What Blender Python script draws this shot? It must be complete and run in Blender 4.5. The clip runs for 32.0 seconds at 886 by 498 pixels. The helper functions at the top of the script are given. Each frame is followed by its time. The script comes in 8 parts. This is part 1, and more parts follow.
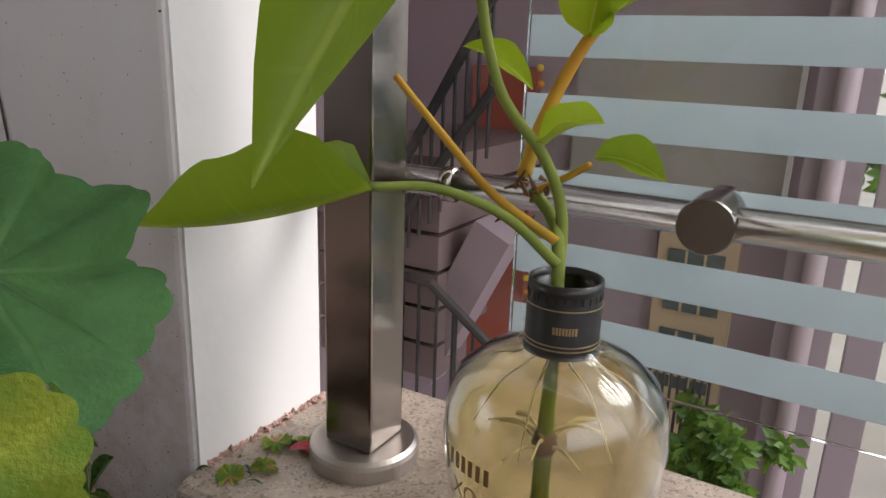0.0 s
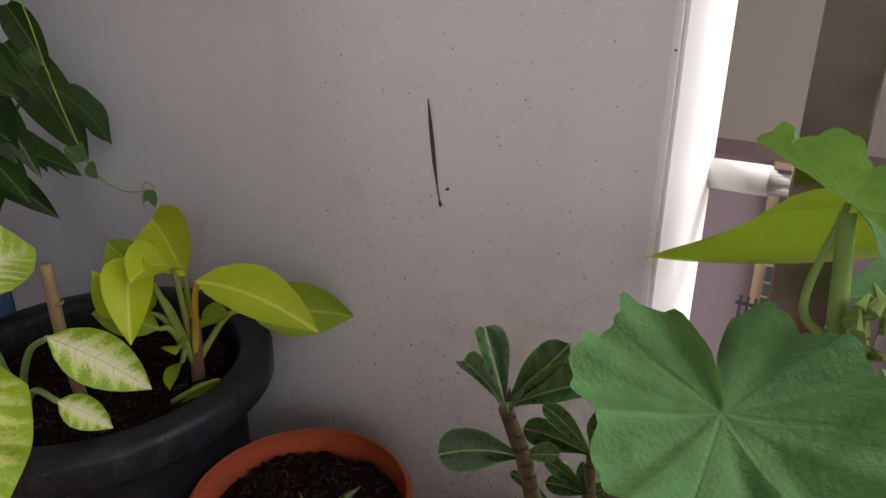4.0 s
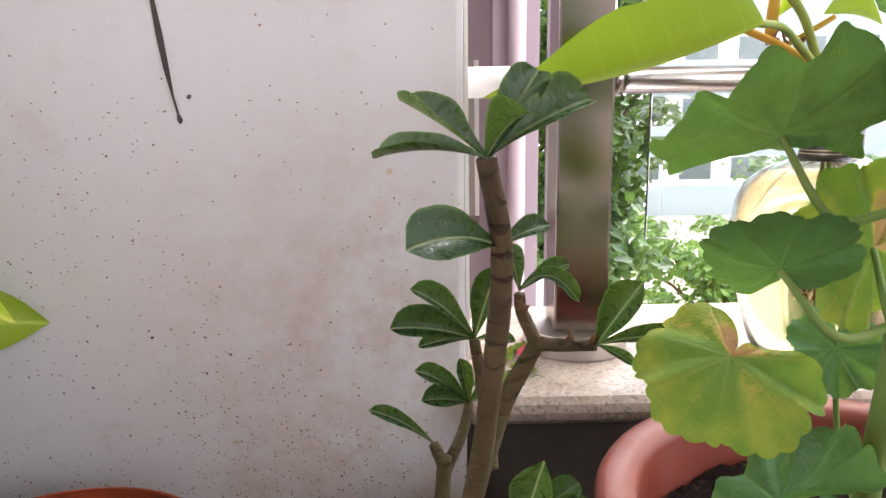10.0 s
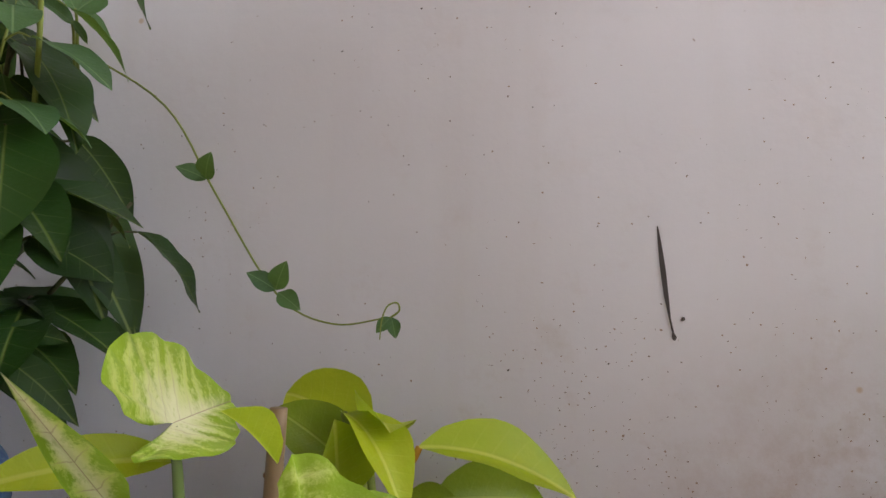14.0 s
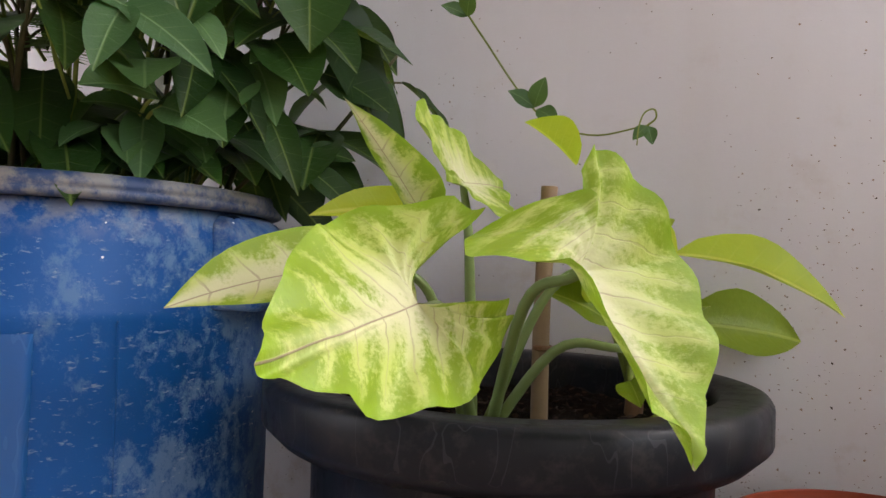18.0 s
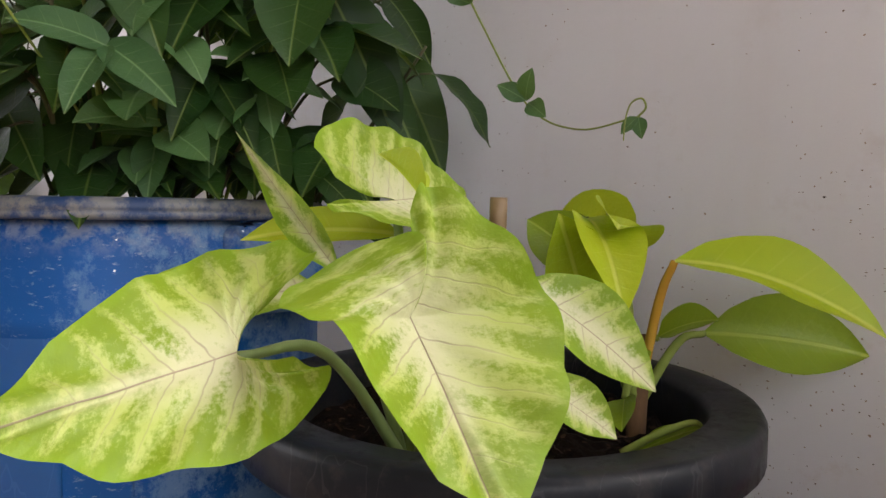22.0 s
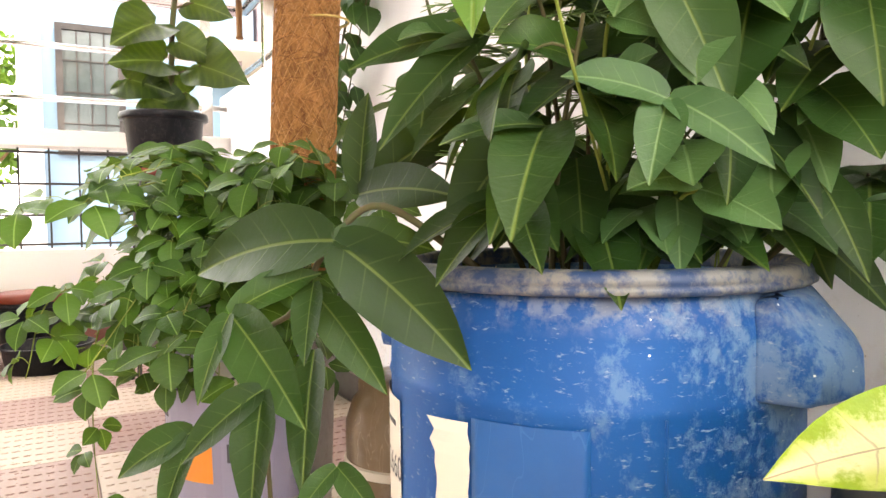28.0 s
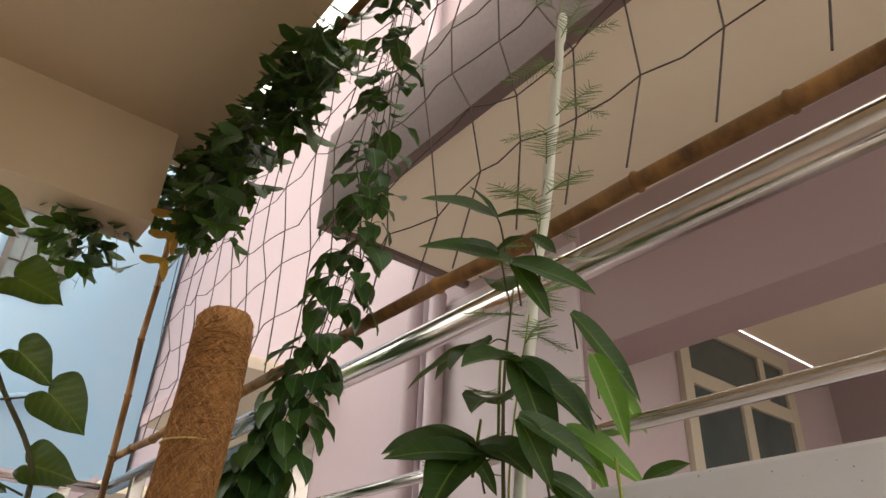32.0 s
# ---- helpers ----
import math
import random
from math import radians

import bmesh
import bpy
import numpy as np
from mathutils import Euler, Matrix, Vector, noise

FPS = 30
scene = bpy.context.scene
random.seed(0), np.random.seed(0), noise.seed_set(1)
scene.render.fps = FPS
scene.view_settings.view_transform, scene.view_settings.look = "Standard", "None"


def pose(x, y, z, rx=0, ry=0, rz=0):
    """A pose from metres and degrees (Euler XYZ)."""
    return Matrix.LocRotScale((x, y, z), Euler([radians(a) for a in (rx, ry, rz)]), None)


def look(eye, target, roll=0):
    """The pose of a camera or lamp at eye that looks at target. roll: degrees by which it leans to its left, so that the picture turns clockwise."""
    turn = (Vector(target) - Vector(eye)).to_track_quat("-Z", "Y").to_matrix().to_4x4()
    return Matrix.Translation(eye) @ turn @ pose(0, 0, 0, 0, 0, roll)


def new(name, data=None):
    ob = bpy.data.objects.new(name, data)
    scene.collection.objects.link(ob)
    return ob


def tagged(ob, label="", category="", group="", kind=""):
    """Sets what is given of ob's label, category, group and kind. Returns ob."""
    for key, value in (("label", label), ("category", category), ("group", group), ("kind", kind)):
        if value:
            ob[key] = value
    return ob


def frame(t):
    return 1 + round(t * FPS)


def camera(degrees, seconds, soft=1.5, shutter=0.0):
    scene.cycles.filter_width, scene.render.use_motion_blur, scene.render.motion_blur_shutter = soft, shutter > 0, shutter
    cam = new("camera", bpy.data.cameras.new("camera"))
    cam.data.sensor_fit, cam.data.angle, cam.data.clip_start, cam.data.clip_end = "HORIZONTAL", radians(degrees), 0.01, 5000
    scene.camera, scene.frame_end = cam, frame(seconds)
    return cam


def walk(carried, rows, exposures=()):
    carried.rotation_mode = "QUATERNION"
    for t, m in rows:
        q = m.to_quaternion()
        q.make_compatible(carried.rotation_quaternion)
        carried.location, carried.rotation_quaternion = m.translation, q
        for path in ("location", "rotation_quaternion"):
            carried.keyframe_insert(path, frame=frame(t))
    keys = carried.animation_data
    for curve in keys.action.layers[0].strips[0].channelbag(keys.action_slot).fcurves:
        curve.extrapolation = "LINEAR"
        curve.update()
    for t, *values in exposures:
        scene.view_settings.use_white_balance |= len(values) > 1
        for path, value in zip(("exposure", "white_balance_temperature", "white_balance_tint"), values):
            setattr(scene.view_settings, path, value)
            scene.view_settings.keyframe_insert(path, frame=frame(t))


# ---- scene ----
# camera and its walk
cam = camera(64.5, 32.0, soft=1.5)
METRES, EYE, TURN = 2.9, 0.635, 31.0
# first stretch: seconds, eye, target, roll
FIRST = [
    (0, (-0.008, -0.032, 0.63), (-0.963, 1.637, 0.082), 2.0),
    (0.5, (0.012, -0.069, 0.629), (-0.931, 1.591, 0.035), 2.0),
    (1, (0.039, -0.11, 0.627), (-0.906, 1.534, -0.009), 1.7),
    (1.5, (0.046, -0.144, 0.64), (-0.896, 1.49, -0.024), 1.5),
    (2, (-0.03, -0.171, 0.664), (-0.971, 1.457, -0.018), 1.0),
    (2.5, (-0.104, -0.173, 0.684), (-1.061, 1.439, -0.013), 0.9),
    (3, (-0.171, -0.216, 0.69), (-1.144, 1.385, -0.01), 1.0),
    (3.5, (-0.24, -0.233, 0.708), (-1.251, 1.334, -0.014), 0.6),
]
# the rest, in a turned frame: seconds, x, y, z, yaw, pitch, roll
ROWS = [
    (5.5, -0.1692, 0.0309, 0.0013, -0.24, -23.18, -0.52),
    (6.0, -0.165, 0.0442, -0.0192, -7.68, -24.9, -0.6),
    (6.5, -0.1555, 0.0521, -0.0221, -16.65, -28.21, -0.41),
    (7.0, -0.1533, 0.05, -0.0297, -22.99, -31.12, -0.21),
    (7.5, -0.1692, 0.0443, -0.0226, -28.56, -32.2, -0.0),
    (8.0, -0.1763, 0.0377, -0.0276, -32.98, -32.43, 0.13),
    (8.5, -0.172, 0.0387, -0.0441, -33.65, -31.84, 0.36),
    (9.0, -0.1675, 0.045, -0.0708, -33.44, -29.0, 0.71),
    (9.5, -0.1723, 0.0389, -0.0614, -32.66, -20.59, 0.88),
    (10.0, -0.182, 0.023, -0.0478, -31.86, -11.72, 0.83),
    (10.5, -0.1938, 0.0134, -0.042, -31.1, -5.75, 0.66),
    (11.0, -0.206, 0.012, -0.0444, -30.38, -2.46, 0.27),
    (11.5, -0.2241, 0.0178, -0.0404, -29.35, -0.44, -0.04),
    (12.0, -0.2345, 0.0269, -0.0296, -28.2, 1.0, -0.23),
    (12.5, -0.2522, 0.033, -0.0252, -26.5, 2.01, -0.48),
    (13.0, -0.265, 0.0325, -0.025, -24.51, 3.13, -0.66),
    (13.5, -0.2805, 0.0326, -0.0331, -22.67, 3.84, -0.96),
    (14.0, -0.2913, 0.0321, -0.0411, -20.54, 4.27, -1.21),
    (14.5, -0.2981, 0.0314, -0.0536, -18.16, 4.54, -1.43),
    (15.0, -0.3034, 0.0286, -0.0633, -15.7, 4.34, -1.68),
    (15.5, -0.3041, 0.0269, -0.073, -13.49, 4.21, -1.76),
    (17.5, -0.3112, 0.0238, -0.088, -6.4, 2.05, -1.94),
    (18.0, -0.3085, 0.0266, -0.0859, -4.76, 1.5, -1.92),
    (18.5, -0.3031, 0.0297, -0.0854, -3.08, 0.9, -1.86),
    (19.0, -0.2943, 0.031, -0.086, -1.42, 0.28, -1.71),
    (19.5, -0.2868, 0.0325, -0.0859, 0.21, -0.27, -1.61),
    (20.0, -0.2782, 0.033, -0.0841, 1.96, -0.87, -1.46),
    (20.5, -0.2687, 0.0358, -0.0806, 3.75, -1.41, -1.37),
    (21.0, -0.2614, 0.0377, -0.0806, 6.21, -1.94, -1.22),
    (21.5, -0.2513, 0.0383, -0.0732, 9.1, -2.49, -1.13),
    (22.0, -0.2472, 0.0352, -0.069, 12.56, -3.01, -0.72),
    (22.5, -0.2363, 0.0305, -0.0641, 16.5, -3.69, -0.68),
    (23.0, -0.2205, 0.0244, -0.0557, 19.57, -4.42, -0.52),
    (23.5, -0.2246, 0.0268, -0.0503, 21.63, -5.3, -0.34),
    (24.0, -0.2416, 0.0346, -0.0441, 23.73, -5.91, -0.17),
    (24.5, -0.2629, 0.0405, -0.0416, 25.8, -6.32, -0.05),
    (25.0, -0.2894, 0.0422, -0.0378, 27.72, -6.39, 0.23),
    (25.5, -0.3094, 0.0431, -0.0419, 29.63, -6.16, 0.32),
    (27.5, -0.3508, 0.0252, -0.0721, 31.79, -3.99, 0.41),
    (28.0, -0.3365, 0.0361, -0.0527, 29.92, -2.71, 0.53),
    (28.5, -0.3351, 0.042, -0.0277, 29.28, 0.26, 0.63),
    (29.0, -0.3319, 0.0469, -0.0096, 29.51, 4.33, 0.55),
    (29.5, -0.3306, 0.0483, 0.0104, 29.99, 9.31, 0.33),
    (30.0, -0.328, 0.0451, 0.0266, 29.16, 14.06, 0.02),
    (30.5, -0.3262, 0.0386, 0.0421, 26.61, 18.82, -0.5),
    (31.0, -0.3248, 0.0349, 0.0543, 24.0, 22.85, -1.0),
    (31.5, -0.3199, 0.0262, 0.0674, 22.21, 26.77, -1.7),
    (32.0, -0.3168, 0.0221, 0.0801, 20.52, 30.46, -2.4),
]
EXPOSURES = [(0.0, 0.75, 6350, 12.0), (2.0, 0.85, 6378, 13.0), (3.5, 1.15, 6400, 13.8), (5.5, 1.75, 6850, 14.8), (6.0, 1.95, 6766, 15.0), (7.0, 2.20, 6600, 14.9), (8.0, 2.20, 6366, 14.8), (9.0, 3.00, 6250, 14.6), (10.0, 2.40, 6250, 14.5), (11.0, 1.65, 6250, 14.4), (13.5, 1.85, 6375, 14.1), (15.0, 1.50, 6450, 15.2), (17.5, 2.00, 6491, 15.9), (19.0, 1.95, 6521, 15.6), (21.0, 1.85, 6564, 14.7), (23.0, 1.85, 6607, 13.9), (25.0, 2.30, 6650, 13.0), (28.0, 3.15, 7400, 11.0), (29.0, 2.85, 7700, 9.5), (30.0, 2.00, 7600, 9.0), (31.0, 1.30, 7300, 9.0), (32.0, 1.30, 7300, 9.0)]
walk(cam, [(t, look(eye, target, roll)) for t, eye, target, roll in FIRST]
     + [(t, pose(0, 0, EYE, 0, 0, TURN) @ pose(METRES * x, METRES * y, METRES * z, 90 + pitch, roll, yaw))
           for t, x, y, z, yaw, pitch, roll in ROWS], EXPOSURES)

# world and sun: bright overcast daylight
world = bpy.data.worlds.new("overcast_sky")
scene.world = world
world.use_nodes = True
wn = world.node_tree
sky = wn.nodes.new("ShaderNodeTexSky")
sky.sky_type, sky.sun_disc = "NISHITA", False
SUN_EL, SUN_AZ = radians(46), radians(48)
sky.sun_elevation, sky.sun_rotation = SUN_EL, SUN_AZ
sky.air_density, sky.dust_density, sky.ozone_density = 1.0, 6.0, 1.0
soft_sky = wn.nodes.new("ShaderNodeMix")
soft_sky.data_type = "RGBA"
soft_sky.inputs[0].default_value = 0.85
wn.links.new(sky.outputs[0], soft_sky.inputs[6])
soft_sky.inputs[7].default_value = (9.9, 10.0, 10.2, 1)
wn.links.new(soft_sky.outputs[2], wn.nodes["Background"].inputs[0])
wn.nodes["Background"].inputs[1].default_value = 0.15
sun = new("sun", bpy.data.lights.new("sun", "SUN"))
sun.data.energy, sun.data.angle, sun.data.color = 1.4, radians(25), (1.0, 0.96, 0.9)
SUN_FROM = Vector((math.sin(-SUN_AZ) * math.cos(SUN_EL) * -1, math.cos(SUN_AZ) * math.cos(SUN_EL), math.sin(SUN_EL)))
sun.matrix_world = look(SUN_FROM * 30, (0, 0, 0))

# ---------------------------------------------------------------- materials


class Nodes:
    """Short hand for building a node material."""

    def __init__(self, name):
        self.mat = bpy.data.materials.new(name)
        self.mat.use_nodes = True
        self.tree = self.mat.node_tree
        self.bsdf = self.tree.nodes["Principled BSDF"]
        self.out = self.tree.nodes["Material Output"]

    def node(self, kind, **sets):
        n = self.tree.nodes.new(kind)
        for k, v in sets.items():
            if k == "operation":
                n.operation = v
            elif k == "data_type":
                n.data_type = v
            elif k == "uv_map":
                n.uv_map = v
            elif k == "feature":
                n.feature = v
            elif k == "wave_type":
                n.wave_type = v
        return n

    def put(self, socket, value):
        if hasattr(value, "is_linked"):
            self.tree.links.new(value, socket)
        elif isinstance(value, (tuple, list)) and len(value) == 3 and socket.type == "RGBA":
            socket.default_value = (*value, 1)
        else:
            socket.default_value = value

    def math(self, op, a, b=0.0, c=0.0):
        n = self.node("ShaderNodeMath", operation=op)
        for s, v in zip(n.inputs, (a, b, c)):
            self.put(s, v)
        return n.outputs[0]

    def mix(self, f, a, b):
        n = self.node("ShaderNodeMix", data_type="RGBA")
        self.put(n.inputs[0], f)
        self.put(n.inputs[6], a)
        self.put(n.inputs[7], b)
        return n.outputs[2]

    def ramp(self, v, lo, hi, a=0.0, b=1.0):
        n = self.node("ShaderNodeMapRange")
        for s, w in zip(n.inputs, (v, lo, hi, a, b)):
            self.put(s, w)
        return n.outputs[0]

    def coords(self, scale=(1, 1, 1), world=False):
        n = self.node("ShaderNodeTexCoord")
        src = n.outputs["Object"]
        if world:
            src = self.node("ShaderNodeNewGeometry").outputs["Position"]
        m = self.node("ShaderNodeMapping")
        self.put(m.inputs[0], src)
        m.inputs[3].default_value = scale
        return m.outputs[0]

    def noise(self, vec, scale, detail=4.0, rough=0.55):
        n = self.node("ShaderNodeTexNoise")
        self.put(n.inputs["Vector"], vec)
        self.put(n.inputs["Scale"], scale)
        n.inputs["Detail"].default_value, n.inputs["Roughness"].default_value = detail, rough
        return n.outputs[0]

    def cells(self, vec, scale, feature="F1", rand=1.0):
        n = self.node("ShaderNodeTexVoronoi", feature=feature)
        self.put(n.inputs["Vector"], vec)
        self.put(n.inputs["Scale"], scale)
        n.inputs["Randomness"].default_value = rand
        return n

    def bump(self, height, strength=0.3, dist=0.002):
        n = self.node("ShaderNodeBump")
        n.inputs["Strength"].default_value, n.inputs["Distance"].default_value = strength, dist
        self.put(n.inputs["Height"], height)
        self.put(self.bsdf.inputs["Normal"], n.outputs[0])
        return n.outputs[0]

    def uv(self, name):
        n = self.node("ShaderNodeUVMap", uv_map=name)
        s = self.node("ShaderNodeSeparateXYZ")
        self.put(s.inputs[0], n.outputs[0])
        return s.outputs[0], s.outputs[1], n.outputs[0]

    def rand(self):
        return self.node("ShaderNodeObjectInfo").outputs["Random"]

    def island(self):
        return self.node("ShaderNodeNewGeometry").outputs["Random Per Island"]

    def xyz(self, vec):
        s = self.node("ShaderNodeSeparateXYZ")
        self.put(s.inputs[0], vec)
        return s.outputs

    def done(self, color, rough=0.6, metal=0.0, spec=0.5):
        self.put(self.bsdf.inputs["Base Color"], color)
        self.put(self.bsdf.inputs["Roughness"], rough)
        self.put(self.bsdf.inputs["Metallic"], metal)
        self.put(self.bsdf.inputs["Specular IOR Level"], spec)
        return self.mat


def painted(name, col, stain=0.12, rough=0.6, grain=60.0, bump=0.15, dirt=(0.35, 0.3, 0.26), world=True):
    """Paint, plaster or plain plastic: a colour with stains and grain at two scales."""
    n = Nodes(name)
    v = n.coords(world=world)
    big = n.ramp(n.noise(v, 2.2, 5), 0.35, 0.75)
    fine = n.noise(v, grain, 3)
    c = n.mix(n.math("MULTIPLY", big, stain), col, dirt)
    c = n.mix(n.math("MULTIPLY", fine, 0.10), c, tuple(x * 0.75 for x in col))
    n.bump(fine, bump, 0.001)
    return n.done(c, n.ramp(fine, 0.3, 0.7, rough - 0.06, rough + 0.08))


def metal(name, col, rough=0.22, grain=400.0):
    n = Nodes(name)
    v = n.coords((1, 1, 30))
    f = n.noise(v, grain, 2)
    g = n.noise(n.coords(), 9, 4)
    n.bump(f, 0.04, 0.0005)
    return n.done(n.mix(n.math("MULTIPLY", g, 0.25), col, tuple(x * 0.7 for x in col)), n.ramp(g, 0.3, 0.7, rough - 0.05, rough + 0.12), 1.0)


def wall_paint():
    """Off-white paint with fine dark pits, brown spots and rubbed smudges, denser low down."""
    n = Nodes("speckled_white_paint")
    v = n.coords(world=True)
    x, y, z = n.xyz(v)
    col = n.mix(n.ramp(n.noise(v, 2.4, 6), 0.3, 0.75), (0.71, 0.70, 0.73), (0.63, 0.615, 0.635))
    wash = n.ramp(n.noise(n.coords((1, 1, 0.12), True), 14, 5), 0.45, 0.8, 0, 0.30)
    col = n.mix(wash, col, (0.55, 0.50, 0.47))
    low = n.ramp(z, 0.52, 0.22, 0.0, 1.0)
    region = n.ramp(n.noise(v, 5.0, 3), 0.42, 0.66)
    right = n.ramp(x, -1.05, -0.62, 0.06, 1.0)
    dens = n.math("MULTIPLY_ADD", n.math("MULTIPLY", low, right), n.math("MULTIPLY_ADD", region, 0.30, 0.04), n.math("MULTIPLY_ADD", region, 0.010, 0.0035))
    warp = n.node("ShaderNodeTexNoise")
    n.put(warp.inputs["Vector"], v)
    warp.inputs["Scale"].default_value = 260.0
    wx, wy, wz = n.xyz(warp.outputs["Color"])
    out, pits = col, None
    for scale, size, tone, squash in ((95, 0.10, (0.07, 0.055, 0.048), 1.0), (170, 0.15, (0.13, 0.085, 0.06), 1.3), (260, 0.24, (0.30, 0.21, 0.16), 1.0), (80, 0.085, (0.18, 0.11, 0.075), 2.6)):
        flat = n.node("ShaderNodeCombineXYZ")
        n.put(flat.inputs[0], n.math("MULTIPLY_ADD", wx, 0.0042, x))
        n.put(flat.inputs[1], n.math("MULTIPLY_ADD", wz, 0.0042, n.math("MULTIPLY", z, squash)))
        cell = n.cells(flat.outputs[0], scale)
        cell.voronoi_dimensions = "2D"
        r, g, b = n.xyz(cell.outputs["Color"])
        pick = n.math("LESS_THAN", r, dens)
        dot = n.math("LESS_THAN", cell.outputs["Distance"], n.math("MULTIPLY", n.math("MULTIPLY_ADD", g, 0.8, 0.2), size))
        hit = n.math("MULTIPLY", pick, dot)
        out = n.mix(hit, out, tone)
        pits = hit if pits is None else n.math("MAXIMUM", pits, hit)
    spot = n.cells(v, 10)
    r, g, b = n.xyz(spot.outputs["Color"])
    rust = n.math("MULTIPLY", n.ramp(spot.outputs["Distance"], 0.040, 0.024), n.math("LESS_THAN", b, 0.55))
    out = n.mix(n.math("MULTIPLY", rust, 0.6), out, (0.50, 0.33, 0.16))
    smudge = n.math("MULTIPLY", n.ramp(n.noise(v, 12, 6, 0.7), 0.56, 0.74), n.ramp(z, 0.62, 0.15, 0.16, 0.75))
    out = n.mix(smudge, out, (0.46, 0.36, 0.30))
    # splashed soil behind the pots
    splash = n.math("MULTIPLY", n.ramp(n.math("ABSOLUTE", n.math("ADD", n.xyz(v)[0], 0.54)), 0.24, 0.04), n.ramp(z, 0.54, 0.32))
    splash = n.math("MULTIPLY", splash, n.ramp(n.noise(v, 22, 8, 0.78), 0.42, 0.68, 0.03, 0.55))
    out = n.mix(splash, out, (0.40, 0.28, 0.21))
    n.bump(n.math("SUBTRACT", n.math("ADD", n.noise(v, 60, 4), n.math("MULTIPLY", n.noise(v, 7, 3), 2.0)), n.math("MULTIPLY", pits, 1.5)), 0.22, 0.002)
    return n.done(out, 0.5, 0, 0.3)


def granite(name, a, b, rough=0.35):
    n = Nodes(name)
    v = n.coords(world=True)
    c = n.mix(n.ramp(n.noise(v, 14, 5), 0.35, 0.7), a, b)
    sp = n.cells(v, 420).outputs["Color"]
    c = n.mix(n.math("MULTIPLY", n.math("GREATER_THAN", n.xyz(sp)[0], 0.82), 0.6), c, (0.10, 0.085, 0.075))
    c = n.mix(n.math("MULTIPLY", n.math("LESS_THAN", n.xyz(sp)[1], 0.18), 0.4), c, (0.5, 0.42, 0.38))
    dirty = n.ramp(n.noise(v, 17, 7, 0.72), 0.48, 0.70, 0, 0.75)
    c = n.mix(dirty, c, (0.13, 0.09, 0.07))
    c = n.mix(n.ramp(n.noise(v, 60, 5, 0.75), 0.60, 0.72, 0, 0.6), c, (0.50, 0.38, 0.31))
    n.bump(n.noise(v, 120, 3), 0.1, 0.001)
    return n.done(c, n.ramp(n.noise(v, 30, 4), 0.3, 0.7, rough - 0.1, rough + 0.25))


def plastic(name, col, worn, rough=0.4, dirt=0.35, scratch=0.25, spec=0.5):
    """Garden plastic with dust in the low spots, fine scratches and faded patches."""
    n = Nodes(name)
    v = n.coords()
    c = n.mix(n.ramp(n.noise(v, 11, 5), 0.4, 0.75, 0, 0.6), col, worn)
    dust = n.ramp(n.noise(v, 55, 6, 0.7), 0.5, 0.75, 0, dirt)
    c = n.mix(dust, c, (0.28, 0.23, 0.19))
    s = n.math("LESS_THAN", n.math("ABSOLUTE", n.math("SUBTRACT", n.noise(n.coords((1, 1, 0.25)), 38, 2), 0.5)), 0.006)
    c = n.mix(n.math("MULTIPLY", s, scratch), c, tuple(min(1, x * 1.5 + 0.12) for x in worn))
    n.bump(n.noise(v, 140, 3), 0.12, 0.001)
    return n.done(c, n.ramp(dust, 0, dirt + 0.01, rough, rough + 0.3), 0, spec)


def soil_mat():
    n = Nodes("dark_potting_soil")
    v = n.coords(world=True)
    c = n.mix(n.ramp(n.noise(v, 130, 6, 0.7), 0.35, 0.7), (0.003, 0.002, 0.0016), (0.018, 0.0105, 0.008))
    c = n.mix(n.math("MULTIPLY", n.math("GREATER_THAN", n.xyz(n.cells(v, 260).outputs["Color"])[0], 0.93), 0.5), c, (0.07, 0.042, 0.026))
    n.bump(n.noise(v, 170, 6, 0.7), 0.9, 0.006)
    return n.done(c, 0.95, 0, 0.08)


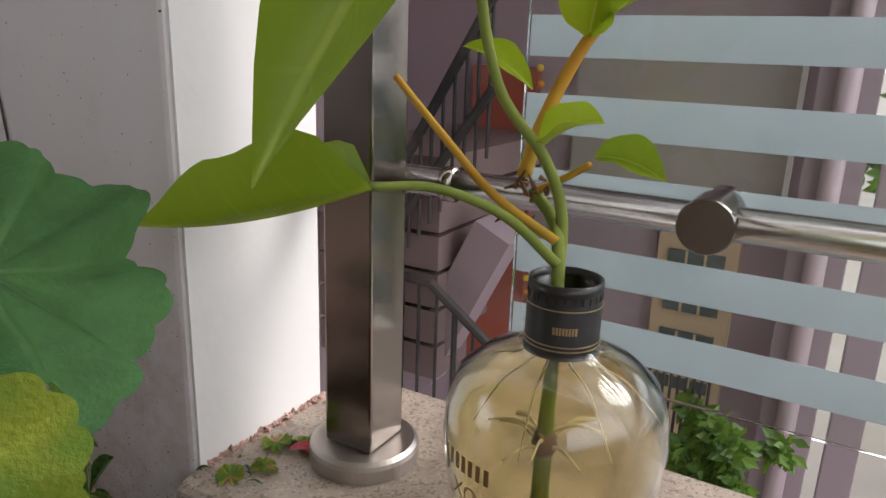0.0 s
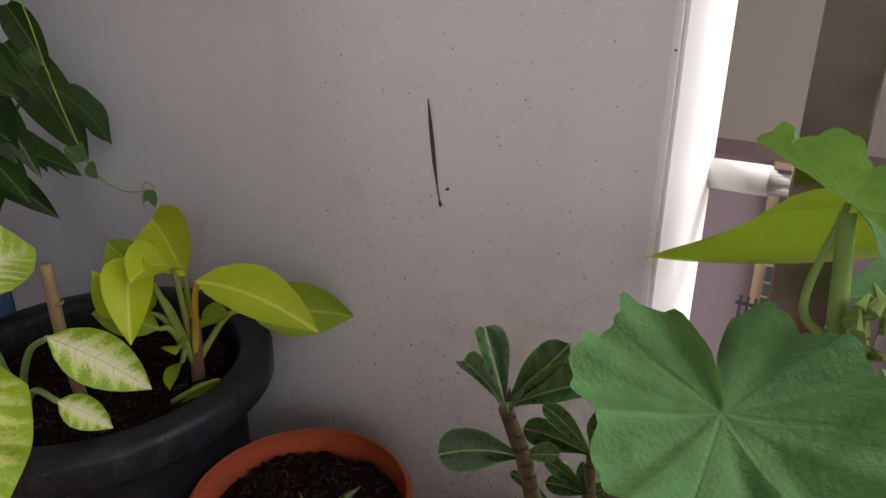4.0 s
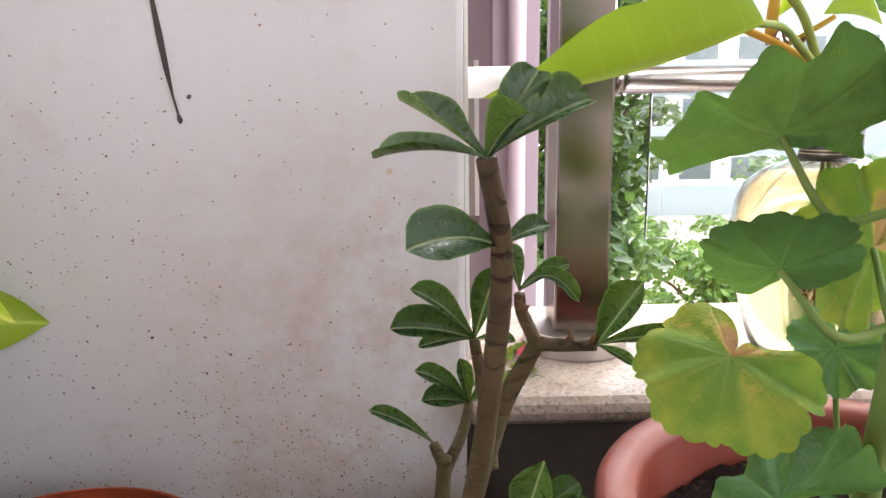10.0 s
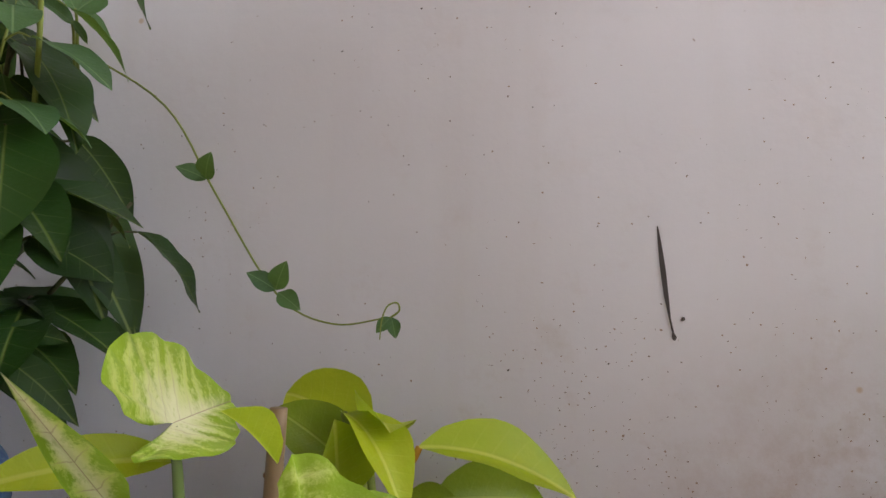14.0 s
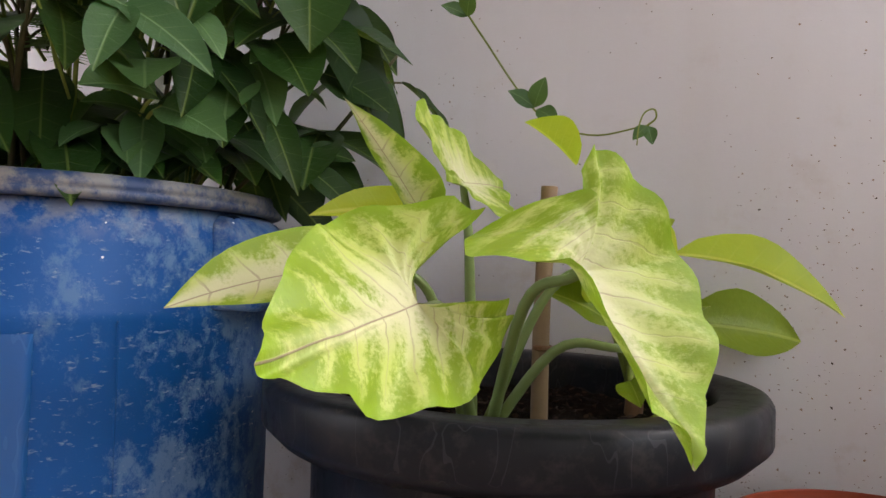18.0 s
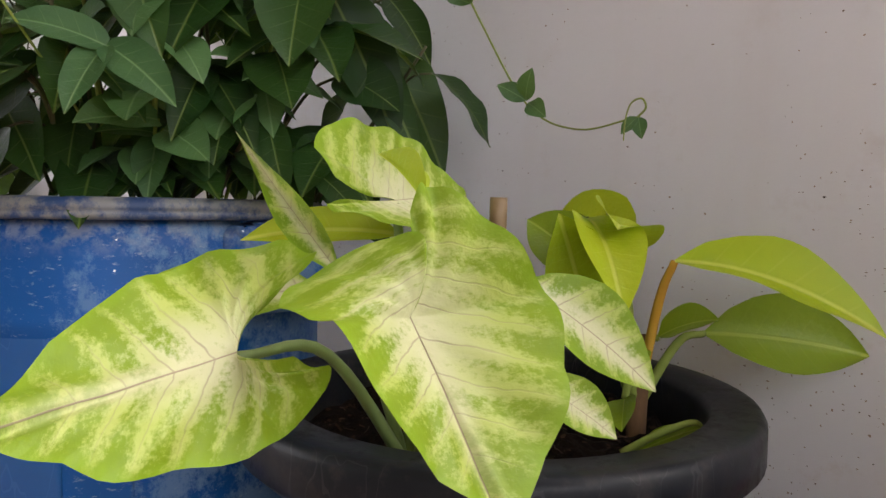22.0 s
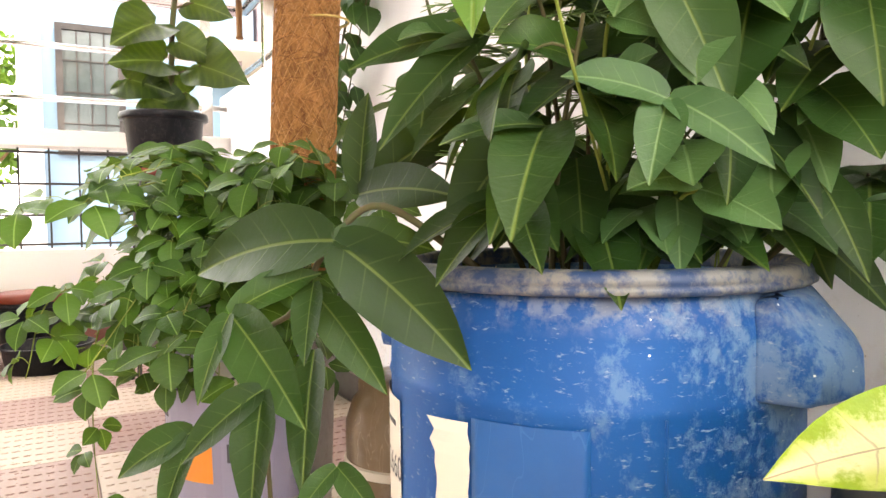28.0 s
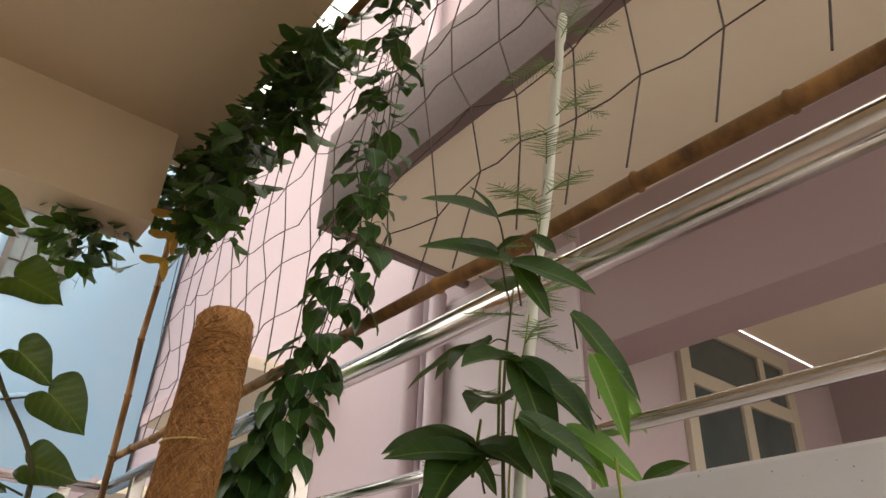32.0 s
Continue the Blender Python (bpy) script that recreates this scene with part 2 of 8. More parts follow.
def leaf_mat(name, green, light, vein, veins=9.0, slant=0.9, edge=None, gloss=0.42, vein_w=0.05, pattern="pinnate", blotch=None, glow=0.22, wilt=0.0, vary=0.5, fans=7.0, spec=0.35, rib=0.012, ribs=0.8, fleck=0.0, relief=0.0016, mottle=0.0):
    """Leaf: blade colour varied leaf by leaf, a midrib and side veins, light passing through the blade."""
    n = Nodes(name)
    x, y, vec = n.uv("blade")
    ring, turn, _ = n.uv("ring")
    one = n.rand()
    c = n.mix(n.math("MULTIPLY", one, vary), green, light)
    c = n.mix(n.math("MULTIPLY", n.ramp(n.noise(vec, 3.0, 4), 0.35, 0.7), 0.35), c, light)
    ax = n.math("ABSOLUTE", x)
    along = n.math("SUBTRACT", y, n.math("MULTIPLY", ax, slant))
    if blotch:
        along = n.math("ADD", along, n.math("MULTIPLY", n.math("SUBTRACT", n.noise(vec, 5.0, 3), 0.5), 0.09))
    flow = n.node("ShaderNodeCombineXYZ")
    n.put(flow.inputs[0], n.math("MULTIPLY", along, 9.0))
    n.put(flow.inputs[1], n.math("MULTIPLY", x, 3.2))
    n.put(flow.inputs[2], n.math("MULTIPLY", one, 40.0))
    if mottle:
        c = n.mix(n.ramp(n.noise(vec, 4.5, 5, 0.6), 0.35, 0.62, mottle, 0.0), c, tuple(q * 0.45 for q in green))
    if fleck:
        c = n.mix(n.ramp(n.noise(flow.outputs[0], 1.6, 5, 0.7), 0.56, 0.68, 0, fleck), c, vein)
    if blotch:
        pale, amount = blotch
        fine = n.noise(vec, 30.0, 6, 0.75)
        patch = n.noise(flow.outputs[0], 0.55, 3, 0.55)
        inner = n.math("ADD", n.ramp(ring, 1.0, 0.25, -0.34, 0.42), n.math("MULTIPLY", n.math("SUBTRACT", one, 0.5), 0.30))
        band = n.ramp(n.math("ABSOLUTE", n.math("SUBTRACT", n.math("FRACT", n.math("MULTIPLY", along, veins)), 0.5)), 0.34, 0.04)
        sum_ = n.math("ADD", n.math("ADD", n.math("MULTIPLY", band, 0.48), n.math("MULTIPLY", n.math("SUBTRACT", fine, 0.5), 2.0)), n.math("ADD", inner, n.math("MULTIPLY", n.math("SUBTRACT", patch, 0.5), 1.3)))
        tint = n.mix(n.ramp(n.math("ADD", ring, n.math("MULTIPLY", n.math("SUBTRACT", patch, 0.5), 0.8)), 0.70, 0.20), tuple(a * b for a, b in zip(pale, (0.74, 0.86, 0.36))), pale)
        c = n.mix(n.ramp(sum_, 0.0, 0.46, 0.0, amount), c, tint)
        c = n.mix(n.math("MULTIPLY", n.ramp(ax, 0.075, 0.012), n.math("MULTIPLY", n.ramp(ring, 1.0, 0.5), 0.7 * amount)), c, pale)
    if edge:
        c = n.mix(n.ramp(n.math("ADD", ring, n.math("MULTIPLY", n.noise(vec, 9, 4), 0.16)), 0.96, 1.10, 0, 0.85), c, edge)
    if pattern == "pinnate":
        k = n.math("FRACT", n.math("MULTIPLY", along, veins))
        side = n.ramp(n.math("ABSOLUTE", n.math("SUBTRACT", k, 0.5)), vein_w * 1.3, vein_w * 0.5)
        side = n.math("MULTIPLY", side, n.ramp(ring, 0.95, 0.25, 0.05, 0.55 * ribs))
        m = n.math("MAXIMUM", side, n.ramp(ax, rib * 0.5, rib * 1.3, 1.0, 0.0))
    else:
        k = n.math("FRACT", n.math("MULTIPLY", turn, fans))
        side = n.ramp(n.math("MULTIPLY", n.math("ABSOLUTE", n.math("SUBTRACT", k, 0.5)), n.math("ADD", ring, 0.05)), vein_w * 0.7, vein_w * 0.25)
        m = n.math("MULTIPLY", side, n.ramp(ring, 1.0, 0.2, 0.05, 0.75 * ribs))
    c = n.mix(n.math("MULTIPLY", m, 0.8), c, vein)
    if wilt:
        w = n.math("ADD", n.noise(vec, 2.3, 5, 0.6), n.math("MULTIPLY", n.math("SUBTRACT", 1.0, ring), 0.20))
        yel = n.ramp(n.math("ADD", n.noise(vec, 1.7, 3), n.math("MULTIPLY", ring, 0.14)), 0.53, 0.92, 0, wilt)
        c = n.mix(yel, c, (0.40, 0.38, 0.045))
        beam = n.math("ABSOLUTE", n.math("SUBTRACT", n.math("FRACT", n.math("ADD", turn, n.math("MULTIPLY", n.noise(vec, 3.0, 3), 0.25))), 0.62))
        sector = n.math("MULTIPLY", n.ramp(beam, 0.17, 0.05), n.ramp(n.math("ADD", ring, n.math("MULTIPLY", n.noise(vec, 7.0, 4), 0.5)), 1.22, 0.95))
        w = n.math("MULTIPLY_ADD", sector, 0.30, n.math("MULTIPLY", w, 0.80))
        c = n.mix(n.ramp(w, 0.55, 0.63, 0, wilt * 0.75), c, (0.55, 0.36, 0.08))
        c = n.mix(n.ramp(w, 0.60, 0.68, 0, wilt), c, n.mix(n.noise(vec, 12.0, 4), (0.30, 0.13, 0.07), (0.52, 0.28, 0.16)))
    n.bump(n.math("ADD", n.math("MULTIPLY", m, -1.0), n.math("MULTIPLY", n.noise(vec, 26, 4), 0.9)), 0.4, relief)
    n.done(c, n.ramp(n.noise(vec, 6, 3), 0.3, 0.7, gloss - 0.06, gloss + 0.14), 0, spec)
    t = n.node("ShaderNodeBsdfTranslucent")
    n.put(t.inputs[0], n.mix(0.35, c, (0.45, 0.70, 0.05)))
    s = n.node("ShaderNodeMixShader")
    s.inputs[0].default_value = glow
    n.put(s.inputs[1], n.bsdf.outputs[0])
    n.put(s.inputs[2], t.outputs[0])
    n.put(n.out.inputs[0], s.outputs[0])
    return n.mat


def bark_mat(name, a, b, scale=40.0, bump=0.5, rings=0.0):
    n = Nodes(name)
    v = n.coords((1, 1, 0.35))
    c = n.mix(n.ramp(n.noise(v, scale, 6, 0.65), 0.35, 0.7), a, b)
    h = n.noise(v, scale * 1.6, 5)
    if rings:
        w = n.math("FRACT", n.math("MULTIPLY_ADD", n.xyz(n.coords())[2], rings, n.math("MULTIPLY", n.noise(n.coords(), 60, 3), 1.6)))
        scar = n.math("MULTIPLY", n.ramp(n.math("ABSOLUTE", n.math("SUBTRACT", w, 0.5)), 0.16, 0.05), n.ramp(n.noise(n.coords(), 30, 2), 0.42, 0.55))
        c = n.mix(n.math("MULTIPLY", scar, 0.10), c, tuple(q * 0.4 for q in a))
        h = n.math("SUBTRACT", h, n.math("MULTIPLY", scar, 0.3))
        young = n.ramp(n.xyz(n.coords(world=True))[2], 0.28, 0.40)
        c = n.mix(young, c, n.mix(n.ramp(n.noise(v, scale * 1.3, 6, 0.7), 0.35, 0.7), (0.045, 0.030, 0.018), (0.13, 0.092, 0.05)))
        notch = n.math("MULTIPLY", scar, young)
        c = n.mix(n.math("MULTIPLY", notch, 0.7), c, (0.025, 0.016, 0.010))
        h = n.math("SUBTRACT", h, n.math("MULTIPLY", notch, 0.8))
    n.bump(h, bump, 0.003)
    return n.done(c, 0.75, 0, 0.25)


def clear_glass(name, tint, rough=0.02, ior=1.45):
    n = Nodes(name)
    n.done(tint, rough)
    n.bsdf.inputs["Transmission Weight"].default_value = 1.0
    n.bsdf.inputs["IOR"].default_value = ior
    return n.mat


M_WALL = wall_paint()
M_WHITE = painted("white_wall_paint", (0.78, 0.77, 0.75), 0.10)
M_HOUSE = painted("brown_beige_house_paint", (0.50, 0.47, 0.45), 0.12)
M_CEIL = painted("cream_ceiling_paint", (0.62, 0.49, 0.33), 0.10)
M_LILAC = painted("lilac_house_paint", (0.44, 0.345, 0.37), 0.12, 0.7, 40, 0.3)
M_LILAC_D = painted("deep_mauve_paint", (0.36, 0.26, 0.275), 0.12, 0.7)
M_BROWN = painted("brown_fascia_paint", (0.16, 0.11, 0.105), 0.15, 0.7)
M_ROUGHCAST = painted("roughcast_lilac_plaster", (0.58, 0.51, 0.54), 0.15, 0.9, 90, 1.0)
M_BEIGE = painted("beige_soffit_paint", (0.82, 0.72, 0.57), 0.10)
M_BLUE = painted("pale_blue_house_paint", (0.20, 0.33, 0.45), 0.16)
M_CREAMFRAME = painted("cream_window_frame", (0.50, 0.44, 0.35), 0.1, 0.5)
M_DARKGLASS = Nodes("dark_window_glass")
M_DARKGLASS = M_DARKGLASS.done(M_DARKGLASS.mix(M_DARKGLASS.noise(M_DARKGLASS.coords(world=True), 5), (0.03, 0.045, 0.045), (0.10, 0.12, 0.12)), 0.12)
M_BLACKPAINT = painted("black_iron_paint", (0.018, 0.018, 0.02), 0.25, 0.45)
M_BLACKPAINT.node_tree.nodes["Principled BSDF"].inputs["Specular IOR Level"].default_value = 0.2
# the house's lilac paint darkened, so the porch shade is in the colour
M_LILAC_P = painted("lilac_darkened_for_shade", (0.30, 0.23, 0.26), 0.15, 0.7, 40, 0.3)
M_WALLEND = painted("rough_white_wall_end", (0.84, 0.83, 0.82), 0.06, 0.7, 26, 0.9)
M_STEEL = metal("brushed_steel", (0.30, 0.27, 0.245), 0.09)
M_STEEL_BRIGHT = metal("polished_steel", (0.72, 0.70, 0.67), 0.14)
M_SILL = granite("speckled_granite", (0.38, 0.31, 0.255), (0.24, 0.19, 0.155))
M_DARKBASE = painted("dark_base_plaster", (0.065, 0.055, 0.05), 0.4, 0.8)
M_SKIRT = painted("beige_skirting_tile", (0.30, 0.235, 0.18), 0.35, 0.4)
M_REDTILE = painted("red_skirting_tile", (0.22, 0.075, 0.05), 0.3, 0.35)
M_TILE_A = painted("cream_floor_tile", (0.43, 0.345, 0.28), 0.25, 0.32)
M_TILE_B = painted("dusty_red_floor_tile", (0.25, 0.145, 0.125), 0.25, 0.32)
M_GROUT = painted("dark_floor_cement", (0.16, 0.115, 0.095), 0.3, 0.8)
M_BLACKPOT = plastic("black_pot_plastic", (0.009, 0.010, 0.013), (0.018, 0.020, 0.026), 0.36, 0.10, 0.10, 0.15)
M_REDPOT = plastic("terracotta_pot_plastic", (0.28, 0.050, 0.019), (0.33, 0.075, 0.035), 0.45, 0.10, 0.03, 0.3)
M_REDPOT2 = plastic("dull_terracotta_plastic", (0.145, 0.023, 0.012), (0.18, 0.037, 0.022), 0.50, 0.08, 0.03, 0.4)
M_SOIL = soil_mat()
M_CRUMB = painted("soil_crumbs", (0.014, 0.009, 0.006), 0.0, 0.95, world=False)
M_CRUMB.node_tree.nodes["Principled BSDF"].inputs["Specular IOR Level"].default_value = 0.1

# ---------------------------------------------------------------- mesh helpers


def as_mesh(bm, name, smooth=True):
    me = bpy.data.meshes.new(name)
    bm.normal_update()
    bm.to_mesh(me)
    bm.free()
    if smooth:
        for p in me.polygons:
            p.use_smooth = True
    return me


def part(name, bm, material, parent, label="", smooth=False):
    """One mesh object under a thing or a part."""
    me = as_mesh(bm, name, smooth) if isinstance(bm, bmesh.types.BMesh) else bm
    if not me.materials:
        me.materials.append(material)
    ob = new(name, me)
    if parent is not None:
        ob.parent = parent
        ob.matrix_parent_inverse = parent.matrix_world.inverted() if parent.parent is None and parent.type == "EMPTY" else Matrix()
    if label:
        ob["label"] = label
    return ob


def thing(name, label, category, place=(0, 0, 0), group="", kind=""):
    ob = new(name)
    ob.empty_display_size = 0.05
    ob.location = place
    bpy.context.view_layer.update()
    return tagged(ob, label, category, group, kind)


def single(name, bm, material, label, category, group="", kind="", smooth=False):
    ob = part(name, bm, material, None, "", smooth)
    return tagged(ob, label, category, group, kind)


def boxes(*specs, bevel=0.0):
    """A bmesh of boxes, each (x0, y0, z0, x1, y1, z1)."""
    bm = bmesh.new()
    for x0, y0, z0, x1, y1, z1 in specs:
        m = Matrix.LocRotScale(((x0 + x1) / 2, (y0 + y1) / 2, (z0 + z1) / 2), None, (abs(x1 - x0), abs(y1 - y0), abs(z1 - z0)))
        bmesh.ops.create_cube(bm, size=1.0, matrix=m)
    if bevel:
        bmesh.ops.bevel(bm, geom=bm.edges[:], offset=bevel, segments=2, affect="EDGES", profile=0.6)
    return bm


def lathe(profile, segs=48, cap=False, wobble=0.0, seed=0):
    """Turn a profile of (radius, height) round z."""
    bm = bmesh.new()
    rng = random.Random(seed)
    rings = []
    for r, z in profile:
        ring = []
        for i in range(segs):
            a = 2 * math.pi * i / segs
            rr = r * (1 + wobble * math.sin(2 * a + seed) + wobble * 0.5 * math.sin(5 * a + 2 * seed))
            ring.append(bm.verts.new((rr * math.cos(a), rr * math.sin(a), z)))
        rings.append(ring)
    for a, b in zip(rings, rings[1:]):
        for i in range(segs):
            j = (i + 1) % segs
            bm.faces.new((a[i], a[j], b[j], b[i]))
    if cap:
        bm.faces.new(rings[0][::-1])
        bm.faces.new(rings[-1])
    return bm


def tube(points, radii, segs=8, bm=None, closed_ends=True, lump=0.0, seed=0):
    """A pipe along points; radii is one number or one per point."""
    bm = bm or bmesh.new()
    pts = [Vector(p) for p in points]
    n = len(pts)
    rad = radii if isinstance(radii, (list, tuple)) else [radii] * n
    rng = random.Random(seed)
    rings, side = [], None
    for i, p in enumerate(pts):
        d = (pts[min(i + 1, n - 1)] - pts[max(i - 1, 0)]).normalized()
        if side is None:
            side = d.orthogonal().normalized()
        side = (side - d * side.dot(d)).normalized()
        up = d.cross(side)
        ring = []
        for k in range(segs):
            a = 2 * math.pi * k / segs
            r = rad[i] * (1 + lump * rng.uniform(-1, 1))
            ring.append(bm.verts.new(p + (side * math.cos(a) + up * math.sin(a)) * r))
        rings.append(ring)
    for a, b in zip(rings, rings[1:]):
        for k in range(segs):
            j = (k + 1) % segs
            bm.faces.new((a[k], a[j], b[j], b[k]))
    if closed_ends:
        bm.faces.new(rings[0][::-1])
        bm.faces.new(rings[-1])
    return bm


def curve_pts(pts, n=10):
    """Smooth line (Catmull-Rom) through a few points."""
    p = [Vector(q) for q in pts]
    p = [p[0] * 2 - p[1]] + p + [p[-1] * 2 - p[-2]]
    out = []
    for i in range(1, len(p) - 2):
        a, b, c, d = p[i - 1:i + 3]
        for k in range(n):
            t = k / n
            out.append(0.5 * ((2 * b) + (c - a) * t + (2 * a - 5 * b + 4 * c - d) * t * t + (3 * b - a - 3 * c + d) * t ** 3))
    out.append(p[-2])
    return out


def rot_x(bm, ang, at=(0, 0, 0)):
    bmesh.ops.rotate(bm, verts=bm.verts, cent=at, matrix=Matrix.Rotation(ang, 3, "X"))
    return bm


def moved(bm, x, y, z):
    bmesh.ops.translate(bm, verts=bm.verts, vec=(x, y, z))
    return bm


# ---------------------------------------------------------------- the balcony
FLOOR, WALL_Y, WALL_X, FAR_X = -0.05, 0.333, -0.462, -4.3
SILL = 0.265

# parapet wall: speckled inside, plain white on its end and outside
wall = single("wall_north", boxes((FAR_X - 0.2, WALL_Y, FLOOR - 0.2, WALL_X, WALL_Y + 0.169, 1.075), bevel=0.006), M_WALL,
              "off-white painted parapet wall with dark specks and smudges", "wall", kind="structure")
end_face = part("end_face", boxes((WALL_X, WALL_Y + 0.004, SILL - 0.02, WALL_X + 0.003, WALL_Y + 0.167, 1.07)), M_WALLEND, wall, "bright white painted end of the wall")

# long thin crack in the paint, widest in its upper half, with a chip at its foot
bm = bmesh.new()
line = [(-0.694, 0.591, 0.0006), (-0.692, 0.575, 0.0018), (-0.689, 0.550, 0.0026), (-0.686, 0.525, 0.0022), (-0.683, 0.505, 0.0010), (-0.680, 0.491, 0.0010), (-0.679, 0.487, 0.0024), (-0.679, 0.484, 0.0010)]
prev = None
for x, z, w in line:
    cur = (bm.verts.new((x - w, WALL_Y - 0.001, z)), bm.verts.new((x + w, WALL_Y - 0.001, z)), bm.verts.new((x, WALL_Y + 0.001, z)))
    if prev:
        bm.faces.new((prev[0], prev[1], cur[1], cur[0]))
    prev = cur
M_CRACK = painted("crack_in_paint", (0.035, 0.03, 0.03), 0.2, 0.9)
part("crack", bm, M_CRACK, wall, "long thin dark crack in the paint")
bm = lathe([(0.0004, -0.001), (0.0019, -0.001), (0.0015, 0.0008), (0.0003, 0.0012)], 7, wobble=0.35)
part("chip", moved(rot_x(bm, radians(90)), -0.671, WALL_Y - 0.001, 0.504), M_CRACK, wall)

# skirting along the wall
skirt = single("baseboard_north", boxes((FAR_X, WALL_Y - 0.012, 0.034, WALL_X + 0.6, WALL_Y - 0.0005, 0.052), bevel=0.003), M_SKIRT, "beige stone skirting with a red line on top", "baseboard", kind="structure")
# skirting below the strip, coloured dark to stand in for the shade there
part("lower_band", boxes((FAR_X, WALL_Y - 0.008, FLOOR, WALL_X + 0.6, WALL_Y - 0.0005, 0.0335)), M_DARKBASE, skirt, "band below the strip, coloured dark for shade")
part("red_edge", boxes((FAR_X, WALL_Y - 0.008, 0.0525, WALL_X - 0.002, WALL_Y - 0.0006, 0.060), bevel=0.002), M_REDTILE, skirt, "thin red cement line")

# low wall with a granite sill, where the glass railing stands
low = single("wall_low", boxes((WALL_X + 0.0005, 0.352, FLOOR - 0.2, 2.2, 0.53, SILL - 0.028)), M_DARKBASE, "dark low wall under the granite sill", "wall", kind="structure")
bm = bmesh.new()
prof = [(0.565, SILL - 0.027), (0.565, SILL), (0.325, SILL)]
for k in range(7):
    a = math.pi / 2 + math.pi * k / 6
    prof.append((0.322 + 0.0135 * math.cos(a), SILL - 0.0135 + 0.0135 * math.sin(a)))
prev = None
for x in (WALL_X + 0.004, -0.1, 0.4, 1.0, 2.2):
    ring = [bm.verts.new((x, y, z)) for y, z in prof]
    if prev:
        for k in range(len(ring)):
            j = (k + 1) % len(ring)
            bm.faces.new((prev[k], ring[k], ring[j], prev[j]))
    else:
        bm.faces.new(ring)
    prev = ring
bm.faces.new(prev[::-1])
sill = single("window_sill", bm, M_SILL, "grey-brown speckled granite sill slab with a rounded front edge", "sill", kind="structure")
bm = bmesh.new()
rng = random.Random(4)
for i in range(120):
    y = 0.335 + 0.2 * i / 120
    s = rng.choice((0.0015, 0.002, 0.003, 0.003, 0.005))
    bmesh.ops.create_icosphere(bm, subdivisions=1, radius=s, matrix=Matrix.LocRotScale((WALL_X + 0.002 + abs(rng.gauss(0, 0.006)), y, SILL + 0.001), Euler((rng.random() * 3, 0, rng.random() * 3)), (1, 1.2, 0.35)))
M_REDCEMENT = painted("pink_cement_crumbs", (0.46, 0.27, 0.23), 0.4, 0.9)
tagged(part("mortar_line", bm, M_REDCEMENT, None), "crumbling pink mortar along the foot of the wall", "mortar", kind="structure")

# ceiling slab and its cross beam
single("ceiling", boxes((-3.92, -3.4, 2.95, 2.2, 0.30, 3.15)), M_CEIL, "cream painted underside of the balcony slab above", "ceiling", kind="structure")
single("beam", boxes((-3.92, -3.2, 2.46, -3.66, 0.14, 2.9495)), M_CEIL, "cream painted ceiling beam", "beam", kind="structure")

# house wall behind the camera
single("wall_south", boxes((-3.9, -3.4, FLOOR - 0.2, 2.2, -3.2005, 3.15)), M_HOUSE, "brown-beige house wall", "wall", kind="structure")
single("wall_east", boxes((2.2005, -3.4, FLOOR - 0.2, 2.4, 0.53, 0.9)), M_WHITE, "plain white parapet at the open end of the balcony", "wall", kind="structure")

# floor slab
floor = single("floor", boxes((FAR_X - 0.2, -3.4, FLOOR - 0.2, 2.2, WALL_Y + 0.19, FLOOR - 0.006)), M_GROUT, "chequered cream and dusty red tiled balcony floor", "floor", kind="structure")

# far side: low wall, grille, band and steel rails
far = single("wall_west", boxes((FAR_X - 0.16, -3.4, FLOOR, FAR_X, WALL_Y - 0.0005, 0.355), (FAR_X - 0.17, -3.4, 0.79, FAR_X + 0.015, WALL_Y - 0.0005, 0.86), bevel=0.004), M_WHITE, "cream painted low end wall with a band above the grille", "wall", kind="structure")
part("skirting", boxes(*[(FAR_X + 0.0005, -2.1 + 0.33 * i, FLOOR, FAR_X + 0.01, -2.1 + 0.33 * i + 0.326, 0.075) for i in range(7)], bevel=0.002), M_REDTILE, far, "red tile skirting")
grille = thing("window_grille", "black iron bar grille in the opening of the low wall", "grille", (FAR_X - 0.08, -1.0, 0.355), kind="structure")
for i in range(11):
    y = WALL_Y - 0.06 - 0.115 * i
    part("bar", boxes((FAR_X - 0.086, y - 0.004, 0.3555, FAR_X - 0.074, y + 0.004, 0.7895)), M_BLACKPAINT, grille)
for z in (0.375, 0.50, 0.635, 0.77):
    part("rail", boxes((FAR_X - 0.073, -1.0, z - 0.005, FAR_X - 0.066, WALL_Y - 0.01, z + 0.005)), M_BLACKPAINT, grille)


# ---------------------------------------------------------------- railings
def pipe(name, a, b, r, parent, material=None, segs=20):
    return part(name, tube([a, b], r, segs), material or M_STEEL_BRIGHT, parent, smooth=True)


# rail on the parapet
RAIL_Y = 0.43
rail = thing("steel_railing", "polished steel pipe railing on top of the parapet wall", "railing", (-1.5, RAIL_Y, 1.075))
pipe("handrail", (FAR_X - 0.06, RAIL_Y, 1.485), (WALL_X + 1.2, RAIL_Y, 1.485), 0.030, rail)
pipe("mid_rail", (FAR_X - 0.06, RAIL_Y, 1.183), (WALL_X + 1.2, RAIL_Y, 1.183), 0.0125, rail)
for x in (-3.95, -2.52, -0.95):
    part("post", boxes((x - 0.025, RAIL_Y - 0.025, 1.0755, x + 0.025, RAIL_Y + 0.025, 1.47), bevel=0.002), M_STEEL, rail)
    part("base_collar", moved(lathe([(0.02, 0.012), (0.048, 0.012), (0.05, 0.008), (0.05, 0.0)], 28), x, RAIL_Y, 1.0752), M_STEEL, rail)
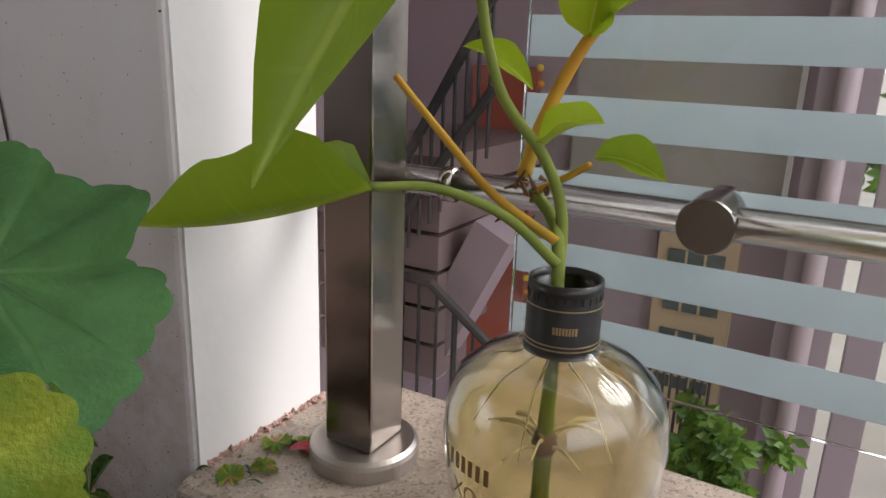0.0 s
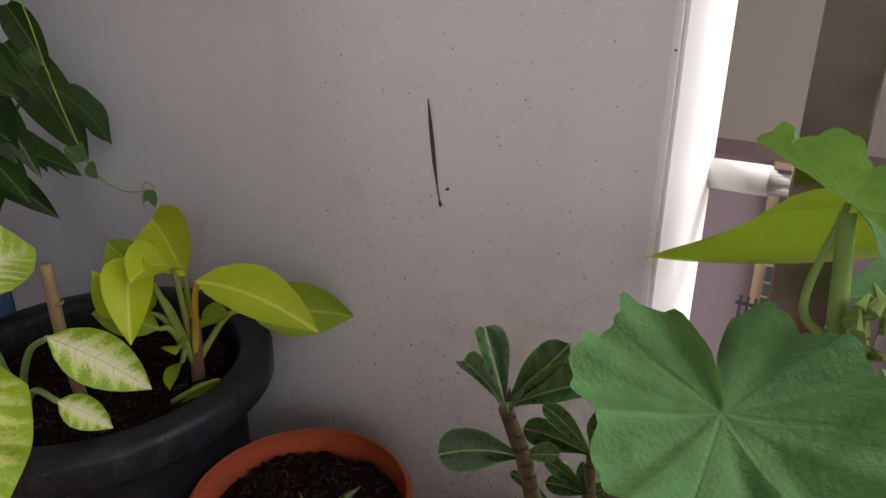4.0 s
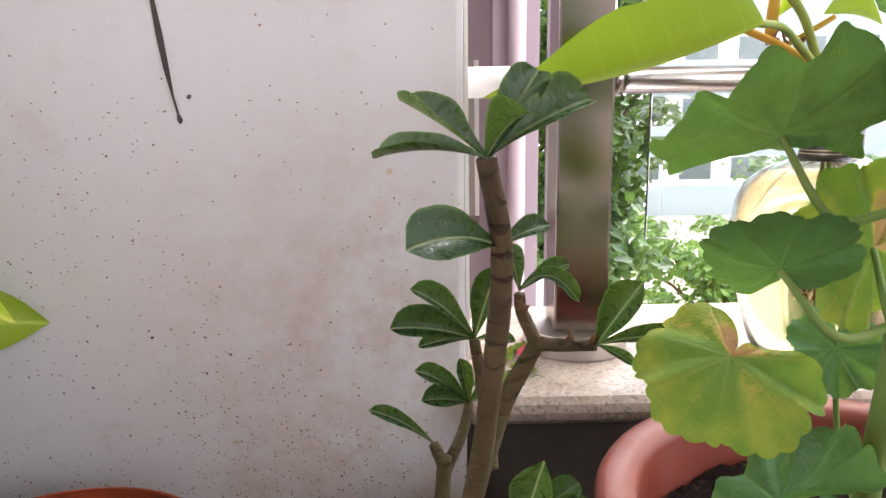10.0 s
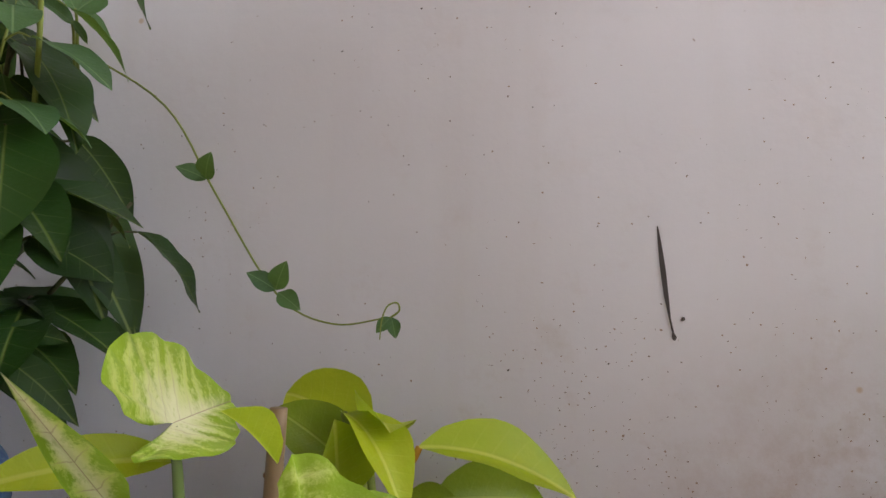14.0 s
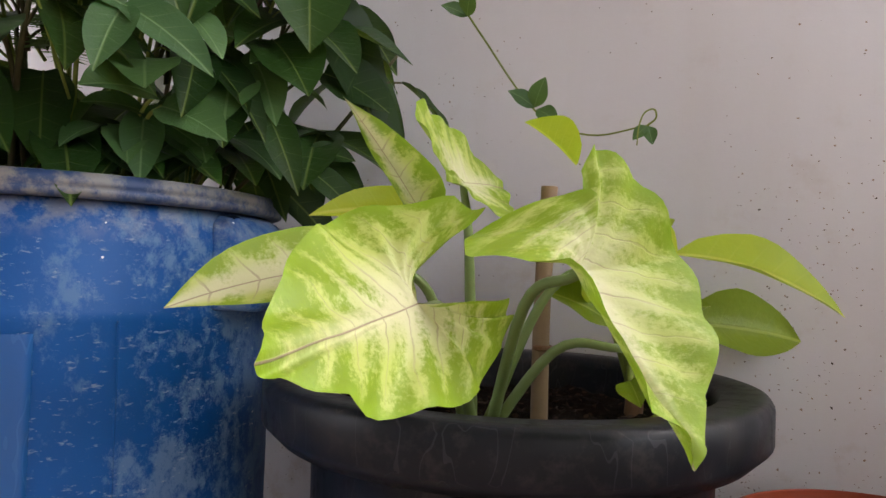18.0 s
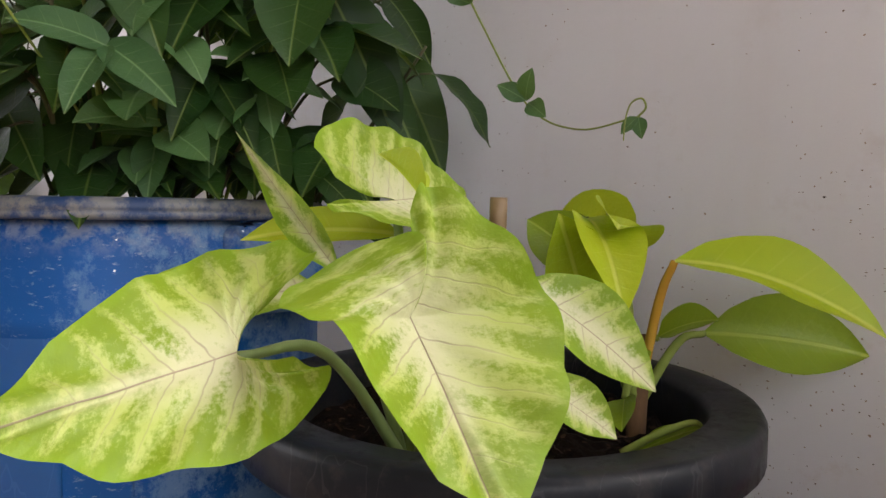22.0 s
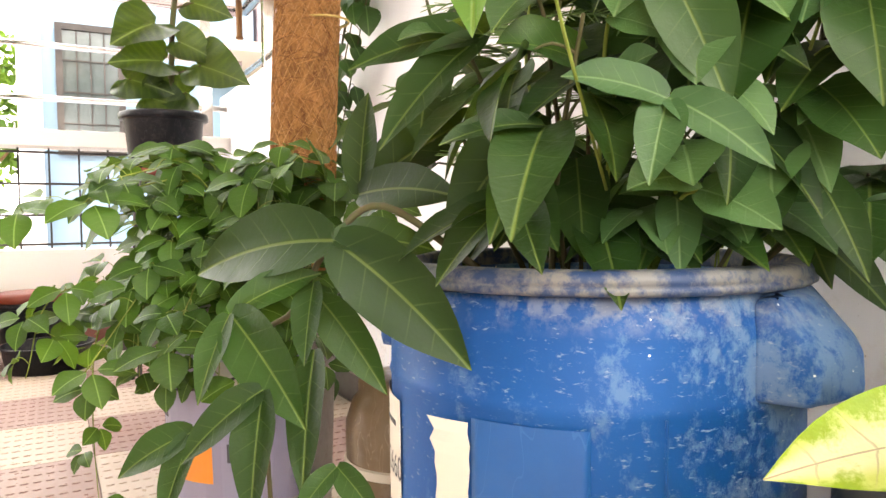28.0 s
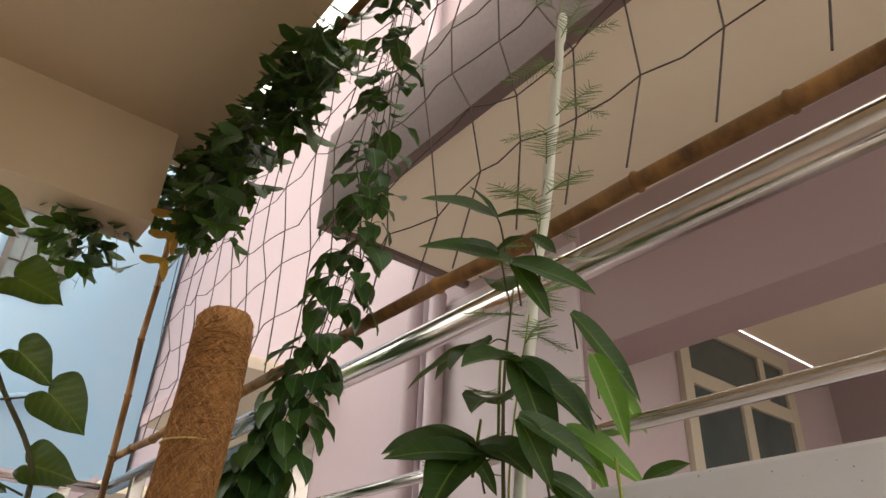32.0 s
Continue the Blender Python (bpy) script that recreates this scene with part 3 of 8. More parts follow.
rail_w = thing("steel_railing", "polished steel pipe railing on the end wall", "railing", (FAR_X - 0.06, -0.9, 0.86))
for z, r in ((1.47, 0.025), (1.225, 0.013), (1.0, 0.013)):
    pipe("rail", (FAR_X - 0.06, -2.1, z), (FAR_X - 0.06, RAIL_Y - 0.02, z), r, rail_w)
for y in (-1.7, 0.24):
    part("post", boxes((FAR_X - 0.085, y - 0.025, 0.8605, FAR_X - 0.035, y + 0.025, 1.455), bevel=0.002), M_STEEL, rail_w)

# glass railing on the sill
PX, PY = -0.352, 0.435
gr = thing("glass_railing", "square steel post, pipe rail and frosted-striped glass panel on the sill", "railing", (PX, PY, SILL))
part("post", boxes((PX - 0.025, PY - 0.025, SILL + 0.0205, PX + 0.025, PY + 0.025, 1.32), bevel=0.0025), M_STEEL, gr)
M_FLANGE = metal("dull_flange_steel", (0.50, 0.46, 0.43), 0.38)
fl = part("flange", moved(lathe([(0.0005, 0.002), (0.0005, 0.0195), (0.043, 0.0195), (0.046, 0.0193), (0.0495, 0.016), (0.0505, 0.012), (0.0505, 0.0)], 48), PX, PY, SILL + 0.0005), M_FLANGE, gr, "round steel base flange")
RZ = 0.516
RY = 0.499
pipe("pipe_rail", (WALL_X + 0.003, RY, RZ), (2.2, RY, RZ), 0.0130, gr)
for x in (-0.087, 0.62):
    c = part("clamp", rot_x(lathe([(0.0004, 0.052), (0.0195, 0.052), (0.0205, 0.050), (0.0205, 0.012), (0.0185, 0.0105), (0.0185, -0.03), (0.0004, -0.03)], 36), radians(90)), M_STEEL, gr, "round steel glass clamp")
    c.matrix_basis = pose(x, RY + 0.026, RZ)
part("pipe_joint", tube([(-0.312, RY, RZ), (-0.300, RY, RZ)], 0.0155, 24), M_STEEL, gr, "", True)
part("bracket", boxes((PX - 0.010, PY + 0.0255, RZ - 0.010, PX + 0.010, RY - 0.010, RZ + 0.010), bevel=0.002), M_STEEL, gr, "short steel bracket behind the post")
part("wall_cover", tube([(WALL_X + 0.0035, RY, RZ), (WALL_X + 0.058, RY, RZ)], 0.0152, 24), M_WHITE, gr, "white plastic pipe cover", True)
part("top_rail", tube([(WALL_X - 0.02, PY, 1.34), (2.2, PY, 1.34)], 0.025, 20), M_STEEL_BRIGHT, gr, smooth=True)
M_GLASS = clear_glass("clear_railing_glass", (0.93, 0.98, 0.96))
GX0, GX1, GY, GZ0, GZ1 = -0.257, 1.35, 0.532, 0.349, 1.22
pane = part("pane", boxes((GX0, GY, GZ0, GX1, GY + 0.008, GZ1), bevel=0.0008), M_GLASS, gr, "clear glass pane with frosted stripes")
pane.visible_shadow = False
nf = Nodes("frosted_glass_film")
M_FROST = nf.done(nf.mix(nf.noise(nf.coords(world=True), 30), (0.46, 0.50, 0.53), (0.39, 0.43, 0.46)), 0.5)
tb = nf.node("ShaderNodeBsdfTranslucent")
tb.inputs[0].default_value = (0.66, 0.73, 0.77, 1)
tr = nf.node("ShaderNodeBsdfTransparent")
mx1, mx2 = nf.node("ShaderNodeMixShader"), nf.node("ShaderNodeMixShader")
mx1.inputs[0].default_value, mx2.inputs[0].default_value = 0.55, 0.18
nf.put(mx1.inputs[1], nf.bsdf.outputs[0])
nf.put(mx1.inputs[2], tb.outputs[0])
nf.put(mx2.inputs[1], mx1.outputs[0])
nf.put(mx2.inputs[2], tr.outputs[0])
nf.put(nf.out.inputs[0], mx2.outputs[0])
for k in range(13):
    z = 0.373 + 0.0635 * k
    part("frosted_stripe", boxes((GX0 + 0.001, GY + 0.0085, z, GX1 - 0.001, GY + 0.009, z + 0.033)), M_FROST, gr)

# maker's mark in the pane's corner, reading upwards
cu = bpy.data.curves.new("mark", "FONT")
cu.body, cu.size = "TOUGHENED GLASS", 0.0052
tmp = new("letters", cu)
me = bpy.data.meshes.new_from_object(tmp.evaluated_get(bpy.context.evaluated_depsgraph_get()))
bpy.data.objects.remove(tmp)
for v in me.vertices:
    v.co = Vector((GX0 + 0.016 - v.co.y, GY - 0.0006, GZ0 + 0.012 + v.co.x))
me.materials.clear()
part("etched_mark", me, painted("white_etched_print", (0.75, 0.78, 0.78), 0.1, world=False), gr, "small white etched lettering")

# ---------------------------------------------------------------- bamboo, netting
M_BAMBOO = bark_mat("weathered_bamboo", (0.30, 0.155, 0.055), (0.07, 0.035, 0.016), 12, 0.5)


def bamboo(name, a, b, r, label, seed=1):
    rng = random.Random(seed)
    a, b = Vector(a), Vector(b)
    n = max(4, int((b - a).length / 0.26))
    pts, rad = [], []
    for i in range(n + 1):
        f = i / n
        p = a.lerp(b, f) + Vector((0, rng.uniform(-1, 1), rng.uniform(-1, 1))) * r * 0.35
        d = (b - a).normalized() * r * 0.5
        pts += [p - d * 0.9, p - d * 0.3, p + d * 0.3, p + d * 0.9]
        rad += [r * 0.98, r * 1.22, r * 1.2, r * 0.95]
    return single(name, tube(pts, rad, 12, lump=0.03, seed=seed), M_BAMBOO, label, "bamboo pole", smooth=True)


bamboo("bamboo_pole", (FAR_X + 0.05, 0.385, 1.59), (0.2, 0.385, 1.535), 0.016, "brown weathered bamboo pole tied along the steel handrail", 3)
bamboo("bamboo_pole", (FAR_X + 0.12, 0.36, 1.30), (FAR_X + 0.16, 0.33, 2.95), 0.015, "thin upright bamboo pole tied to the railing corner", 5)
bamboo("bamboo_pole", (-3.9, 0.34, 2.88), (0.2, 0.40, 2.90), 0.017, "bamboo pole hung along the edge of the ceiling slab", 7)
M_WIRE = painted("dark_netting_cord", (0.05, 0.035, 0.03), 0.2, 0.8)
net = thing("climbing_net", "dark cord net stretched between two bamboo poles for climbers", "net", (-1.8, 0.385, 1.6))
rng = random.Random(12)
NET = {}
for i in range(27):
    for j in range(8):
        x = -4.0 + 0.155 * i + rng.uniform(-0.03, 0.03) + 0.05 * math.sin(j * 1.3)
        z = 1.59 + 1.29 * j / 7 + (rng.uniform(-0.035, 0.035) if 0 < j < 7 else 0)
        NET[i, j] = Vector((x, 0.385 + rng.uniform(-0.012, 0.012), z))
for i in range(27):
    bm = tube([NET[i, j] for j in range(8)], 0.0021, 5)
    part("cord", bm, M_WIRE, net)
for j in range(1, 7):
    run = []
    for i in range(26):
        run += [NET[i, j], NET[i, j].lerp(NET[i + 1, j], 0.5) + Vector((0, rng.uniform(-0.01, 0.01), rng.uniform(-0.02, 0.004)))]
    part("cord", tube(run + [NET[26, j]], 0.0018, 5), M_WIRE, net)


# ---------------------------------------------------------------- neighbour's house
HY, HX = 1.6, -2.52
house = thing("neighbour_house", "lilac two-storey house close beside the balcony", "house", (-3.5, 2.5, -3.2))
part("wall", boxes((-9.0, HY, -3.2, HX, HY + 0.2, 6.0)), M_LILAC, house, "lilac outer wall")
part("roughcast_panel", boxes((-3.56, HY - 0.02, -3.2, HX - 0.02, HY - 0.0005, 2.45)), M_ROUGHCAST, house, "rough plastered panel")
part("porch_side_wall", boxes((HX - 0.2, HY + 0.2005, -3.2, HX, 3.9, 2.40)), M_LILAC, house)
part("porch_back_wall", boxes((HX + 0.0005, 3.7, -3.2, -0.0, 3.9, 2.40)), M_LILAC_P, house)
part("porch_beam", boxes((HX + 0.0005, HY, 1.95, 0.3, HY + 0.25, 2.52)), M_LILAC_D, house, "mauve porch beam")
part("porch_ceiling", boxes((HX + 0.001, HY + 0.2505, 2.41, 0.3, 3.9, 2.5195)), M_BEIGE, house)
part("upper_wall", boxes((HX + 0.0005, HY, 2.5205, 0.3, HY + 0.2, 6.0)), M_LILAC, house)
part("balcony_slab", boxes((-3.24, 0.80, 2.53, 0.3, HY - 0.001, 2.60)), M_BEIGE, house, "pale soffit of a projecting balcony")
part("balcony_fascia", boxes((-3.26, 0.74, 2.515, 0.3, 0.7995, 3.05)), M_BROWN, house, "dark brown balcony fascia")
part("balcony_fascia", boxes((-3.30, 0.74, 2.515, -3.2605, HY, 3.05)), M_BROWN, house)
for x in (-3.62, -3.42):
    p = part("drain_pipe", tube([(x, HY - 0.07, -3.2), (x, HY - 0.07, 2.5 if x > -3.5 else 6.0)], 0.045, 16), M_LILAC, house, "painted drain pipe", True)
    for z in (-1.0, 0.5, 1.7, 2.3):
        part("pipe_clip", moved(lathe([(0.046, 0), (0.052, 0), (0.052, 0.03), (0.046, 0.03)], 16), x, HY - 0.07, z), M_LILAC_D, house)
# window in the porch's side wall
w1 = part("window", boxes((HX + 0.001, 2.20, 1.30, HX + 0.03, 2.27, 2.34), (HX + 0.001, 3.12, 1.30, HX + 0.03, 3.19, 2.34), (HX + 0.001, 2.2705, 2.27, HX + 0.03, 3.1195, 2.34),
                          (HX + 0.001, 2.2705, 1.98, HX + 0.03, 3.1195, 2.05), (HX + 0.001, 2.66, 1.30, HX + 0.028, 2.73, 1.9795), (HX + 0.001, 2.88, 2.0505, HX + 0.028, 2.93, 2.2695), bevel=0.003), M_CREAMFRAME, house, "cream framed window with dark panes")
part("pane", boxes((HX + 0.0005, 2.2705, 1.3, HX + 0.012, 3.1195, 2.2695)), M_DARKGLASS, w1)
# awnings and windows along the wall to the west
for x0, x1, z in ((-6.3, -4.55, 2.28), (-8.6, -7.2, 1.95)):
    sh = part("window_shade", boxes((x0, 1.0, z, x1, HY - 0.0005, z + 0.06), (x0 + 0.05, 1.05, z + 0.0605, x1 - 0.05, HY - 0.001, z + 0.10), bevel=0.004), M_BEIGE, house, "projecting concrete window shade")
    part("shade_edge", boxes((x0 - 0.01, 0.985, z - 0.005, x1 + 0.01, 0.9995, z + 0.105)), M_LILAC_D, sh)
    win = part("window", boxes((x0 + 0.15, HY - 0.03, z - 1.3, x0 + 0.22, HY - 0.001, z - 0.03), (x1 - 0.22, HY - 0.03, z - 1.3, x1 - 0.15, HY - 0.001, z - 0.03), (x0 + 0.2205, HY - 0.03, z - 0.1, x1 - 0.2205, HY - 0.001, z - 0.03), ((x0 + x1) / 2 - 0.03, HY - 0.03, z - 1.3, (x0 + x1) / 2 + 0.03, HY - 0.001, z - 0.1005)), M_CREAMFRAME, house, "framed window")
    part("pane", boxes((x0 + 0.2205, HY - 0.012, z - 1.3, x1 - 0.2205, HY - 0.0005, z - 0.1005)), M_DARKGLASS, win)

# blue house to the west
blue = thing("blue_house", "pale blue rendered house beyond the railing", "house", (-9.5, 0.5, -3.2))
part("wall", boxes((-11.5, -0.66, -3.2, -8.6, 1.55, 6.5)), M_BLUE, blue)
part("corner_pilaster", boxes((-8.5995, -0.66, -3.2, -8.45, -0.46, 6.5)), M_WHITE, blue, "white corner strip")
for z, y in ((1.10, -0.34), (3.95, -0.20)):
    win = part("window", boxes((-8.5995, y, z, -8.54, y + 0.06, z + 1.25), (-8.5995, y + 0.54, z, -8.54, y + 0.60, z + 1.25), (-8.5995, y + 0.0605, z + 1.19, -8.54, y + 0.5395, z + 1.25), (-8.5995, y + 0.0605, z, -8.54, y + 0.5395, z + 0.06)), M_BLACKPAINT, blue, "dark framed window")
    part("pane", boxes((-8.599, y + 0.0605, z + 0.0605, -8.57, y + 0.5395, z + 1.1895)), M_DARKGLASS, win)
    for k in range(1, 4):
        part("window_bar", boxes((-8.5695, y + 0.0605 + 0.12 * k - 0.006, z + 0.0605, -8.56, y + 0.0605 + 0.12 * k + 0.006, z + 1.1895)), M_BLACKPAINT, win)
        part("window_bar", boxes((-8.5595, y + 0.0605, z + 0.3 * k - 0.006, -8.55, y + 0.5395, z + 0.3 * k + 0.006)), M_BLACKPAINT, win)
part("drain_pipe", tube(curve_pts([(-8.5, 0.6, 2.95), (-8.5, 0.4, 2.9), (-8.5, 0.2, 2.85), (-8.45, 0.1, 3.0)], 6), 0.03, 10), M_BLUE, blue)

# ground below and a far white building
n_ = Nodes("ground_earth")
gv = n_.coords(world=True)
M_GROUND = n_.done(n_.mix(n_.noise(gv, 0.6, 5), (0.16, 0.13, 0.10), (0.26, 0.24, 0.22)), 0.9)
single("ground", boxes((-400, -400, -3.4, 400, 400, -3.2)), M_GROUND, "dusty earth and paving below the balcony", "ground", kind="structure")
office = thing("white_building", "distant white building with rows of windows", "building", (9.0, 24, -3.2))
part("wall", boxes((5.6, 24, -3.2, 19, 30, 4.0)), M_WHITE, office)
for fz in (-2.2, -0.2, 1.8):
    for k in range(7):
        x = 6.2 + 1.8 * k
        part("window", boxes((x, 23.93, fz, x + 1.1, 23.9995, fz + 0.75)), M_DARKGLASS, office)

# ---------------------------------------------------------------- leaf meshes
def leaf_from(bm, name, mat):
    me = as_mesh(bm, name)
    me.materials.append(mat)
    return me


def polar_leaf(name, mat, half, rings=5, cup=0.1, droop=0.15, ripple=0.02, waves=9, seed=0, steps=3, scallop=0.0, bm=None, keep=False, quilt=0.0, ribs=7):
    """A lobed blade round its stalk: half lists the outline (x, y) from the tip round to the notch; the tip lies at y = 1."""
    rng = random.Random(seed)
    pts = [Vector((x, y, 0)) for x, y in half]
    right = curve_pts(pts, steps)
    left = [Vector((-p.x, p.y, 0)) for p in right[-2:0:-1]]
    outline = right + left
    n = len(outline)
    bm = bm or bmesh.new()
    blade, ringuv = bm.loops.layers.uv.new("blade"), bm.loops.layers.uv.new("ring")
    ph = rng.uniform(0, 6.28)

    def height(p, f, k):
        a = 2 * math.pi * k / n
        return quilt * f * min(1.0, abs(p.x) * 5) * (abs(math.sin(ribs * a / 2)) - 0.5) + quilt * 0.5 * noise.noise(Vector((p.x * 5, p.y * 5, seed * 3.1))) * f + cup * p.x * p.x * 1.6 + 0.05 * abs(p.x) * f - droop * max(0, p.y) ** 2 - 0.5 * droop * min(0, p.y) ** 2 + ripple * f * f * math.sin(waves * a + ph) + ripple * 0.5 * f * math.sin(3 * a + 2 * ph)

    grid = []
    for r in range(1, rings + 1):
        f = r / rings
        row = []
        for k, p in enumerate(outline):
            s = 1 + (scallop * abs(math.sin(k * math.pi / 2)) if r == rings else 0)
            q = p * (f * s)
            row.append((bm.verts.new((q.x, q.y, height(q, f, k))), q, f, k / n))
        grid.append(row)
    c = bm.verts.new((0, 0, 0))

    def face(items):
        fc = bm.faces.new([i[0] for i in items])
        for lp, i in zip(fc.loops, items):
            lp[blade].uv = (i[1].x, i[1].y)
            lp[ringuv].uv = (i[2], i[3])

    for k in range(n):
        j = (k + 1) % n
        face(((c, Vector((0, 0, 0)), 0.0, k / n), grid[0][j], grid[0][k]))
        for r in range(rings - 1):
            face((grid[r][k], grid[r][j], grid[r + 1][j], grid[r + 1][k]))
    if keep:
        return bm
    return leaf_from(bm, name, mat)


def strip_leaf(name, mat, widths, n=12, m=6, arch=0.06, cup=0.25, droop=0.1, ripple=0.012, twist=0.0, seed=0, fold=0.0):
    """A simple blade along y from 0 to 1: widths lists (y, half width)."""
    rng = random.Random(seed)
    ys, ws = [a for a, b in widths], [b for a, b in widths]
    bm = bmesh.new()
    blade, ringuv = bm.loops.layers.uv.new("blade"), bm.loops.layers.uv.new("ring")
    ph = rng.uniform(0, 6.28)
    grid = []
    for i in range(n + 1):
        y = i / n
        w = float(np.interp(y, ys, ws))
        row = []
        for j in range(m + 1):
            v = 2 * j / m - 1
            x = v * w
            z = arch * 4 * y * (1 - y) - droop * y * y + cup * abs(x) ** 1.5 + ripple * abs(v) ** 2 * math.sin(14 * y + ph + (1.5 if v > 0 else 0))
            a = twist * y
            xx = x * math.cos(a) * (1 - fold * abs(v))
            row.append((bm.verts.new((xx, y, z + x * math.sin(a) + fold * abs(x))), (x, y), abs(v)))
        grid.append(row)
    for i in range(n):
        for j in range(m):
            it = (grid[i][j], grid[i][j + 1], grid[i + 1][j + 1], grid[i + 1][j])
            fc = bm.faces.new([q[0] for q in it])
            for lp, q in zip(fc.loops, it):
                lp[blade].uv = q[1]
                lp[ringuv].uv = (q[2], 0)
    return leaf_from(bm, name, mat)


def put_leaf(me, parent, base, tip, up=(0, 0, 1), wide=1.0, name="leaf", label=""):
    """A leaf whose stalk end is at base and whose tip is at tip; up is the way its upper side looks."""
    base, tip = Vector(base), Vector(tip)
    y = tip - base
    s = y.length
    y.normalize()
    z = Vector(up)
    z = z - y * z.dot(y)
    if z.length < 1e-4:
        z = y.orthogonal()
    z.normalize()
    x = y.cross(z)
    m = Matrix(((x.x, y.x, z.x, base.x), (x.y, y.y, z.y, base.y), (x.z, y.z, z.z, base.z), (0, 0, 0, 1)))
    ob = part(name, me, None, parent, label)
    ob.matrix_basis = m @ Matrix.Diagonal((s * wide, s, s, 1))
    return ob


def blade_into(bm, base, tip, up, half, prof, sag=0.12, cup=0.35, n=14, m=6, ripple=0.05, seed=0, mid=None):
    """One curved blade from base to tip added to bm; half is its half width against its length, sag bends it downwards."""
    rng = random.Random(seed)
    base, tip, up = Vector(base), Vector(tip), Vector(up).normalized()
    length = (tip - base).length
    mid = Vector(mid) if mid else (base + tip) / 2 + Vector((0, 0, sag * length)) + up * (0.3 * sag * length)
    ys, ws = [a for a, b in prof], [b for a, b in prof]
    top = max(ws)
    blade = bm.loops.layers.uv.get("blade") or bm.loops.layers.uv.new("blade")
    ringuv = bm.loops.layers.uv.get("ring") or bm.loops.layers.uv.new("ring")
    ph = rng.uniform(0, 6.28)
    rows = []
    for i in range(n + 1):
        f = i / n
        p = base * (1 - f) ** 2 + mid * (2 * f * (1 - f)) + tip * f * f
        d = ((mid - base) * (1 - f) + (tip - mid) * f).normalized()
        side = d.cross(up).normalized()
        nor = side.cross(d)
        w = float(np.interp(f, ys, ws)) / top * half * length
        row = []
        for k in range(m + 1):
            v = 2 * k / m - 1
            q = p + side * (v * w * (1 - 0.12 * cup * abs(v))) + nor * (cup * w * abs(v) ** 1.4 + ripple * w * v * v * math.sin(11 * f + ph + (1.7 if v > 0 else 0)))
            row.append((bm.verts.new(q), (v * w / length, f), abs(v)))
        rows.append(row)
    for a, b in zip(rows, rows[1:]):
        for k in range(m):
            it = (a[k], a[k + 1], b[k + 1], b[k])
            fc = bm.faces.new([q[0] for q in it])
            for lp, q in zip(fc.loops, it):
                lp[blade].uv = q[1]
                lp[ringuv].uv = (q[2], 0)
    return bm


def lobes(parent, base, tips, up, half, mat, prof=None, sag=0.12, cup=0.35, seed=0, name="leaf", label="", ripple=0.06):
    """A leaf of one or several blades that grow from one point."""
    bm = bmesh.new()
    bm.loops.layers.uv.new("blade")
    bm.loops.layers.uv.new("ring")
    for k, tip in enumerate(tips):
        blade_into(bm, Vector(base) + Vector(up).normalized() * (0.0004 * k), tip, up, half if k == 0 else half * 0.92, prof or LEAFLET, sag, cup, seed=seed * 7 + k, ripple=ripple)
    return part(name, bm, mat, parent, label, True)


def stalk(parent, pts, r0, r1, mat, name="stalk", segs=7, n=6, label=""):
    p = curve_pts(pts, n) if len(pts) > 2 else [Vector(q) for q in pts]
    return part(name, tube(p, [r0 + (r1 - r0) * i / (len(p) - 1) for i in range(len(p))], segs), mat, parent, label, True)


ARROW = [(0, 1), (0.05, 0.93), (0.16, 0.78), (0.34, 0.50), (0.45, 0.18), (0.50, -0.10), (0.49, -0.32), (0.41, -0.50), (0.28, -0.56), (0.15, -0.46), (0.06, -0.22), (0, -0.02)]
HEART = [(0, 1), (0.16, 0.78), (0.36, 0.46), (0.47, 0.14), (0.44, -0.12), (0.28, -0.25), (0.10, -0.20), (0, -0.07)]
LOBED = [(0, 1), (0.10, 0.87), (0.20, 0.66), (0.235, 0.46), (0.215, 0.33), (0.31, 0.40), (0.50, 0.52), (0.74, 0.54), (0.72, 0.34), (0.50, 0.11), (0.25, -0.02), (0.10, -0.08), (0, -0.02)]
# kidney-shaped, with seven rounded lobes and a finely scalloped edge
ROUND = []
for i in range(97):
    a = math.pi * i / 96
    r = 0.75 + 0.16 * abs(math.cos(3.5 * a)) ** 0.60 + 0.050 * abs(math.cos(14 * a)) ** 0.8
    r *= float(np.interp(i, [0, 80, 88, 93, 96], [1.0, 0.97, 0.80, 0.42, 0.06]))
    ROUND.append((r * math.sin(a) if 0 < i < 96 else 0, r * math.cos(a)))
FAN = []
for i in range(97):
    a = math.pi * i / 96
    r = 0.78 + 0.12 * abs(math.cos(3.0 * a)) ** 0.60 + 0.050 * abs(math.cos(13 * a)) ** 0.8
    r *= float(np.interp(i, [0, 52, 68, 82, 96], [1.0, 1.0, 0.80, 0.35, 0.05]))
    FAN.append((r * math.sin(a) if 0 < i < 96 else 0, r * math.cos(a)))
OVAL = [(0, 0.015), (0.06, 0.07), (0.15, 0.16), (0.3, 0.24), (0.45, 0.27), (0.6, 0.25), (0.75, 0.19), (0.87, 0.11), (0.95, 0.045), (1, 0.003)]
LEAFLET = [(0, 0.10), (0.06, 0.16), (0.15, 0.21), (0.3, 0.255), (0.45, 0.26), (0.6, 0.235), (0.75, 0.175), (0.87, 0.10), (0.95, 0.04), (1, 0.002)]
SPOON = [(0, 0.02), (0.1, 0.04), (0.25, 0.085), (0.45, 0.15), (0.62, 0.185), (0.78, 0.185), (0.88, 0.155), (0.95, 0.10), (0.985, 0.05), (1, 0.006)]
LANCE = [(0, 0.012), (0.06, 0.06), (0.15, 0.12), (0.3, 0.175), (0.45, 0.18), (0.6, 0.155), (0.78, 0.095), (0.9, 0.045), (1, 0.002)]

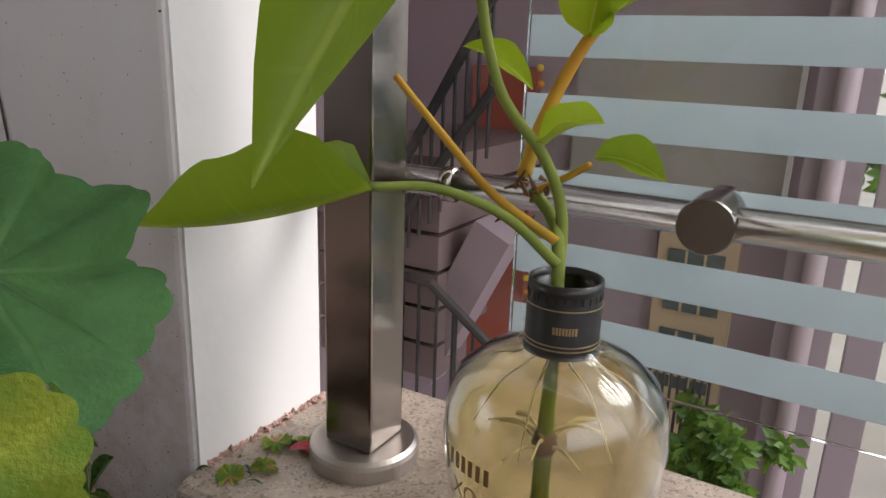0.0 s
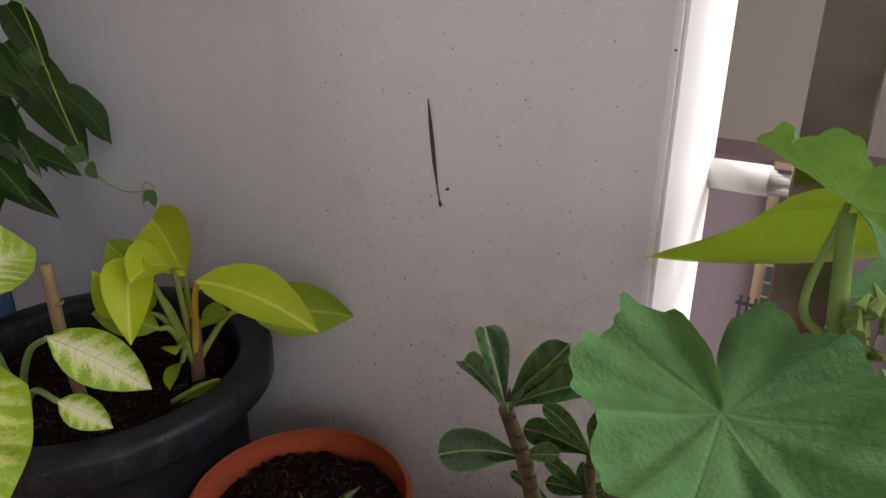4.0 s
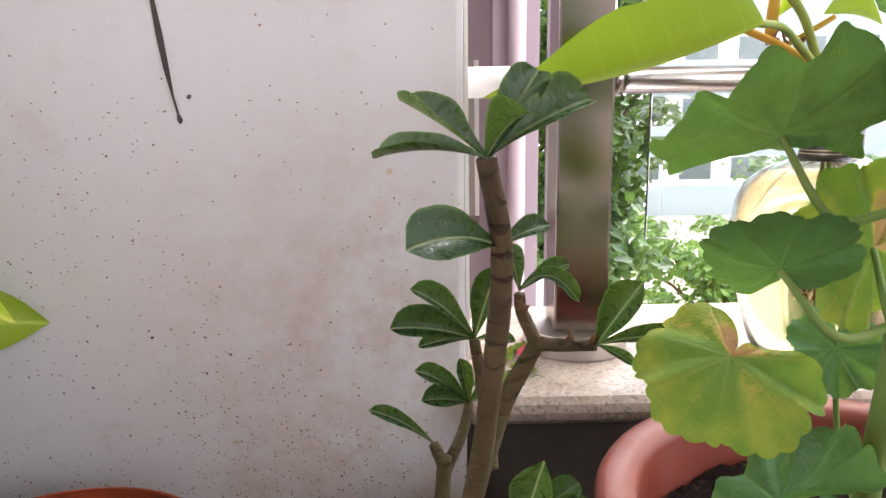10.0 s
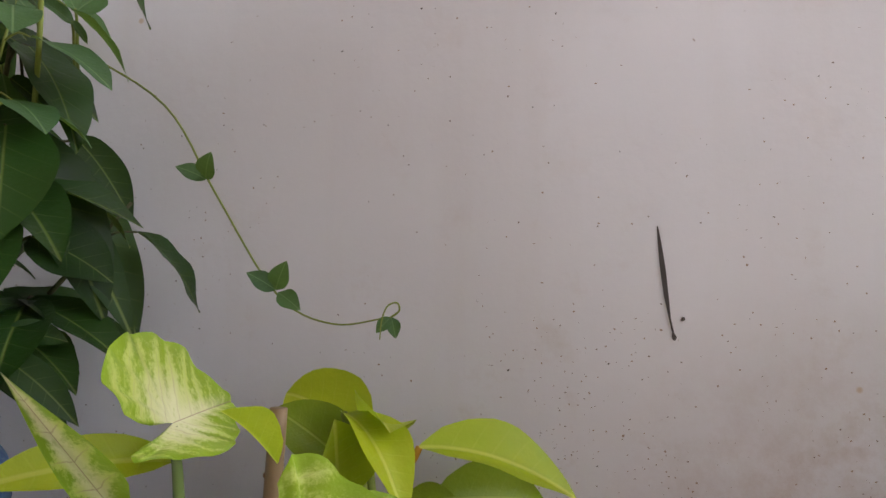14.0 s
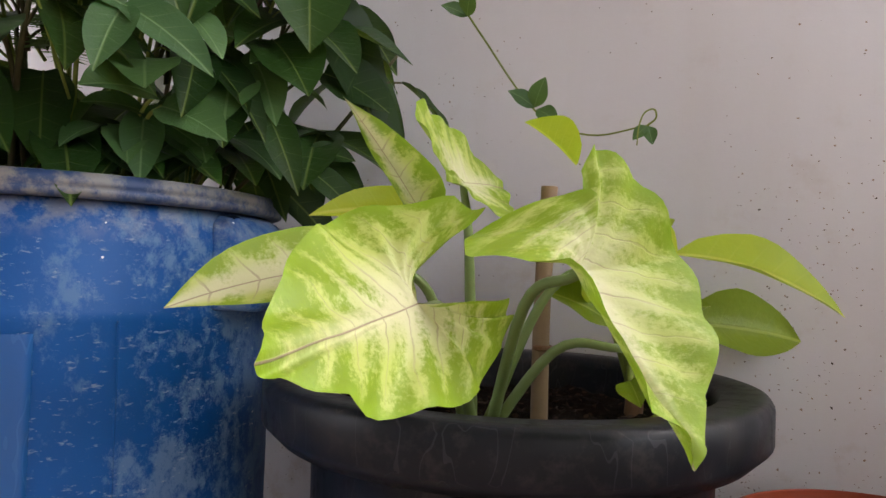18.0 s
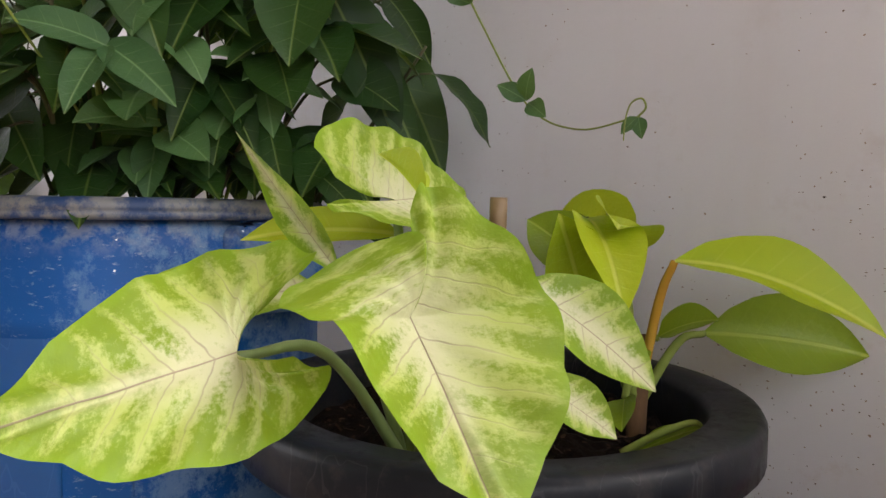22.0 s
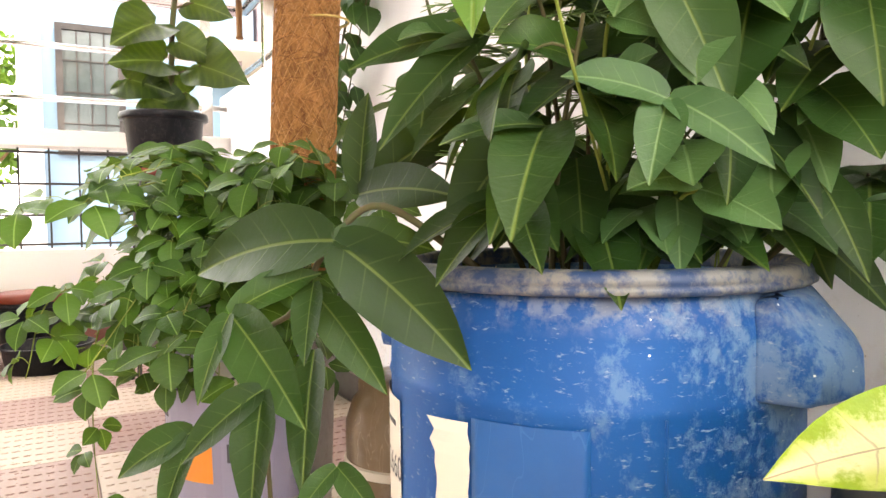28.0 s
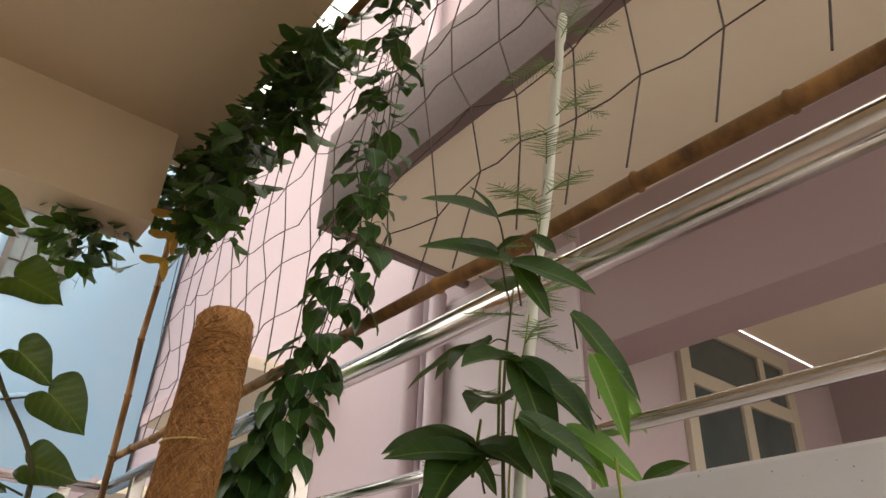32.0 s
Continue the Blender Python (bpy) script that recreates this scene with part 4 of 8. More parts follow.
M_PHIL = leaf_mat("lime_philodendron_leaf", (0.30, 0.42, 0.012), (0.52, 0.56, 0.02), (0.58, 0.62, 0.10), 8, 0.5, gloss=0.40, vein_w=0.05, glow=0.32, rib=0.016, ribs=0.35)
M_PHIL_D = leaf_mat("green_philodendron_leaf", (0.17, 0.26, 0.012), (0.27, 0.35, 0.02), (0.34, 0.42, 0.06), 8, 0.5, gloss=0.36, vein_w=0.05, glow=0.28, rib=0.014, ribs=0.3)
M_SYN = leaf_mat("cream_marbled_leaf", (0.13, 0.25, 0.010), (0.29, 0.38, 0.015), (0.30, 0.20, 0.17), 5.5, 0.55, edge=(0.22, 0.36, 0.014), gloss=0.44, vein_w=0.026, blotch=((0.64, 0.63, 0.38), 0.90), glow=0.20, spec=0.35, rib=0.0032, ribs=1.1)
M_GER = leaf_mat("geranium_leaf", (0.045, 0.140, 0.048), (0.095, 0.225, 0.065), (0.13, 0.25, 0.10), gloss=0.55, pattern="palmate", fans=7, vein_w=0.05, glow=0.26, spec=0.25, ribs=0.7, relief=0.006, mottle=0.45)
M_GER_OLD = leaf_mat("yellowing_geranium_leaf", (0.08, 0.19, 0.03), (0.20, 0.30, 0.035), (0.22, 0.27, 0.08), gloss=0.62, pattern="palmate", fans=7, vein_w=0.05, wilt=0.95, glow=0.30, spec=0.25, relief=0.005, mottle=0.2)
M_AD = leaf_mat("glossy_desert_rose_leaf", (0.008, 0.036, 0.012), (0.032, 0.092, 0.024), (0.26, 0.32, 0.17), 10, 0.6, gloss=0.27, vein_w=0.06, edge=(0.12, 0.22, 0.06), glow=0.12, spec=0.45, rib=0.013, ribs=0.12, fleck=0.25)
M_PASS = leaf_mat("dark_passion_vine_leaf", (0.006, 0.022, 0.005), (0.021, 0.060, 0.011), (0.11, 0.155, 0.035), 6, 0.7, gloss=0.44, vein_w=0.035, glow=0.15, vary=0.9, spec=0.25, rib=0.009, ribs=0.6)
M_PASS_L = leaf_mat("fresh_passion_vine_leaf", (0.055, 0.15, 0.018), (0.10, 0.22, 0.03), (0.20, 0.32, 0.07), 6, 0.7, gloss=0.40, vein_w=0.035, glow=0.30, rib=0.010, ribs=0.5)
M_PEA = leaf_mat("soft_green_pea_leaf", (0.022, 0.070, 0.022), (0.070, 0.150, 0.045), (0.13, 0.22, 0.08), 6, 0.7, gloss=0.52, vein_w=0.04, glow=0.22, vary=0.9, rib=0.012, ribs=0.6)
M_TRI = leaf_mat("trailing_trefoil_leaf", (0.010, 0.040, 0.007), (0.050, 0.125, 0.012), (0.18, 0.30, 0.07), 7, 0.7, gloss=0.5, vein_w=0.03, glow=0.24, vary=1.0, ribs=0.4)
M_IVY = leaf_mat("dark_climber_leaf", (0.008, 0.030, 0.010), (0.035, 0.095, 0.018), (0.10, 0.18, 0.06), 6, 0.8, gloss=0.42, vein_w=0.04, glow=0.12, vary=0.9, ribs=0.4)
M_POTHOS = leaf_mat("pothos_leaf", (0.008, 0.024, 0.004), (0.032, 0.064, 0.008), (0.12, 0.17, 0.04), 6, 0.7, gloss=0.40, vein_w=0.03, glow=0.12, blotch=((0.14, 0.18, 0.02), 0.20), ribs=0.3)
M_STEM_G = bark_mat("green_stalk", (0.15, 0.20, 0.035), (0.23, 0.27, 0.06), 20, 0.1)
M_STEM_O = bark_mat("orange_stalk", (0.52, 0.26, 0.03), (0.42, 0.30, 0.04), 16, 0.1)
M_STEM_GER = bark_mat("geranium_stem", (0.13, 0.22, 0.05), (0.20, 0.26, 0.08), 30, 0.3)
M_BARK_AD = bark_mat("desert_rose_bark", (0.065, 0.047, 0.021), (0.15, 0.115, 0.060), 30, 0.7, 85.0)
M_TWIG = bark_mat("dry_brown_twig", (0.20, 0.11, 0.05), (0.10, 0.055, 0.03), 40, 0.4)
M_STEM_D = bark_mat("dark_vine_stem", (0.06, 0.075, 0.025), (0.10, 0.07, 0.04), 40, 0.3)


# ---------------------------------------------------------------- pots
def pot_body(r, h, rim=0.022, lip=0.012, base=0.76, wall=0.005, bead=0.004):
    b = r * base
    e = r - lip
    return [(0.0005, 0.004), (b - 0.006, 0.004), (b - 0.004, 0.0), (b, 0.003), (e - 0.004, h - rim - 0.004), (e, h - rim - 0.001), (r - bead, h - rim), (r, h - rim + bead), (r, h - 0.006),
            (r - 0.003, h - 0.001), (r - 0.007, h), (e - 0.002, h - 0.002), (e - wall, h - 0.010), (e - wall - 0.002, h - rim - 0.02), (b - wall, 0.02), (0.0005, 0.02)]


def soil_disc(r, z, rough=0.006, seed=1, heap=0.008):
    """Uneven soil surface with crumbs."""
    bm = bmesh.new()
    noise.seed_set(seed)
    rings, segs, rows = 26, 84, []
    for i in range(1, rings + 1):
        row = []
        for k in range(segs):
            a = 2 * math.pi * k / segs
            p = Vector((r * i / rings * math.cos(a), r * i / rings * math.sin(a), 0))
            h = 1.4 * rough * noise.noise(p * 38 + Vector((seed, 0, 0))) + rough * 0.8 * noise.noise(p * 110) + rough * 0.5 * noise.noise(p * 260) + heap * noise.noise(p * 11) - (rough if i == rings else 0)
            row.append(bm.verts.new((p.x, p.y, z + h)))
        rows.append(row)
    c = bm.verts.new((0, 0, z))
    for k in range(segs):
        j = (k + 1) % segs
        bm.faces.new((c, rows[0][k], rows[0][j]))
        for a, b in zip(rows, rows[1:]):
            bm.faces.new((a[k], b[k], b[j], a[j]))
    return bm


def crumbs(r, z, count, seed, size=(0.001, 0.0035)):
    rng = random.Random(seed)
    bm = bmesh.new()
    for _ in range(count):
        a, d = rng.uniform(0, 6.283), r * math.sqrt(rng.random()) * 0.95
        s = rng.uniform(*size)
        bmesh.ops.create_icosphere(bm, subdivisions=1, radius=s, matrix=Matrix.LocRotScale((d * math.cos(a), d * math.sin(a), z + s * 0.3 + 0.002), Euler((rng.random() * 6, rng.random() * 6, 0)), (1, rng.uniform(0.5, 1.6), rng.uniform(0.4, 0.8))))
    return bm


def fibre_litter(r, z, count, seed):
    """Thin curved root fibres and husk threads strewn over soil."""
    rng = random.Random(seed)
    bm = bmesh.new()
    for _ in range(count):
        a, d = rng.uniform(0, 6.283), r * math.sqrt(rng.random()) * 0.9
        p, h = Vector((d * math.cos(a), d * math.sin(a), z + 0.0035)), rng.uniform(0, 6.283)
        w, step, bend, last = rng.uniform(0.0002, 0.0006), rng.uniform(0.0015, 0.005), rng.uniform(-0.5, 0.5), None
        for k in range(4):
            side = Vector((-math.sin(h), math.cos(h), 0)) * w
            row = [bm.verts.new(p + side), bm.verts.new(p + Vector((0, 0, w * 1.5))), bm.verts.new(p - side)]
            if last:
                for i in range(3):
                    bm.faces.new((last[i], last[(i + 1) % 3], row[(i + 1) % 3], row[i]))
            last = row
            p = p + Vector((math.cos(h), math.sin(h), rng.uniform(-0.3, 0.35))) * step
            h += bend
    return bm


nl = Nodes("soil_fibre_threads")
M_THREAD = nl.done(nl.mix(nl.island(), (0.010, 0.006, 0.005), (0.070, 0.038, 0.021)), 0.9)


def potted(name, label, x, y, r, top, mat, soil, seed, group="", crumb=160, **kw):
    t = thing(name, label, "plant pot", (x, y, FLOOR), group)
    part("pot", moved(lathe(pot_body(r, top - FLOOR - 0.004, **kw), 64, wobble=0.004, seed=seed), x, y, FLOOR + 0.004), mat, t, smooth=True)
    rs = r - kw.get("lip", 0.012) - 0.009
    part("soil", moved(soil_disc(rs, soil, seed=seed), x, y, 0), M_SOIL, t, "dark crumbly potting soil", True)
    tagged(part("crumb_layer", moved(crumbs(rs, soil, crumb * 2, seed, (0.0006, 0.0026)), x, y, 0), M_CRUMB, t), kind="stuff")
    tagged(part("root_litter", moved(fibre_litter(rs, soil, int(crumb * 0.8), seed + 40), x, y, 0), M_THREAD, t), kind="stuff")
    return t


AD = (-0.495, 0.186)
pot_ad = potted("plant_pot", "round black plastic pot with mossy rim, holding a desert rose", *AD, 0.102, 0.185, M_BLACKPOT, 0.166, 3, "pots along the wall", rim=0.014, lip=0.0055, base=0.80)
RP = (-0.737, 0.166)
pot_red = potted("plant_pot", "small terracotta-red plastic pot with a single sprouting blade", *RP, 0.113, 0.215, M_REDPOT, 0.190, 5, "pots along the wall", rim=0.014, lip=0.0035, base=0.74)
GP = (-0.227, 0.142)
pot_ger = potted("plant_pot", "large dull terracotta plastic pot with a rolled rim, holding a geranium", *GP, 0.168, 0.265, M_REDPOT2, 0.222, 7, "pots along the wall", crumb=260, rim=0.040, lip=0.022, base=0.74, bead=0.014)
PL = (-1.004, 0.132)
planter = potted("planter", "wide black plastic planter with a heavy rolled rim, against the wall", *PL, 0.191, 0.303, M_BLACKPOT, 0.268, 9, "pots along the wall", rim=0.042, lip=0.033, base=0.78, bead=0.012)
# dried moss round the inside of the black rim
bm = bmesh.new()
rng = random.Random(8)
for _ in range(620):
    a = rng.choice((2.1, 2.6, 2.9, 3.3, 3.7)) + rng.gauss(0, 0.16)
    s = rng.uniform(0.0005, 0.0013)
    bmesh.ops.create_icosphere(bm, subdivisions=1, radius=s, matrix=Matrix.LocRotScale((AD[0] + 0.088 * math.cos(a), AD[1] + 0.088 * math.sin(a), rng.uniform(0.162, 0.181)), None, (1, 1, 1.3)))
tagged(part("moss_crust", bm, painted("dry_yellow_moss", (0.10, 0.068, 0.024), 0.0, 0.95, world=False), pot_ad, "dry yellow-brown moss crust"), kind="stuff")

# sprouting blade in the small red pot
blade_me = strip_leaf("blade", M_AD, [(0, 0.035), (0.3, 0.05), (0.7, 0.04), (1, 0.002)], arch=0.05, cup=2.0, droop=0.0)
sprout = thing("sprout", "narrow green sprouting blade with a short side shoot in the soil", "seedling", (-0.70, 0.175, 0.18))
put_leaf(blade_me, sprout, (-0.728, 0.185, 0.178), (-0.655, 0.165, 0.264), (0.3, -0.8, 0.4), 1.0)
put_leaf(blade_me, sprout, (-0.735, 0.180, 0.178), (-0.742, 0.170, 0.212), (0.3, -0.8, 0.4), 1.8)

# ---------------------------------------------------------------- desert rose
ader = thing("desert_rose", "desert rose with a forked grey-green trunk and glossy dark leaves", "potted plant", (-0.487, 0.19, 0.15))
TR = (-0.484, 0.187, 0.154)


def limb(pts, r0, r1, name="branch", lump=0.05, mat=None):
    p = curve_pts(pts, 8)
    k = len(p) - 1
    return part(name, tube(p, [r0 + (r1 - r0) * (i / k) ** 0.8 for i in range(k + 1)], 14, lump=lump, seed=int(r0 * 1e5)), mat or M_BARK_AD, ader, smooth=True)


part("trunk", moved(lathe([(0.001, -0.01), (0.0150, -0.01), (0.0165, 0.004), (0.0168, 0.014), (0.0158, 0.026), (0.0135, 0.036), (0.0085, 0.043), (0.001, 0.046)], 22, wobble=0.06, seed=3), *TR), M_BARK_AD, ader, "swollen pale trunk base", True)
TOP = (-0.465, 0.074, 0.474)
limb([(-0.482, 0.184, 0.160), (-0.472, 0.168, 0.235), (-0.461, 0.130, 0.33), (-0.457, 0.090, 0.425), TOP], 0.0080, 0.0044)
FORK = (-0.423, 0.212, 0.345)
limb([(-0.476, 0.192, 0.160), (-0.468, 0.196, 0.23), (-0.447, 0.204, 0.30), FORK], 0.0080, 0.0055)
RB = (-0.389, 0.193, 0.350)
limb([FORK, (-0.408, 0.203, 0.347), RB], 0.0050, 0.0036)
limb([FORK, (-0.432, 0.214, 0.366), (-0.434, 0.212, 0.378)], 0.0048, 0.0036)
LM = (-0.462, 0.223, 0.345)
limb([(-0.452, 0.206, 0.262), (-0.456, 0.216, 0.305), LM], 0.0048, 0.0036)
LL = (-0.465, 0.233, 0.296)
limb([(-0.488, 0.200, 0.165), (-0.486, 0.216, 0.215), (-0.482, 0.226, 0.262)], 0.0068, 0.0050)
limb([(-0.482, 0.226, 0.250), (-0.470, 0.231, 0.275), LL], 0.0045, 0.0032)
LT = (-0.490, 0.230, 0.268)
limb([(-0.483, 0.226, 0.255), (-0.488, 0.229, 0.264), LT], 0.005, 0.0035)
LR = (-0.442, 0.126, 0.270)
limb([(-0.482, 0.182, 0.172), (-0.466, 0.160, 0.192), (-0.450, 0.138, 0.226), LR], 0.0058, 0.0036)
limb([(-0.464, 0.158, 0.194), (-0.446, 0.146, 0.208), (-0.426, 0.132, 0.232)], 0.0036, 0.0026)
AD_ME = [strip_leaf("desert_rose_leaf", M_AD, SPOON, arch=0.10, cup=0.9, droop=0.10 + 0.10 * k, ripple=0.010, seed=k, twist=0.35 * (k - 1)) for k in range(3)]


# top whorl and the pair of leaves under it
for tip, up, half, sag in (((-0.514, 0.107, 0.472), (0.35, -0.55, 0.8), 0.14, 0.10), ((-0.502, 0.113, 0.498), (0.65, -0.70, 0.35), 0.18, 0.04), ((-0.418, 0.095, 0.497), (-0.35, -0.80, 0.55), 0.23, 0.08),
                           ((-0.440, 0.102, 0.510), (-0.2, -0.95, 0.25), 0.20, 0.02), ((-0.450, 0.048, 0.492), (0.1, -0.25, 1.0), 0.28, 0.20)):
    lobes(ader, TOP, [tip], up, half, M_AD, SPOON, sag, 0.85, int(tip[0] * -1000), ripple=0.09)
MID = Vector((-0.459, 0.085, 0.435))
lobes(ader, MID, [(-0.498, 0.054, 0.440)], (0.25, -0.75, 0.65), 0.27, M_AD, SPOON, 0.16, 0.5, 3)
lobes(ader, MID, [(-0.436, 0.090, 0.443)], (0.0, -0.6, 0.8), 0.26, M_AD, SPOON, 0.10, 0.5, 4)
# side whorls: sideways, forwards and upwards reach of each leaf, half width, sag
WHORLS = ((RB, ((0.022, -0.012, 0.040, 0.30, 0.02), (0.046, -0.008, 0.006, 0.17, 0.10), (0.020, -0.006, -0.010, 0.20, 0.10), (0.012, 0.010, 0.024, 0.26, 0.08))),
          ((-0.434, 0.212, 0.380), ((0.034, -0.004, -0.006, 0.20, 0.62), (-0.006, 0.004, 0.028, 0.26, 0.05), (0.030, 0.006, 0.014, 0.22, 0.1))),
          (LM, ((-0.038, -0.008, 0.034, 0.20, 0.16), (-0.050, -0.014, 0.012, 0.27, 0.10), (-0.034, -0.004, -0.003, 0.18, 0.10), (0.014, -0.004, 0.046, 0.24, 0.04), (0.024, -0.012, 0.002, 0.20, 0.08))),
          (LL, ((-0.034, -0.010, 0.026, 0.20, 0.14), (-0.030, -0.014, 0.008, 0.30, 0.10), (-0.006, 0.0, 0.030, 0.24, 0.05), (0.018, -0.004, 0.018, 0.24, 0.08), (0.022, 0.006, 0.004, 0.22, 0.1))),
          (LT, ((-0.040, -0.006, 0.026, 0.14, 0.14),)),
          (LR, ((0.008, -0.016, 0.046, 0.29, 0.03), (-0.024, -0.006, -0.008, 0.30, 0.06), (-0.016, -0.002, 0.014, 0.30, 0.06), (0.044, -0.014, 0.002, 0.24, 0.14), (0.030, 0.008, 0.020, 0.26, 0.10), (0.030, -0.012, -0.026, 0.22, 0.12), (0.034, 0.002, 0.012, 0.22, 0.12))))
for k, (c, leaves) in enumerate(WHORLS):
    for q, (dx, dy, dz, half, sag) in enumerate(leaves):
        c = Vector(c)
        lobes(ader, c, [c + Vector((dx, dy, dz)) * 1.08], (-0.25 * dx / (abs(dx) + 0.01), -0.75, 0.65), half * 0.82, M_AD, SPOON, sag, 0.95, 700 + 10 * k + q, ripple=0.09)
part("growing_tip", lathe([(0.0005, 0), (0.0012, 0.002), (0.0012, 0.006), (0.0004, 0.010)], 10), painted("dark_leaf_bud", (0.05, 0.025, 0.03), 0.2, world=False), ader, "tiny dark growing tip", True).matrix_basis = Matrix.Translation(Vector(TOP) + Vector((0.002, 0, 0.004)))
rng = random.Random(17)
for _ in range(14):
    f = rng.random()
    p = Vector(FORK).lerp(Vector(RB), f) if rng.random() < 0.6 else Vector((-0.432, 0.213, 0.365))
    stalk(ader, [p, p + Vector((rng.uniform(-0.004, 0.004), -0.004, rng.uniform(0.004, 0.011)))], 0.0016, 0.0009, M_TWIG, "leaf_scar", 5)
# withered stalks in the pots
dry = thing("withered_stalk", "dry pale brown flower stalk lying over the pot rim", "dead stalk", (-0.56, 0.10, 0.19))
stalk(dry, [(-0.470, 0.130, 0.178), (-0.52, 0.095, 0.194), (-0.570, 0.088, 0.190), (-0.600, 0.085, 0.178)], 0.0010, 0.0007, M_TWIG, "stem")
bm = bmesh.new()
for _ in range(26):
    bmesh.ops.create_icosphere(bm, subdivisions=1, radius=rng.uniform(0.003, 0.006), matrix=Matrix.LocRotScale((-0.594 + rng.gauss(0, 0.010), 0.084 + rng.gauss(0, 0.007), 0.160 + rng.gauss(0, 0.013)), Euler((rng.random() * 3, rng.random() * 3, 0)), (1, 0.4, 1.2)))
part("dry_flowers", bm, bark_mat("dry_petals", (0.40, 0.27, 0.14), (0.30, 0.20, 0.10), 60, 0.3), dry, "crumpled tan dry petals")
weed = thing("weed_seedling", "tiny half-dry weed with pale leaves at the pot's edge", "weed", (-0.520, 0.255, 0.16))
stalk(weed, [(-0.535, 0.235, 0.155), (-0.525, 0.250, 0.185), (-0.508, 0.256, 0.190)], 0.001, 0.0006, M_STEM_G, "stem")
for k in range(9):
    b = Vector((-0.520 + 0.012 * math.cos(k), 0.250 + 0.006 * math.sin(2 * k), 0.168 + 0.003 * k))
    put_leaf(AD_ME[k % 3], weed, b, b + Vector((rng.uniform(-0.014, 0.014), rng.uniform(-0.012, 0.006), rng.uniform(-0.006, 0.012))), (0, -0.4, 1), 1.2)

# ---------------------------------------------------------------- geranium
ger = thing("geranium", "geranium with round scalloped leaves, some yellowing and browning", "potted plant", (GP[0], GP[1], 0.22))
GER_ME = [polar_leaf("geranium_leaf", M_GER, ROUND, 8, 0.16, 0.06, 0.075, 11, k, 1, quilt=0.085) for k in range(3)]
GER_OLD = [polar_leaf("old_geranium_leaf", M_GER_OLD, ROUND, 8, 0.12, 0.10, 0.070, 11, 7 + k, 1, quilt=0.08) for k in range(2)]
GER_CURL = polar_leaf("curled_geranium_leaf", M_GER, ROUND, 8, 0.25, 0.12, 0.100, 9, 5, 1, quilt=0.09)
GER_FAN_G = polar_leaf("fan_geranium_leaf", M_GER, FAN, 8, 0.15, 0.10, 0.045, 9, 12, 1, quilt=0.07)
GER_FAN = polar_leaf("drooping_geranium_leaf", M_GER_OLD, FAN, 8, -0.25, 0.20, 0.045, 9, 11, 1, quilt=0.07)
CROWN = Vector((-0.285, 0.075, 0.40))
stalk(ger, [(-0.25, 0.13, 0.215), (-0.27, 0.105, 0.30), CROWN, (-0.304, 0.060, 0.49), (-0.313, 0.058, 0.565), (-0.320, 0.072, 0.620)], 0.007, 0.0032, M_STEM_GER, "main_stem", 10)
stalk(ger, [(-0.22, 0.11, 0.215), (-0.225, 0.07, 0.30), (-0.235, 0.05, 0.42)], 0.0045, 0.003, M_STEM_GER, "main_stem", 10)
# centre, radius, upper side, way of the tip, kind: 0 green, 1 yellowing, 2 curled, 3 drooping
GER_LEAVES = (((-0.341, -0.006, 0.565), 0.058, (0.25, -0.45, 0.85), (0.40, -0.75, -0.45), 0), ((-0.273, 0.002, 0.511), 0.052, (0.22, -0.50, 0.80), (0.25, -0.70, -0.55), 0),
              ((-0.197, 0.023, 0.508), 0.058, (0.67, -0.58, 0.47), (0.55, 0.65, -0.30), 1), ((-0.320, 0.074, 0.624), 0.044, (0.50, 0.38, 0.78), (-0.75, 0.0, 0.55), 2),
              ((-0.262, 0.090, 0.550), 0.071, (0.58, 0.36, 0.73), (0.70, 0.15, -0.65), 2), ((-0.345, 0.072, 0.482), 0.056, (0.249, 0.460, 0.915), (-1.001, 0.005, -0.034), 0),
              ((-0.339, 0.076, 0.425), 0.036, (0.279, 0.675, 0.606), (-0.503, -0.367, 0.866), 4), ((-0.346, 0.102, 0.376), 0.050, (-0.279, -0.546, 0.736), (-0.898, -0.453, -0.658), 3),
              ((-0.338, 0.062, 0.323), 0.050, (-0.25, -0.20, 0.90), (-0.30, 0.80, -0.40), 0), ((-0.307, 0.036, 0.305), 0.040, (-0.35, -0.60, 0.70), (0.0, -0.4, -0.8), 0),
              ((-0.106, -0.031, 0.511), 0.036, (0.20, -0.60, 0.75), (-0.2, -0.6, -0.5), 0), ((0.015, 0.092, 0.494), 0.022, (-0.30, -0.60, 0.70), (0.3, -0.5, -0.7), 0),
              ((-0.26, 0.161, 0.357), 0.030, (-0.1, -0.5, 0.8), (-0.2, -0.5, -0.8), 0), ((-0.286, 0.097, 0.429), 0.045, (0.35, 0.75, 0.50), (-0.55, -0.2, -0.55), 1), ((-0.150, 0.080, 0.440), 0.034, (0.3, -0.2, 0.9), (0.7, 0.3, -0.3), 0))
